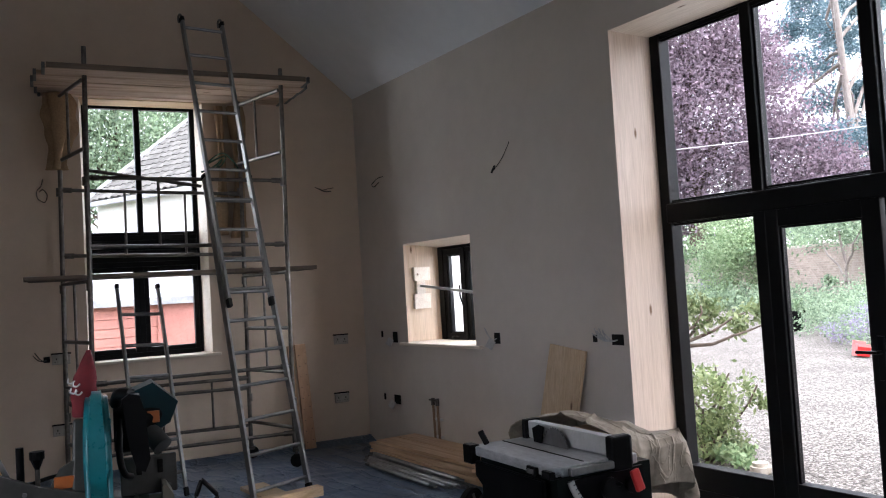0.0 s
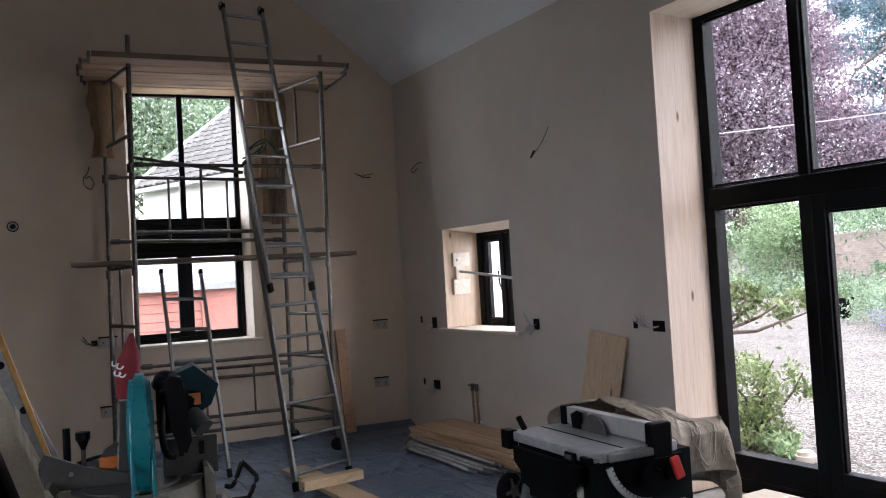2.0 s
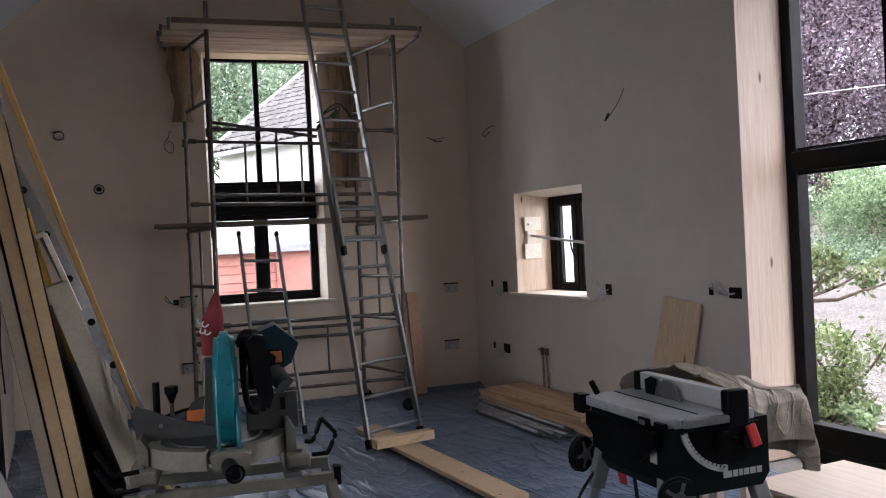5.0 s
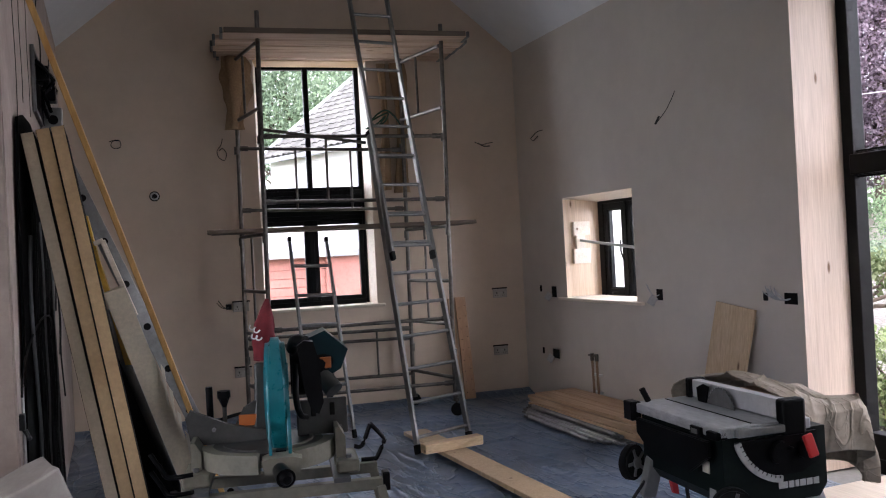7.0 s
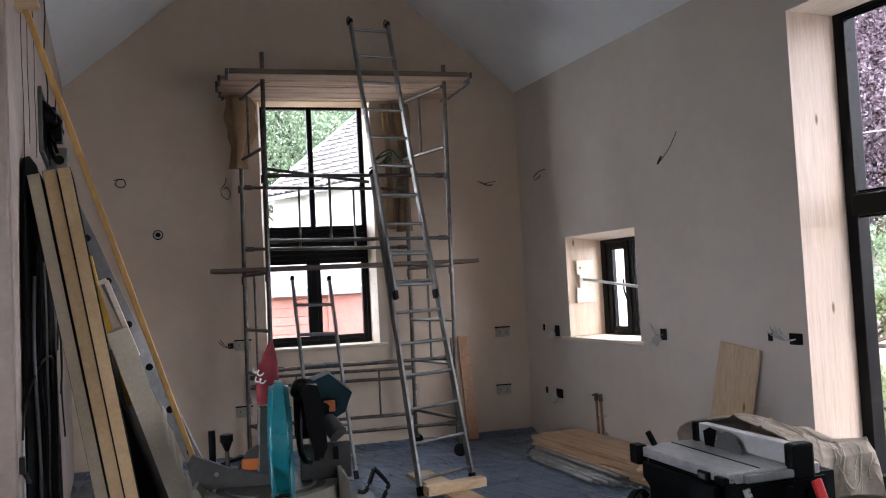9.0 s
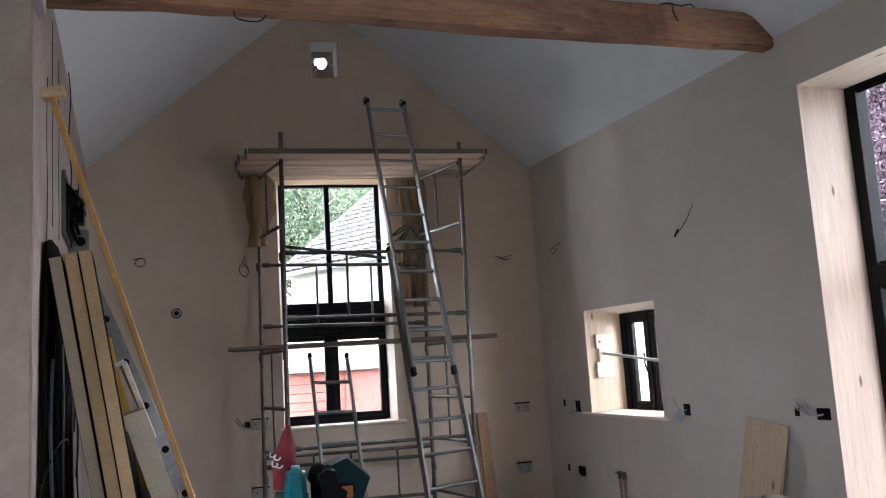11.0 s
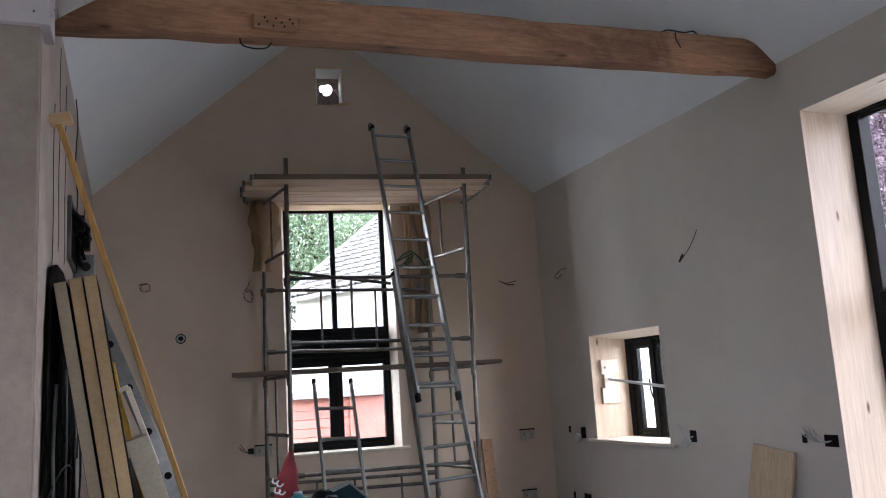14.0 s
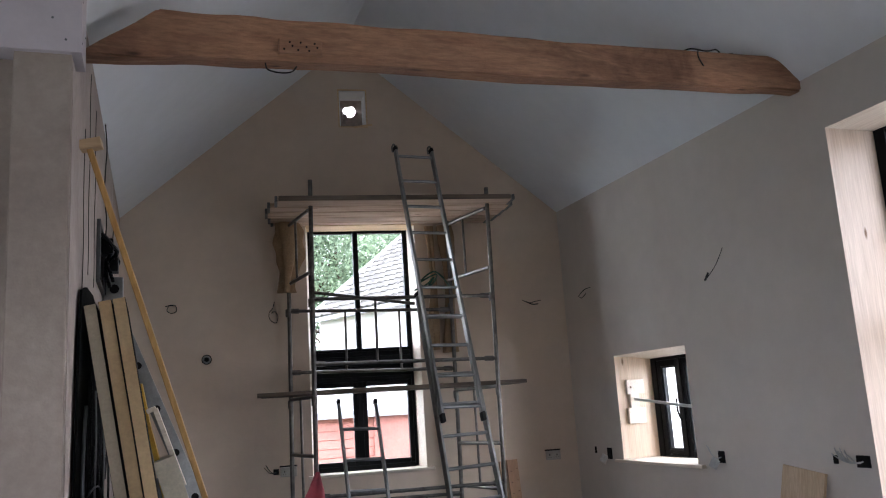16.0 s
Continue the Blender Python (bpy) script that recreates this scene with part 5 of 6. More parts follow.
# near-black facings paint in the shade of the gaps between these panels
for i, (lx, hx_, h, core) in enumerate(((-0.441, -0.775, 2.022, M_INSUL_PALE), (-0.384, -0.715, 2.037, M_INSUL), (-0.326, -0.657, 2.046, M_INSUL))):
    panel("insulation_panel", "thick insulation panel with buff foam edge leaning on rough wall", (lx, 0.0), (hx_, h), (0.051, 0.054, 0.053)[i], (3.75 - 0.005 * i, 4.22), core, M_HOLE, "leaning panels")
panel("offcut_panel", "pale insulation offcut with a torn edge leaning on longer panels", (-0.130, 0.0), (-0.559, 1.325), 0.105, (4.30, 4.72), M_OFFCUT, M_FOIL, "leaning panels")
off = bpy.data.objects["offcut_panel"]
rt = random.Random(8)
for k in range(4):
    z = 0.86 - 0.10 * k
    x = -0.559 + 0.429 * (1.325 - z) / 1.325 + 0.108
    w, h = 0.008 + 0.016 * rt.random(), 0.06 + 0.05 * rt.random()
    fl_ = prism(bmesh.new(), [(x - 0.012, z + h), (x + 0.006, z + h * 0.7), (x + w, z - h * 0.2), (x + 0.5 * w + 0.012, z - h), (x + 0.005, z - h * 0.6)], 4.285, 4.292)
    part("torn_flap", fl_, M_PAPER, off, "torn pale facing")
# black piece that fills the gap between the last panel and the offcut
bm = bmesh.new()
prism(bm, [(-0.35, 0), (-0.19, 0), (-0.60, 1.22), (-0.625, 1.22)], 4.47, 4.95)
solid("plastic_sheet", bm, M_BLACK, "black sheet filling the gap between insulation boards", "sheet")

prop = thing("timber_prop", "long pine prop with a crosshead leaning on the rough wall", "prop")
part("shaft", bar(bmesh.new(), (0.025, 4.40, 0.02), (-0.758, 3.735, 2.719), 0.025, 0.032, (0, 1, 0), 0.003), M_PINE_ORANGE, prop)
part("crosshead", bar(bmesh.new(), (-0.797, 3.735, 2.727), (-0.707, 3.735, 2.745), 0.06, 0.045, (0, 0, 1), 0.003), M_PINE_X, prop)

ladder("leaning_ladder", "aluminium ladder leaning on its edge behind the panels", (0.062, 4.68, 0.02), (0.02, 5.03, 0.02), (-0.79, 4.68, 2.08), (-0.832, 5.03, 2.08), 9, off=0.20, stile=(0.026, 0.078))
lean = bpy.data.objects["leaning_ladder"]
for k in range(8):
    t = (0.20 + 0.25 * k) / 2.23
    part("rung_socket", disc(bmesh.new(), (0.062 - 0.852 * t, 4.665, 0.02 + 2.06 * t), (0, 1, 0), 0.019, 0.008, 16), M_HOLE, lean, "dark open rung end", smooth=40)
frame_small = thing("timber_frame_offcut", "thin pale timber frame leaning on the panels", "frame")
part("strip", bar(bmesh.new(), (-0.435, 4.5, 1.20), (-0.575, 4.5, 1.59), 0.024, 0.03, (0, 1, 0), 0.002), M_SILL, frame_small)
part("strip", bar(bmesh.new(), (-0.572, 4.5, 1.592), (-0.615, 4.5, 1.575), 0.022, 0.03, (0, 1, 0), 0.002), M_SILL, frame_small)
bm = prism(bmesh.new(), [(-0.665, 1.72), (-0.643, 1.72), (-0.60, 1.50), (-0.555, 1.33), (-0.46, 0.95), (-0.50, 0.95)], 4.52, 4.56)
solid("orange_tool_handle", bm, M_YELLOW, "orange plastic case edge among the leaning boards", "case")
# foam chunk on a box near the doorway
ch = bmesh.new()
box(ch, -0.10, 0.10, -0.10, 0.10, 0.0, 0.25, 0.008)
bmesh.ops.subdivide_edges(ch, edges=ch.edges[:], cuts=2, use_grid_fill=True)
for v in ch.verts:
    v.co += 0.008 * noise.noise_vector(v.co * 12)
solid("foam_block", ch, M_SOCKET, "dusty white foam block standing on a plaster tub", "block", pose(-0.625, 3.16, 0.52, 4, -20, 25))
bm = tube(bmesh.new(), (-0.635, 3.16, 0.0), (-0.635, 3.16, 0.53), 0.10, 20, 0.12)
solid("tub", bm, M_BLACK, "black plastic tub under a foam block", "tub", smooth=40)

# meter recess with consumer unit and cables
unit = thing("switch_box", "open black metal back box with tangled cables in the rough wall", "switch box", F)
# near-black plate in place of the recess's unlit depth
bm = box(bmesh.new(), XL - 0.03, XL + 0.010, 4.95, 6.15, 2.32, 2.66, 0.004)
part("back_plate", bm, M_HOLE, unit)
bm = bmesh.new()
for z in (2.32, 2.66):
    box(bm, XL + 0.002, XL + 0.022, 4.93, 6.17, z - 0.012, z + 0.012, 0.003)
box(bm, XL + 0.002, XL + 0.022, 4.93, 4.96, 2.33, 2.65, 0.003)
part("box_rim", bm, M_GREY, unit, "bare metal rim")
bm = bmesh.new()
for i in range(9):
    y = 4.98 + 0.05 * i
    wire(bm, [(XL + 0.02, y, 2.60 - 0.01 * (i % 3)), (XL + 0.08 + 0.02 * (i % 2), y + 0.04, 2.53 - 0.02 * (i % 3)), (XL + 0.05, y + 0.10, 2.45), (XL + 0.07 - 0.02 * (i % 2), y + 0.06, 2.38 - 0.03 * (i % 2))], 0.011)
part("cable_tangle", bm, M_BLACK, unit, smooth=50)
bm = bmesh.new()
box(bm, XL + 0.02, XL + 0.085, 5.02, 5.14, 2.49, 2.58, 0.008)
box(bm, XL + 0.03, XL + 0.105, 5.20, 5.32, 2.42, 2.50, 0.008)
part("terminal_block", bm, M_BLACK, unit)
part("metal_bracket", box(bmesh.new(), XL + 0.01, XL + 0.125, 5.42, 5.50, 2.26, 2.42, 0.006), M_ALU, unit, "bare metal bracket")
part("knockout", disc(bmesh.new(), (XL + 0.075, 5.418, 2.345), (0, 1, 0), 0.028, 0.006, 18), M_HOLE, unit)
for y, z0, z1, w in ((5.35, 2.3, 3.38, 0.004), (6.3, 2.0, 3.0, 0.0035), (5.72, 1.2, 2.4, 0.006), (6.02, 0.9, 2.42, 0.007), (6.2, 0.6, 2.4, 0.006)):
    rnd = random.Random(int(y * 100))
    pts = [(XL + 0.012 + 0.02 * rnd.random(), y + 0.05 * (rnd.random() - 0.5), z1 + (z0 - z1) * k / 7) for k in range(8)]
    solid("wall_cable", wire(bmesh.new(), pts, w), M_CABLE_B, "black cable run down the unfinished wall", "cable", F, group="wall cables", smooth=60)
for y, w in ((4.78, 0.03), (4.93, 0.022), (5.05, 0.026), (5.2, 0.018)):
    solid("black_conduit", tube(bmesh.new(), (XL - 0.16, y, 0.0), (XL - 0.14, y + 0.05, 1.7 + 0.2 * math.sin(y * 9)), w, 10), M_BLACK, "black plastic conduit standing in the doorway", "conduit", F, group="conduits", smooth=50)
bm = wire(bmesh.new(), [(XL + 0.012, 3.50, 0.0), (XL + 0.012, 3.505, 0.4), (XL + 0.012, 3.51, 0.75), (XL + 0.012, 3.52, 1.02)], 0.006)
solid("grey_conduit", bm, M_CABLE_W, "thin grey conduit running up the rough wall", "conduit", F, smooth=60)
bm = box(bmesh.new(), XL - 0.002, XL + 0.02, 3.47, 3.51, 0.86, 0.92, 0.004)
wire(bm, [(XL + 0.02, 3.48, 0.86), (XL + 0.03, 3.48, 0.83), (XL + 0.03, 3.50, 0.83), (XL + 0.01, 3.51, 0.86)], 0.008)
solid("pull_switch", bm, M_CABLE_B, "dark conduit box on the rough wall", "switch", F)
# sheet cut to the doorway's dark outline and put over it as shade
bm = bmesh.new()
q = [(3.80, 2.09), (4.05, 2.14), (4.45, 2.16), (5.30, 2.0), (5.9, 0.0), (3.49, 0.0), (3.50, 0.5), (3.58, 0.95), (3.64, 1.28), (3.67, 1.55), (3.72, 1.85)]
prism(bm, q, -0.022, -0.012)
solid("damp_proof_sheet", bm, M_DOORWAY_DARK, "black sheet over the doorway in place of its darkness", "membrane", side_w)
solid("wall_cable", wire(bmesh.new(), [(XL + 0.012, 3.50, 0.98), (XL + 0.02, 3.56, 1.10), (XL + 0.035, 3.9, 1.20), (XL + 0.05, 4.3, 1.24), (XL + 0.06, 4.6, 1.20), (XL + 0.05, 4.8, 1.02)], 0.005), M_CABLE_B, "black cable looped across the unfinished wall", "cable", F, group="wall cables", smooth=60)
# cables; every fourth is grey to draw the pale reflected streaks there
rk = random.Random(12)
for k in range(9):
    y = 3.85 + 0.16 * k
    top = 1.75 - 0.35 * rk.random()
    pts = [(XL + 0.03 + 0.015 * rk.random(), y + 0.03 * rk.random(), top * (1 - j / 6) + 0.02) for j in range(7)]
    solid("wall_cable", wire(bmesh.new(), pts, 0.004 + 0.005 * rk.random()), M_CABLE_B if k % 4 else M_GREY, "cable hanging over the black doorway sheet", "cable", F, group="wall cables", smooth=60)
# scored lines in the undercoat
bm = bmesh.new()
for y, z0, z1 in ((4.35, 2.25, 3.3), (4.75, 2.25, 3.25), (4.05, 1.6, 2.9)):
    pts = [(XL + 0.001, y + 0.02 * math.sin(k * 1.7), z0 + (z1 - z0) * k / 8) for k in range(9)]
    wire(bm, pts, 0.0022)
solid("plaster_crack", bm, M_HOLE, "thin cracks in rough undercoat plaster", "crack", F, kind="structure")


# ---- sockets, boxes and loose wires on the walls ----
def socket(m, group="sockets", plate=(0.146, 0.086)):
    s = thing("double_socket", "dusty white double wall socket on bare plaster", "socket", m, group)
    w, h = plate
    part("plate", a_box(-w / 2, w / 2, -0.014, 0.0, -h / 2, h / 2, 0.004), M_SOCKET, s)
    for x in (-0.036, 0.036):
        bm = bmesh.new()
        box(bm, x - 0.004, x + 0.004, -0.0155, -0.013, -0.004, 0.012)
        box(bm, x - 0.015, x - 0.007, -0.0155, -0.013, -0.022, -0.017)
        box(bm, x + 0.007, x + 0.015, -0.0155, -0.013, -0.022, -0.017)
        part("pin_holes", bm, M_HOLE, s)
        part("rocker", a_box(x - 0.008, x + 0.008, -0.018, -0.013, 0.022, 0.036, 0.002), M_SOCKET, s)
    return s


g_at = lambda x, z: pose(x, GABLE_Y, z)
for x, z in ((2.65, 0.995), (2.63, 0.43), (0.145, 0.43), (0.155, 1.03)):
    socket(g_at(x, z))
    solid("socket_slot", a_box(-0.078, 0.078, -0.002, 0.0, 0.04, 0.056), M_HOLE, "dark gap above a wall socket", "gap", g_at(x, z), group="socket gaps", kind="structure")


def back_box(m, w, h, wires, seed, label="black wall box with loose wires", flap=False, mat=None):
    t = thing("wall_box", label, "wall box", m, "wall boxes")
    part("box", a_box(-w / 2, w / 2, -0.004, 0.03, -h / 2, h / 2, 0.003), M_HOLE, t)
    r = random.Random(seed)
    for k in range(wires):
        bm = wire(bmesh.new(), [(0, 0, 0), (-0.02 - 0.008 * k, -0.03, -0.008), (-0.05 - 0.014 * k, -0.045, 0.0 + 0.03 * r.random()), (-0.09 - 0.014 * k, -0.03 - 0.02 * r.random(), 0.02 + 0.07 * r.random())], 0.0035)
        part("wire", bm, mat or M_CABLE_W, t, smooth=60)
    if flap:
        bm = box(bmesh.new(), -0.033, 0.033, -0.045, -0.037, -0.07, 0.0, 0.003)
        bmesh.ops.transform(bm, matrix=pose(-0.035, 0, -0.02, -12, 28, 20), verts=bm.verts[:])
        part("faceplate", bm, M_CABLE_W, t, "white faceplate hanging by its wires")
    return t


e_at = lambda y, z: side @ pose(-y, 0, z)
back_box(e_at(7.05, 1.035), 0.035, 0.06, 0, 1, "small dark slot cut in the plaster")
back_box(e_at(6.80, 1.01), 0.085, 0.10, 0, 2, "wall box with a white faceplate hanging out", True)
back_box(e_at(7.06, 0.44), 0.035, 0.06, 0, 3, "small dark slot cut in the plaster")
back_box(e_at(6.82, 0.43), 0.12, 0.085, 0, 4, "wall box with a white faceplate hanging out", True)
back_box(e_at(5.20, 1.03), 0.075, 0.085, 2, 5, "wall box with a white faceplate hanging out", True)
back_box(e_at(3.90, 1.045), 0.105, 0.07, 8, 6, "black wall box with a spray of pale wires", False, M_CABLE_W)
back_box(e_at(4.11, 1.05), 0.04, 0.05, 0, 8, "small dark slot cut in the plaster")
back_box(g_at(0.045, 1.035), 0.05, 0.05, 2, 7, mat=M_CABLE_B)
jb = thing("junction_box", "round black box with coiled cable in the gable wall", "wall box", g_at(-0.545, 2.065))
part("rim", disc(bmesh.new(), (0, -0.002, 0), (0, 1, 0), 0.045, 0.012, 20), M_HOLE, jb)
part("coil", wire(bmesh.new(), [(0.03 * math.cos(a * 0.9), -0.015, 0.028 * math.sin(a * 0.9)) for a in range(12)], 0.008), M_CABLE_W, jb, smooth=60)


def loose_wire(m, pts, label, r=0.004, mat=None):
    solid("loose_wire", wire(bmesh.new(), pts, r), mat or M_CABLE_B, label, "wire", m, group="loose wires", smooth=60)


loose_wire(g_at(-0.85, 2.54), [(-0.05, -0.01, 0.02), (0, -0.02, 0.03), (0.04, -0.03, 0.02), (0.045, -0.03, -0.03), (0, -0.03, -0.045), (-0.035, -0.02, -0.02), (-0.02, -0.02, 0.02), (0.02, 0, 0.03)], "looped black wire end in the gable wall")
loose_wire(g_at(0.055, 2.46), [(0.01, 0, 0.11), (-0.005, -0.02, 0.05), (-0.04, -0.03, 0.0), (-0.03, -0.03, -0.06), (0.02, -0.03, -0.09), (0.04, -0.03, -0.03), (0.01, -0.02, 0.02), (-0.02, -0.02, 0.0)], "looped black wire hanging from the gable wall")
loose_wire(g_at(2.56, 2.48), [(-0.09, 0, 0.02), (-0.03, -0.02, -0.01), (0.03, -0.03, 0.0), (0.09, -0.03, 0.01)], "short wire end in the gable wall")
loose_wire(g_at(2.56, 2.475), [(-0.05, 0, 0.01), (0.0, -0.02, -0.02), (0.06, -0.03, -0.02)], "short wire end in the gable wall", 0.006)
loose_wire(e_at(6.95, 2.50), [(-0.16, 0, -0.02), (-0.06, -0.02, 0.0), (0.04, -0.03, 0.02), (0.14, -0.03, 0.02)], "short wire end in the long wall")
loose_wire(e_at(6.97, 2.47), [(-0.12, 0, 0.0), (-0.04, -0.02, -0.02), (0.05, -0.02, 0.01)], "short wire end in the long wall")
loose_wire(e_at(4.9, 2.51), [(0.0, 0, 0.0), (-0.01, -0.02, -0.05), (-0.06, -0.04, -0.13), (-0.17, -0.04, -0.20)], "wire hanging from the long wall", 0.0028)
loose_wire(e_at(5.07, 2.32), [(0.02, -0.035, 0.03), (-0.02, -0.04, -0.02)], "taped end of a hanging wire", 0.008)

pipes = thing("pipe_stubs", "pair of copper pipe stubs with valves rising from the floor", "pipe", side)
for i, u in enumerate((-6.13, -6.06)):
    pp = part("pipe", tube(bmesh.new(), (u, -0.035, 0.0), (u - 0.015, -0.035, 0.46), 0.011, 10), M_COPPER, pipes, smooth=40)
    bm = tube(bmesh.new(), (u - 0.015, -0.035, 0.44), (u - 0.015, -0.035, 0.50), 0.017, 10)
    tube(bm, (u - 0.015, -0.035, 0.485), (u - 0.05, -0.05, 0.485), 0.008, 8)
    part("valve", bm, M_STEEL, pp, "dull metal valve", smooth=40)
for z in (0.16, 0.31):
    part("pipe_clip", box(bmesh.new(), -6.16, -6.045, -0.03, 0.0, z, z + 0.018, 0.003), M_WHITE, pipes)

# prop and offcuts in the small window
stick = thing("bracing_stick", "pale batten wedged across the small window reveal", "batten", side)
part("batten", bar(bmesh.new(), (-6.535, 0.145, 1.476), (-5.50, 0.10, 1.380), 0.022, 0.022, (0, 0, 1), 0.002), M_WHITE, stick)
blk = thing("packing_block", "pine packing blocks pinned to the window reveal", "block", side)
for y0, y1, z0, z1 in ((0.077, 0.246, 1.52, 1.645), (0.10, 0.19, 1.40, 1.52), (0.07, 0.24, 1.265, 1.40)):
    b = bar(bmesh.new(), (-6.535, (y0 + y1) / 2, z0), (-6.535, (y0 + y1) / 2, z1), y1 - y0, 0.03, (1, 0, 0), 0.002)
    part("block", b, M_SILL, blk)

# ---- mitre saw on its stand ----
saw = thing("mitre_saw", "teal and black mitre saw with red dust bag on its stand", "mitre saw", pose(0.147, 2.62, 0, 0, 0, -4))
Z90 = pose(0, 0, 0, 0, 0, 90)


def rounded(bm, w=0.004, seg=2):
    bmesh.ops.bevel(bm, geom=[e for e in bm.edges if e.is_manifold and e.calc_face_angle(0) > 0.5], offset=w, segments=seg, affect="EDGES", clamp_overlap=True)
    return bm


def arc(cx, cz, r, a0, a1, n=14):
    return [(cx + r * math.cos(radians(a0 + (a1 - a0) * i / n)), cz + r * math.sin(radians(a0 + (a1 - a0) * i / n))) for i in range(n + 1)]


# base casting with a round turntable
RIM = (-0.035, 0.035)


def ring_sector(r0, r1, a0, a1, z0, z1, n=16):
    """A piece of a flat ring about the turntable's centre."""
    b = bmesh.new()
    o = arc(*RIM, r1, a0, a1, n) + arc(*RIM, r0, a1, a0, n)
    lo = [b.verts.new((x, y, z0)) for x, y in o]
    hi = [b.verts.new((x, y, z1)) for x, y in o]
    k = len(o)
    for i in range(k):
        j = (i + 1) % k
        b.faces.new((lo[i], lo[j], hi[j], hi[i]))
    for i in range(n):
        for vs_ in (lo, hi):
            b.faces.new((vs_[i], vs_[i + 1], vs_[k - 2 - i], vs_[k - 1 - i]))
    return b


base = part("base", rounded(ring_sector(0.170, 0.205, 182, 262, 0.832, 0.888), 0.005), M_CREAM, saw, smooth=40)
part("rim", rounded(ring_sector(0.170, 0.205, 292, 358, 0.832, 0.888), 0.005), M_CREAM, base)
bm = disc(bmesh.new(), (*RIM, 0.874), (0, 0, 1), 0.168, 0.02, 48)
part("turntable", bm, M_CAST, base, "scratched grey turntable", smooth=40)
part("turntable_ridge", ring_sector(0.128, 0.138, 270, 385, 0.884, 0.890), M_CREAM, base, "raised casting ridge")
part("turntable_ridge", ring_sector(0.128, 0.138, 160, 255, 0.884, 0.888), M_CAST, base)
part("kerf_plate", a_box(-0.012, 0.018, -0.13, 0.10, 0.884, 0.888), M_BLACK, base, "black slotted kerf plate")
bm = box(bmesh.new(), -0.20, 0.13, -0.02, 0.12, 0.812, 0.862, 0.01)
part("under_casting", bm, M_CREAM, base)
for x0, x1, zt in ((-0.262, -0.232, 0.915), (0.168, 0.198, 0.925)):
    bm = prism(bmesh.new(), [(x0, 0.80), (x1, 0.80), (x1, zt - 0.03), (x0 + 0.012, zt), (x0, zt)], -0.05, 0.05)
    part("foot_plate", rounded(bm, 0.004), M_CREAM, base)
for x0, x1 in ((-0.285, -0.205), (0.165, 0.235)):
    part("foot_block", a_box(x0, x1, -0.10, 0.07, 0.792, 0.832, bevel=0.008), M_CREAM, base)
for x in (-0.247, 0.205):
    part("foot_bolt", disc(bmesh.new(), (x, -0.06, 0.836), (0, 0, 1), 0.009, 0.012, 12), M_GREY, base)
bm = prism(bmesh.new(), [(-0.045, 0.838), (0.055, 0.838), (0.062, 0.876), (0.035, 0.884), (-0.03, 0.884), (-0.052, 0.876)], -0.205, -0.11)
part("arm", rounded(bm, 0.006), M_CREAM, base)
bm = tube(bmesh.new(), (0.0, -0.22, 0.852), (0.015, -0.30, 0.848), 0.023, 16, 0.027)
tube(bm, (0.015, -0.30, 0.848), (0.018, -0.318, 0.847), 0.020, 16, 0.012)
part("lock_knob", bm, M_BLACK, saw, "black lock knob", smooth=40)
# fences
bm = prism(bmesh.new(), [(-0.27, 0.885), (-0.01, 0.885), (-0.01, 0.905), (-0.16, 0.945), (-0.27, 0.995), (-0.285, 0.97)], 0.055, 0.075)
rounded(bm, 0.003)
fl = part("fence", bm, M_CAST, saw, "grey sliding fence")
bm = prism(bmesh.new(), [(-0.155, 0.90), (-0.015, 0.90), (-0.015, 1.005), (-0.075, 1.005), (-0.11, 0.985)], 0.08, 0.10)
part("fence_back", rounded(bm, 0.003), M_CAST, fl)
part("warning_label", a_box(-0.125, -0.07, 0.0765, 0.0785, 0.93, 0.965, 0.003), M_ORANGE, fl, "orange warning label")
bm = box(bmesh.new(), 0.055, 0.215, 0.055, 0.075, 0.885, 0.998, 0.004)
fr_ = part("fence", bm, M_CAST, saw, "grey fence plate with slots")
for x in (0.10, 0.16):
    part("slot", box(bmesh.new(), x, x + 0.016, 0.050, 0.056, 0.945, 0.985, 0.002), M_HOLE, fr_)
for x, z in ((-0.2, 0.93), (0.19, 0.905)):
    part("fence_bolt", disc(bmesh.new(), (x, 0.052, z), (0, 1, 0), 0.0065, 0.006, 12), M_GREY, saw)
# blade, guards, motor, handle
part("blade", disc(bmesh.new(), (0.004, 0.03, 1.02), (1, 0, 0), 0.150, 0.004, 48), M_ALU, saw, smooth=30)
bm = prism(bmesh.new(), arc(0.02, 1.03, 0.178, -25, 235, 26), -0.036, 0.040, Z90)
for v in bm.verts:
    k = (v.co.z - 0.85) / 0.36
    v.co.x *= 0.75 + 0.25 * math.sin(max(0, min(1, k)) * 3.1416)
up_guard = part("blade_guard", rounded(bm, 0.016, 3), M_TEAL, saw, "glossy teal upper blade guard", smooth=50)
bm = prism(bmesh.new(), arc(0.02, 1.01, 0.170, 170, 350, 20), -0.030, 0.028, Z90)
part("lower_guard", rounded(bm, 0.010, 3), M_TEAL, saw, "teal lower blade guard", smooth=50)
bm = bmesh.new()
wire(bm, [(0.030, -0.16 + 0.03 * k * k * 0.12, 0.86 + 0.055 * k) for k in range(6)], 0.006)
wire(bm, [(-0.026, -0.165 + 0.03 * k * k * 0.12, 0.86 + 0.055 * k) for k in range(6)], 0.005)
part("guard_rib", bm, M_TEAL, up_guard, smooth=60)
bm = tube(bmesh.new(), (0.042, 0.06, 1.09), (0.105, 0.06, 1.09), 0.075, 24)
tube(bm, (0.105, 0.06, 1.10), (0.175, 0.07, 1.13), 0.058, 24, 0.05)
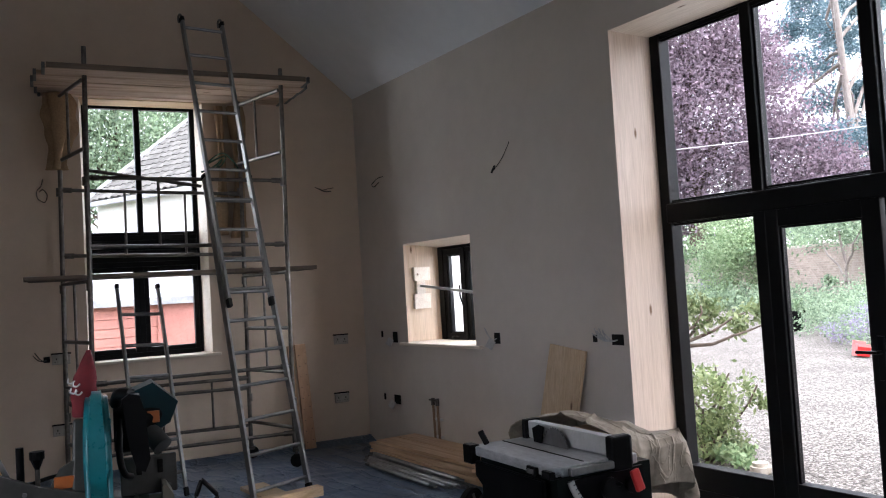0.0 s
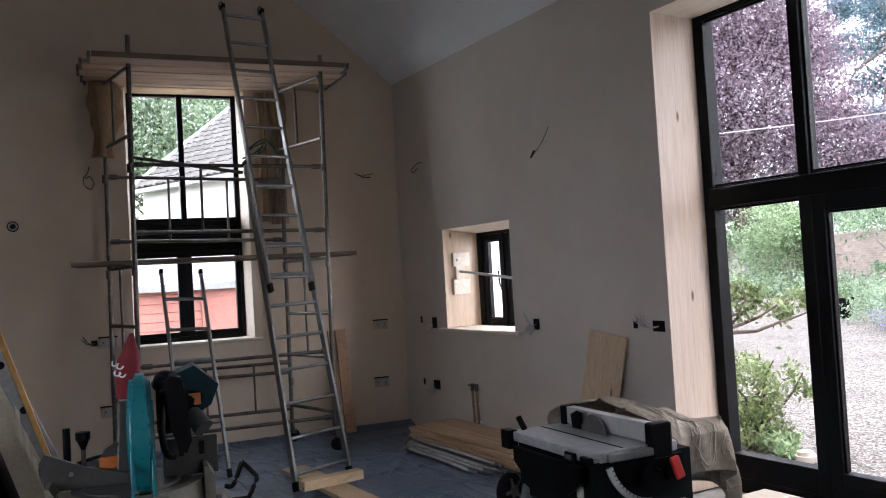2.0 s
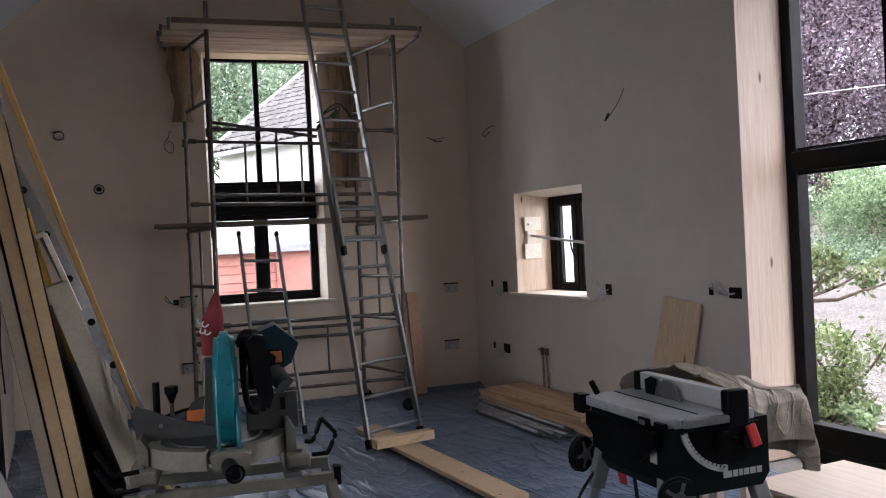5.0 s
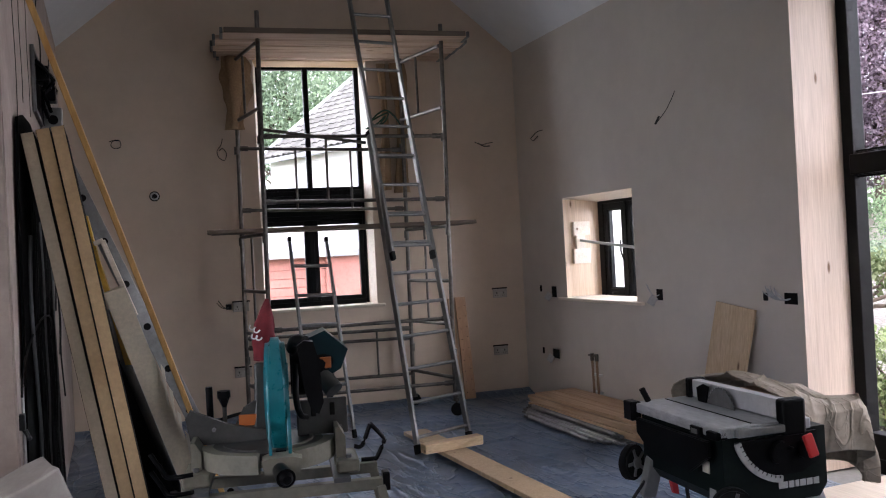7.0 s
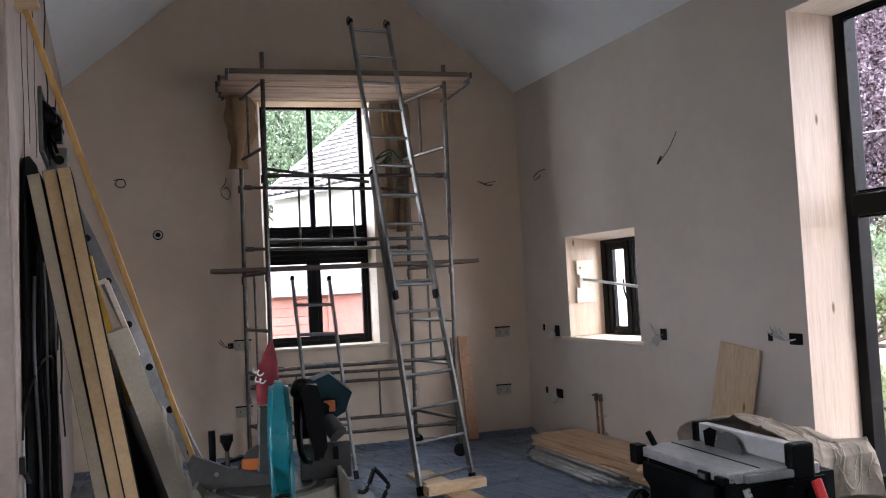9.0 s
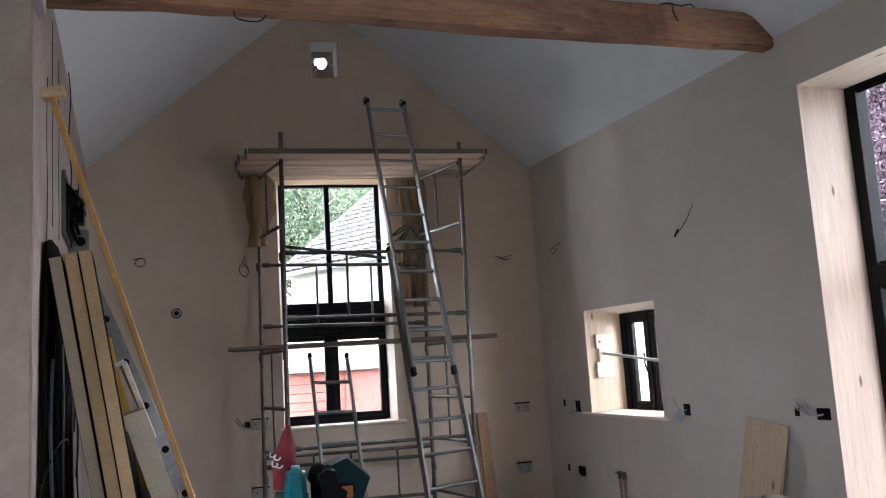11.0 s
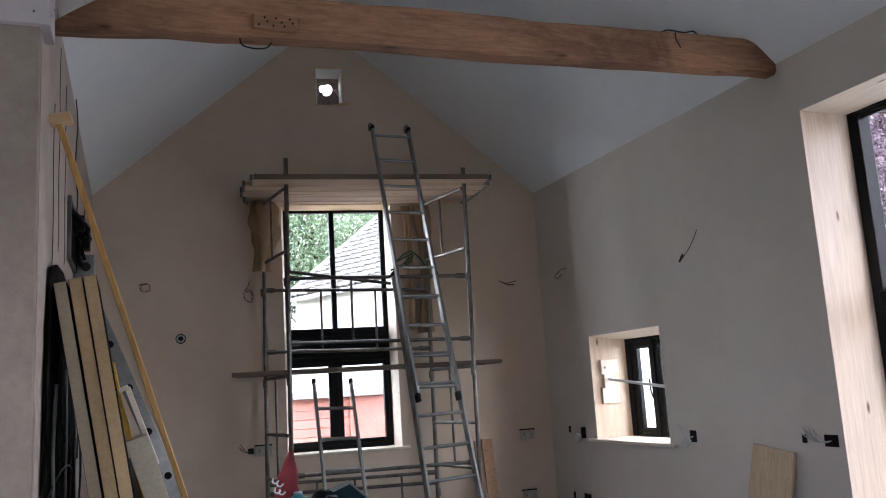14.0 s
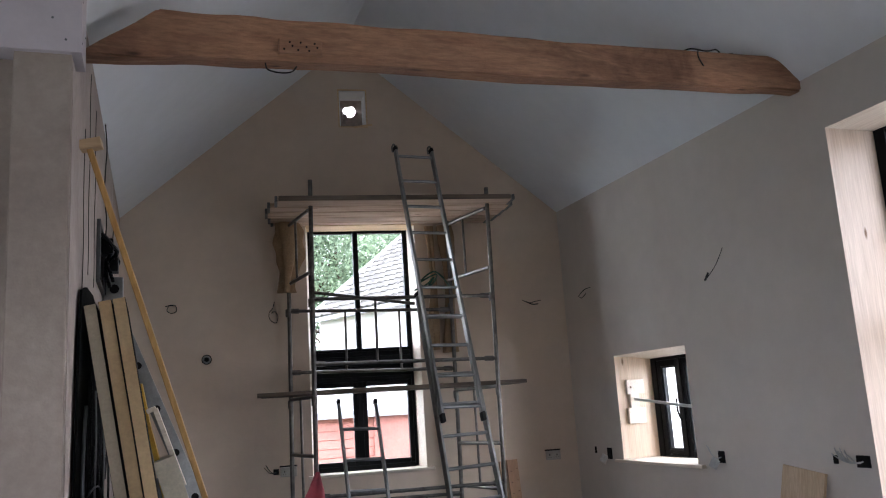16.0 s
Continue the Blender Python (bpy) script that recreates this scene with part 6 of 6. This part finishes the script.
part("motor", rounded(bm, 0.006), M_BLACK, saw, smooth=40)
bm = prism(bmesh.new(), [(0.095, 1.195), (0.155, 1.218), (0.225, 1.155), (0.20, 1.095), (0.16, 1.075), (0.12, 1.12)], 0.02, 0.16)
cap = part("motor_cover", rounded(bm, 0.008), M_DARKTEAL, saw, "dark teal motor cover", smooth=40)
part("warning_label", a_box(0.135, 0.17, 0.013, 0.019, 1.10, 1.135, 0.002), M_ORANGE, cap, "orange warning label")
bm = prism(bmesh.new(), [(0.065, 1.19), (0.085, 1.205), (0.112, 1.20), (0.126, 1.15), (0.135, 1.02), (0.12, 0.985), (0.098, 0.995), (0.08, 1.06)], -0.13, -0.075)
part("handle", rounded(bm, 0.012, 3), M_BLACK, saw, "black grip handle", smooth=50)
bm = bmesh.new()
wire(bm, [(0.05, 0.0, 1.17), (0.06, -0.06, 1.20), (0.09, -0.10, 1.20)], 0.018, 8)
wire(bm, [(0.06, 0.0, 1.12), (0.055, -0.03, 1.03), (0.065, -0.02, 0.97), (0.085, 0.02, 0.95)], 0.010, 8)
part("handle_arm", bm, M_BLACK, saw, smooth=60)
bm = tube(bmesh.new(), (0.13, 0.05, 1.09), (0.175, 0.0, 1.03), 0.03, 14)
part("dust_chute", bm, M_CAST, saw, smooth=40)
bm = bar(bmesh.new(), (-0.055, 0.10, 0.885), (-0.045, 0.12, 1.12), 0.05, 0.06, (0, 1, 0), 0.008)
part("hinge_column", bm, M_CAST, saw)
# dust bag
bm = bmesh.new()
rows = []
for j in range(23):
    t = j / 22
    w = 0.006 + 0.031 * math.sin(min(1, t * 1.35) * 1.75) * (1 - 0.30 * max(0, t - 0.7))
    cx = -0.020 - 0.030 * t + 0.045 * max(0, t - 0.75)
    rows.append([bm.verts.new((cx + w * (1 + 0.18 * noise.noise(Vector((math.cos(a) * 1.5, math.sin(a) * 1.5, t * 6)))) * math.cos(a), 0.17 + 0.8 * w * math.sin(a), 1.322 - 0.20 * t)) for a in [6.2832 * i / 18 for i in range(18)]])
for a, b in zip(rows, rows[1:]):
    for i in range(18):
        bm.faces.new((a[i], a[(i + 1) % 18], b[(i + 1) % 18], b[i]))
bm.faces.new(rows[0])
bm.faces.new(rows[-1])
bag = part("dust_bag", bm, M_RED, saw, "red cloth dust bag with white print", smooth=60)
bm = bmesh.new()
for x, z in ((-0.07, 1.235), (-0.056, 1.225), (-0.064, 1.205), (-0.05, 1.20)):
    wire(bm, [(x - 0.008, 0.132, z + 0.008), (x - 0.01, 0.129, z - 0.004), (x, 0.128, z - 0.008), (x + 0.009, 0.129, z)], 0.0028)
part("white_print", bm, M_WHITE, bag)
# clamp posts behind the left fence
bm = tube(bmesh.new(), (-0.215, 0.12, 0.885), (-0.215, 0.12, 1.055), 0.011, 12)
part("clamp_rod", bm, M_BLACK, saw, smooth=40)
bm = tube(bmesh.new(), (-0.17, 0.12, 0.885), (-0.17, 0.12, 1.02), 0.007, 10)
part("clamp_screw", bm, M_STEEL, saw, smooth=40)
bm = disc(bmesh.new(), (-0.17, 0.12, 1.028), (0, 0, 1), 0.021, 0.022, 14)
tube(bm, (-0.17, 0.12, 0.985), (-0.17, 0.12, 1.017), 0.006, 10, 0.019)
part("clamp_knob", bm, M_BLACK, saw)
part("fence_rod", tube(bmesh.new(), (0.165, 0.10, 0.99), (0.165, 0.10, 1.055), 0.011, 12), M_BLACK, saw, smooth=40)
bm = wire(bmesh.new(), [(-0.20, 0.14, 0.94), (-0.12, 0.16, 0.955), (-0.05, 0.15, 0.95), (0.0, 0.14, 0.955)], 0.006)
part("power_cable", bm, M_CABLE_B, saw, smooth=60)
# stand
stand = thing("saw_stand", "grey folding saw stand with black extension arms", "stand", pose(0.135, 2.62, 0, 0, 0, -4))
for y in (-0.10, 0.10):
    part("beam", bar(bmesh.new(), (-0.30, y, 0.755), (0.318, y, 0.755), 0.030, 0.034, (0, 0, 1), 0.003), M_CREAM, stand)
for x in (-0.22, 0.19):
    part("mount", bar(bmesh.new(), (x, -0.14, 0.784), (x, 0.14, 0.784), 0.05, 0.014, (0, 0, 1), 0.002), M_GREY, stand)
for x, s in ((-0.28, -1), (0.305, 1)):
    for y, t in ((-0.11, -1), (0.11, 1)):
        lg = part("leg", bar(bmesh.new(), (x, y, 0.75), (x + s * 0.14, y + t * 0.16, 0.03), 0.028, 0.028, (0, 1, 0), 0.003), M_CREAM, stand)
        part("foot_cap", bar(bmesh.new(), (x + s * 0.137, y + t * 0.157, 0.045), (x + s * 0.141, y + t * 0.162, 0.0), 0.036, 0.036, (0, 1, 0), 0.003), M_RUBBER, lg, "black rubber foot")
    part("beam_cap", box(bmesh.new(), x - 0.011 + s * 0.018, x + 0.011 + s * 0.018, -0.122, -0.078, 0.735, 0.790, 0.004), M_BLACK, stand)
bm = wire(bmesh.new(), [(0.235, -0.05, 0.862), (0.26, -0.05, 0.862), (0.285, -0.05, 0.918), (0.292, -0.05, 0.922), (0.328, -0.05, 0.880), (0.330, -0.05, 0.872), (0.305, -0.05, 0.822), (0.295, -0.05, 0.818), (0.255, -0.05, 0.818)], 0.007, 8)
part("extension_bow", bm, M_BLACK, stand, "bent black steel extension bow", smooth=50)
for dz in (0.0, -0.05):
    bm = wire(bmesh.new(), [(-0.235, -0.14, 0.845 + dz), (-0.30, -0.15, 0.845 + dz), (-0.32, -0.15, 0.87 + dz), (-0.35, -0.14, 0.915 + dz)], 0.007, 8)
    part("extension_bow", bm, M_BLACK, stand, "bent black steel extension bow", smooth=50)

# ---- table saw ----
ts = thing("table_saw", "black table saw with worn aluminium top on wheeled stand", "table saw", F @ pose(1.805, 2.170, 0, 0, 0, -5.0) @ Matrix.Diagonal((1.07, 0.869, 1.032, 1)))
bm = box(bmesh.new(), 0.0, 0.335, 0.0, 0.64, 0.765, 0.80, 0.005)
top = part("table_top", bm, M_ALU_WORN, ts, "scratched aluminium table top")
bm = bmesh.new()
box(bm, 0.125, 0.131, 0.02, 0.62, 0.7985, 0.8015)
box(bm, 0.275, 0.281, 0.02, 0.62, 0.7985, 0.8015)
part("slot", bm, M_HOLE, top)
bm = box(bmesh.new(), 0.05, 0.295, -0.028, -0.003, 0.768, 0.794, 0.004)
part("front_rail", bm, M_ALU, ts)
for c in ((-0.022, 0.02, 0.60, 0.672, 0.735, 0.806, 0.006), (-0.014, -0.001, 0.10, 0.17, 0.758, 0.79, 0.004), (-0.016, 0.03, 0.0, 0.06, 0.762, 0.788, 0.004)):
    part("corner_cap", a_box(*c[:6], bevel=c[6]), M_BLACK, ts)
part("cap_label", a_box(-0.017, -0.0145, 0.115, 0.155, 0.767, 0.782), M_GREY, ts)
part("pusher", bar(bmesh.new(), (0.05, 0.60, 0.80), (0.035, 0.625, 0.85), 0.022, 0.014, (0, 1, 0), 0.004), M_BLACK, ts, "black lever")
bm = prism(bmesh.new(), [(0.02, 0.765), (0.40, 0.765), (0.40, 0.575), (0.37, 0.535), (0.05, 0.535), (0.02, 0.575)], 0.02, 0.60)
body = part("body", rounded(bm, 0.010), M_DARKGREEN, ts, "black and dark green plastic housing", smooth=30)
bm = prism(bmesh.new(), [(0.0, 0.70), (0.0, 0.755), (0.52, 0.755), (0.52, 0.70), (0.40, 0.635), (0.12, 0.635)], 0.006, 0.022, pose(0.002, 0.05, 0, 0, 0, 90))
part("side_panel", rounded(bm, 0.003), M_BLACK, body)
# cut-out, tilt scale and marks on the front
bm = prism(bmesh.new(), [(0.06, 0.745), (0.36, 0.755), (0.37, 0.66), (0.30, 0.625), (0.18, 0.625), (0.10, 0.67)], 0.010, 0.022)
part("front_recess", rounded(bm, 0.003), M_BLACK, body)
bm = prism(bmesh.new(), arc(0.24, 0.79, 0.19, 195, 265, 12) + arc(0.24, 0.79, 0.168, 265, 195, 12), 0.004, 0.014)
sc = part("tilt_scale", bm, M_CABLE_W, body, "curved grey tilt scale")
bm = bmesh.new()
for i in range(12):
    a = radians(199 + 5.6 * i)
    bar(bm, (0.24 + 0.168 * math.cos(a), 0.002, 0.79 + 0.168 * math.sin(a)), (0.24 + 0.176 * math.cos(a), 0.002, 0.79 + 0.176 * math.sin(a)), 0.002, 0.003, (0, 1, 0))
part("scale_marks", bm, M_BLACK, sc)
bm = bmesh.new()
disc(bm, (0.215, -0.005, 0.70), (0, 1, 0), 0.038, 0.022, 24)
tube(bm, (0.235, -0.015, 0.715), (0.235, -0.045, 0.715), 0.008, 10)
disc(bm, (0.31, 0.0, 0.70), (0, 1, 0), 0.03, 0.02, 20)
part("hand_wheel", rounded(bm, 0.003), M_BLACK, ts, "black hand wheel", smooth=40)
bm = box(bmesh.new(), -0.017, 0.017, -0.012, 0.006, -0.075, 0.0, 0.005)
bmesh.ops.transform(bm, matrix=pose(0.300, -0.022, 0.752, -8, -14, 0), verts=bm.verts[:])
part("stop_switch", bm, M_REDP, ts, "red switch flap")


def maker_mark(parent, m, w, h):
    """A maker's mark drawn as plain bars."""
    b = bmesh.new()
    x = 0
    for k, (bw, bh) in enumerate(((0.22, 0.7), (0.13, 0.7), (0.09, 0.7), (0.14, 0.7), (0.14, 0.7), (0.14, 0.7))):
        box(b, x, x + bw * w, -0.001, 0.001, 0, bh * h)
        x += (bw + 0.03) * w
    bmesh.ops.transform(b, matrix=m, verts=b.verts[:])
    return part("maker_mark", b, M_CABLE_W, parent, "pale maker's mark as plain bars")


maker_mark(body, pose(0.215, 0.017, 0.578), 0.15, 0.030)
maker_mark(body, pose(0.0055, 0.48, 0.668, 0, 0, -90), 0.16, 0.034)
part("spec_label", box(bmesh.new(), 0.016, 0.0185, 0.105, 0.15, 0.635, 0.675), M_PAPER, body, "small pale data label")
# fence, blade, riving knife
bm = box(bmesh.new(), 0.225, 0.262, 0.02, 0.585, 0.803, 0.868, 0.003)
fence = part("rip_fence", bm, M_FENCE, ts, "aluminium rip fence")
bm = box(bmesh.new(), 0.215, 0.30, -0.03, 0.02, 0.755, 0.872, 0.010)
part("fence_clamp", bm, M_BLACK, fence)
part("fence_clamp", box(bmesh.new(), 0.215, 0.285, 0.585, 0.625, 0.78, 0.872, 0.008), M_BLACK, fence)
bm = bmesh.new()
ring = []
for i in range(72):
    a = 6.28319 * i / 72
    r = 0.105 if i % 2 else 0.098
    ring.append((0.34 + r * math.cos(a), 0.765 + r * math.sin(a)))
prism(bm, ring, -0.0015, 0.0015, pose(0.203, 0, 0, 0, 0, 90))
bl = part("blade", bm, M_GREY, ts, "dark toothed saw blade")
bm = prism(bmesh.new(), [(0.44, 0.80), (0.50, 0.80), (0.51, 0.85), (0.46, 0.868), (0.42, 0.862)], -0.002, 0.002, pose(0.203, 0, 0, 0, 0, 90))
part("riving_knife", bm, M_BLACK, ts)
# stand with wheels
for x, y, wz in ((-0.012, 0.64, 0.575), (0.025, -0.01, 0.55)):
    wh = part("wheel", rounded(disc(bmesh.new(), (x, y, wz), (0.5, -0.87, 0) if y > 0.3 else (0.3, 1, 0), 0.066, 0.04, 28), 0.008), M_RUBBER, ts, "black wheel", smooth=40)
    bm = bmesh.new()
    ax = Vector((0.5, -0.87, 0) if y > 0.3 else (0.3, 1, 0)).normalized()
    for sgn in (-1, 1):
        disc(bm, Vector((x, y, wz)) + ax * 0.022 * sgn, ax, 0.022, 0.012, 16)
        for k in range(5):
            a = 6.2832 * k / 5
            sv = ax.cross(Vector((0, 0, 1))).normalized()
            d = sv * math.cos(a) + Vector((0, 0, 1)) * math.sin(a)
            bar(bm, Vector((x, y, wz)) + ax * 0.021 * sgn + d * 0.02, Vector((x, y, wz)) + ax * 0.021 * sgn + d * 0.052, 0.012, 0.006, ax)
    part("hub", bm, M_GREY, wh)
for (x, y), (tx, ty) in (((0.04, 0.55), (-0.06, 0.68)), ((0.36, 0.55), (0.46, 0.68)), ((0.05, 0.10), (-0.05, -0.04)), ((0.36, 0.08), (0.47, -0.05))):
    lg = part("leg", tube(bmesh.new(), (x, y, 0.585), (tx, ty, 0.03), 0.018, 14), M_ALU, ts, smooth=40)
    part("leg_bracket", bar(bmesh.new(), (x, y, 0.60), (x + (tx - x) * 0.25, y + (ty - y) * 0.25, 0.46), 0.055, 0.05, (0, 1, 0), 0.006), M_LEG, lg, "grey painted leg bracket")
    part("rubber_foot", tube(bmesh.new(), (tx, ty, 0.045), (tx, ty, 0.0), 0.024, 14), M_RUBBER, lg, "black rubber foot", smooth=40)
part("stretcher", tube(bmesh.new(), (-0.02, 0.64, 0.30), (0.42, 0.64, 0.30), 0.014, 12), M_ALU, ts, smooth=40)
bm = prism(bmesh.new(), [(0.075, 0.52), (0.10, 0.53), (0.105, 0.47), (0.085, 0.475)], 0.50, 0.52)
part("leg_catch", bm, M_REDP, ts, "red leg catch")
bm = bmesh.new()
wire(bm, [(0.0, 0.56, 0.52), (-0.05, 0.60, 0.42), (-0.06, 0.62, 0.30), (-0.03, 0.62, 0.25)], 0.007)
wire(bm, [(0.12, 0.48, 0.55), (0.13, 0.47, 0.40), (0.14, 0.47, 0.25), (0.12, 0.46, 0.18)], 0.007)
part("power_cable", bm, M_CABLE_B, ts, smooth=60)

# ---- bench under a cotton dust sheet ----
bench = thing("trestle_bench", "plain timber bench hidden under a cotton dust sheet", "bench", F)
part("bench_top", a_box(2.40, 2.72, 2.50, 3.0, 0.73, 0.76, 0.003), M_PINE_Y, bench)
for x in (2.50, 2.66):
    for y in (2.70, 2.97):
        part("leg", a_box(x - 0.02, x + 0.02, y - 0.02, y + 0.02, 0.0, 0.73, 0.002), M_PINE, bench)
bm = bmesh.new()
nu, nv = 170, 190
gx0, gx1, gy0, gy1 = 2.34, 3.07, 2.22, 3.26
vs = [[None] * (nv + 1) for _ in range(nu + 1)]
for i in range(nu + 1):
    for j in range(nv + 1):
        s, t = gx0 + (gx1 - gx0) * i / nu, gy0 + (gy1 - gy0) * j / nv
        ox = max(0, s - 2.71) + max(0, 2.30 - s) * 0.25
        oy = max(0, 2.47 - t) + max(0, t - 3.06)
        o = math.hypot(ox, oy)
        a = math.atan2(t - 2.75, s - 2.55)
        x = min(max(s, 2.32), 2.71)
        y = min(max(t, 2.47), 3.06)
        fold = (0.034 * math.sin(a * 9 + 1.8 * noise.noise(Vector((s * 2, t * 2, 0)))) + 0.016 * math.sin(a * 21 + 2 + 2 * noise.noise(Vector((s * 3, t * 3, 2))))) * min(1, o * 3.5)
        drop = min(max(0, o - 0.05), 0.315 + 0.025 * math.sin(a * 5) + 0.02 * noise.noise(Vector((a * 4, 1, 0))))
        out_ = 0.05 * min(1, o / 0.08) + fold
        dx, dy = math.cos(a), math.sin(a)
        crease = max(0, 1 - abs(noise.noise(Vector((s * 3.5 + t * 2.5, t * 1.6 - s, 1.3))) * 7)) ** 2
        crease2 = max(0, 1 - abs(noise.noise(Vector((s * 6 - t * 3, t * 3 + s * 2, 5.3))) * 9)) ** 2
        z = 0.79 + 0.085 * math.exp(-(((s - 2.38) / 0.15) ** 2 + ((t - 2.72) / 0.28) ** 2)) + 0.03 * noise.noise(Vector((s * 4, t * 4, 0))) + (0.016 * crease + 0.010 * crease2) * (1 - 0.6 * min(1, o * 6)) - drop * (1.0 + 0.1 * noise.noise(Vector((a * 3, 0, 0))))
        z -= 0.02 * min(1, o / 0.06)
        vs[i][j] = bm.verts.new((x + dx * out_ * (1 if ox or oy else 0), y + dy * out_ * (1 if ox or oy else 0), z + 0.004 * noise.noise(Vector((s * 9, t * 9, 3)))))
for i in range(nu):
    for j in range(nv):
        bm.faces.new((vs[i][j], vs[i + 1][j], vs[i + 1][j + 1], vs[i][j + 1]))
sheet = solid("cotton_dust_sheet", bm, M_CANVAS, "crumpled stained cotton dust sheet draped over a bench", "dust sheet", F, smooth=80)
sol = sheet.modifiers.new("thickness", "SOLIDIFY")
sol.thickness = 0.004

# plywood by the doors, raised on bearers
ply = thing("plywood_sheet", "pale plywood sheet lying on bearers by the garden doors", "plywood", F)
part("sheet", a_box(3.10, 3.80, 1.0, 3.14, 0.155, 0.173, 0.002), M_PLY, ply)
for y in (1.15, 2.1, 3.0):
    part("bearer", a_box(3.14, 3.78, y, y + 0.06, 0.0, 0.155, 0.003), M_PINE_X, ply)
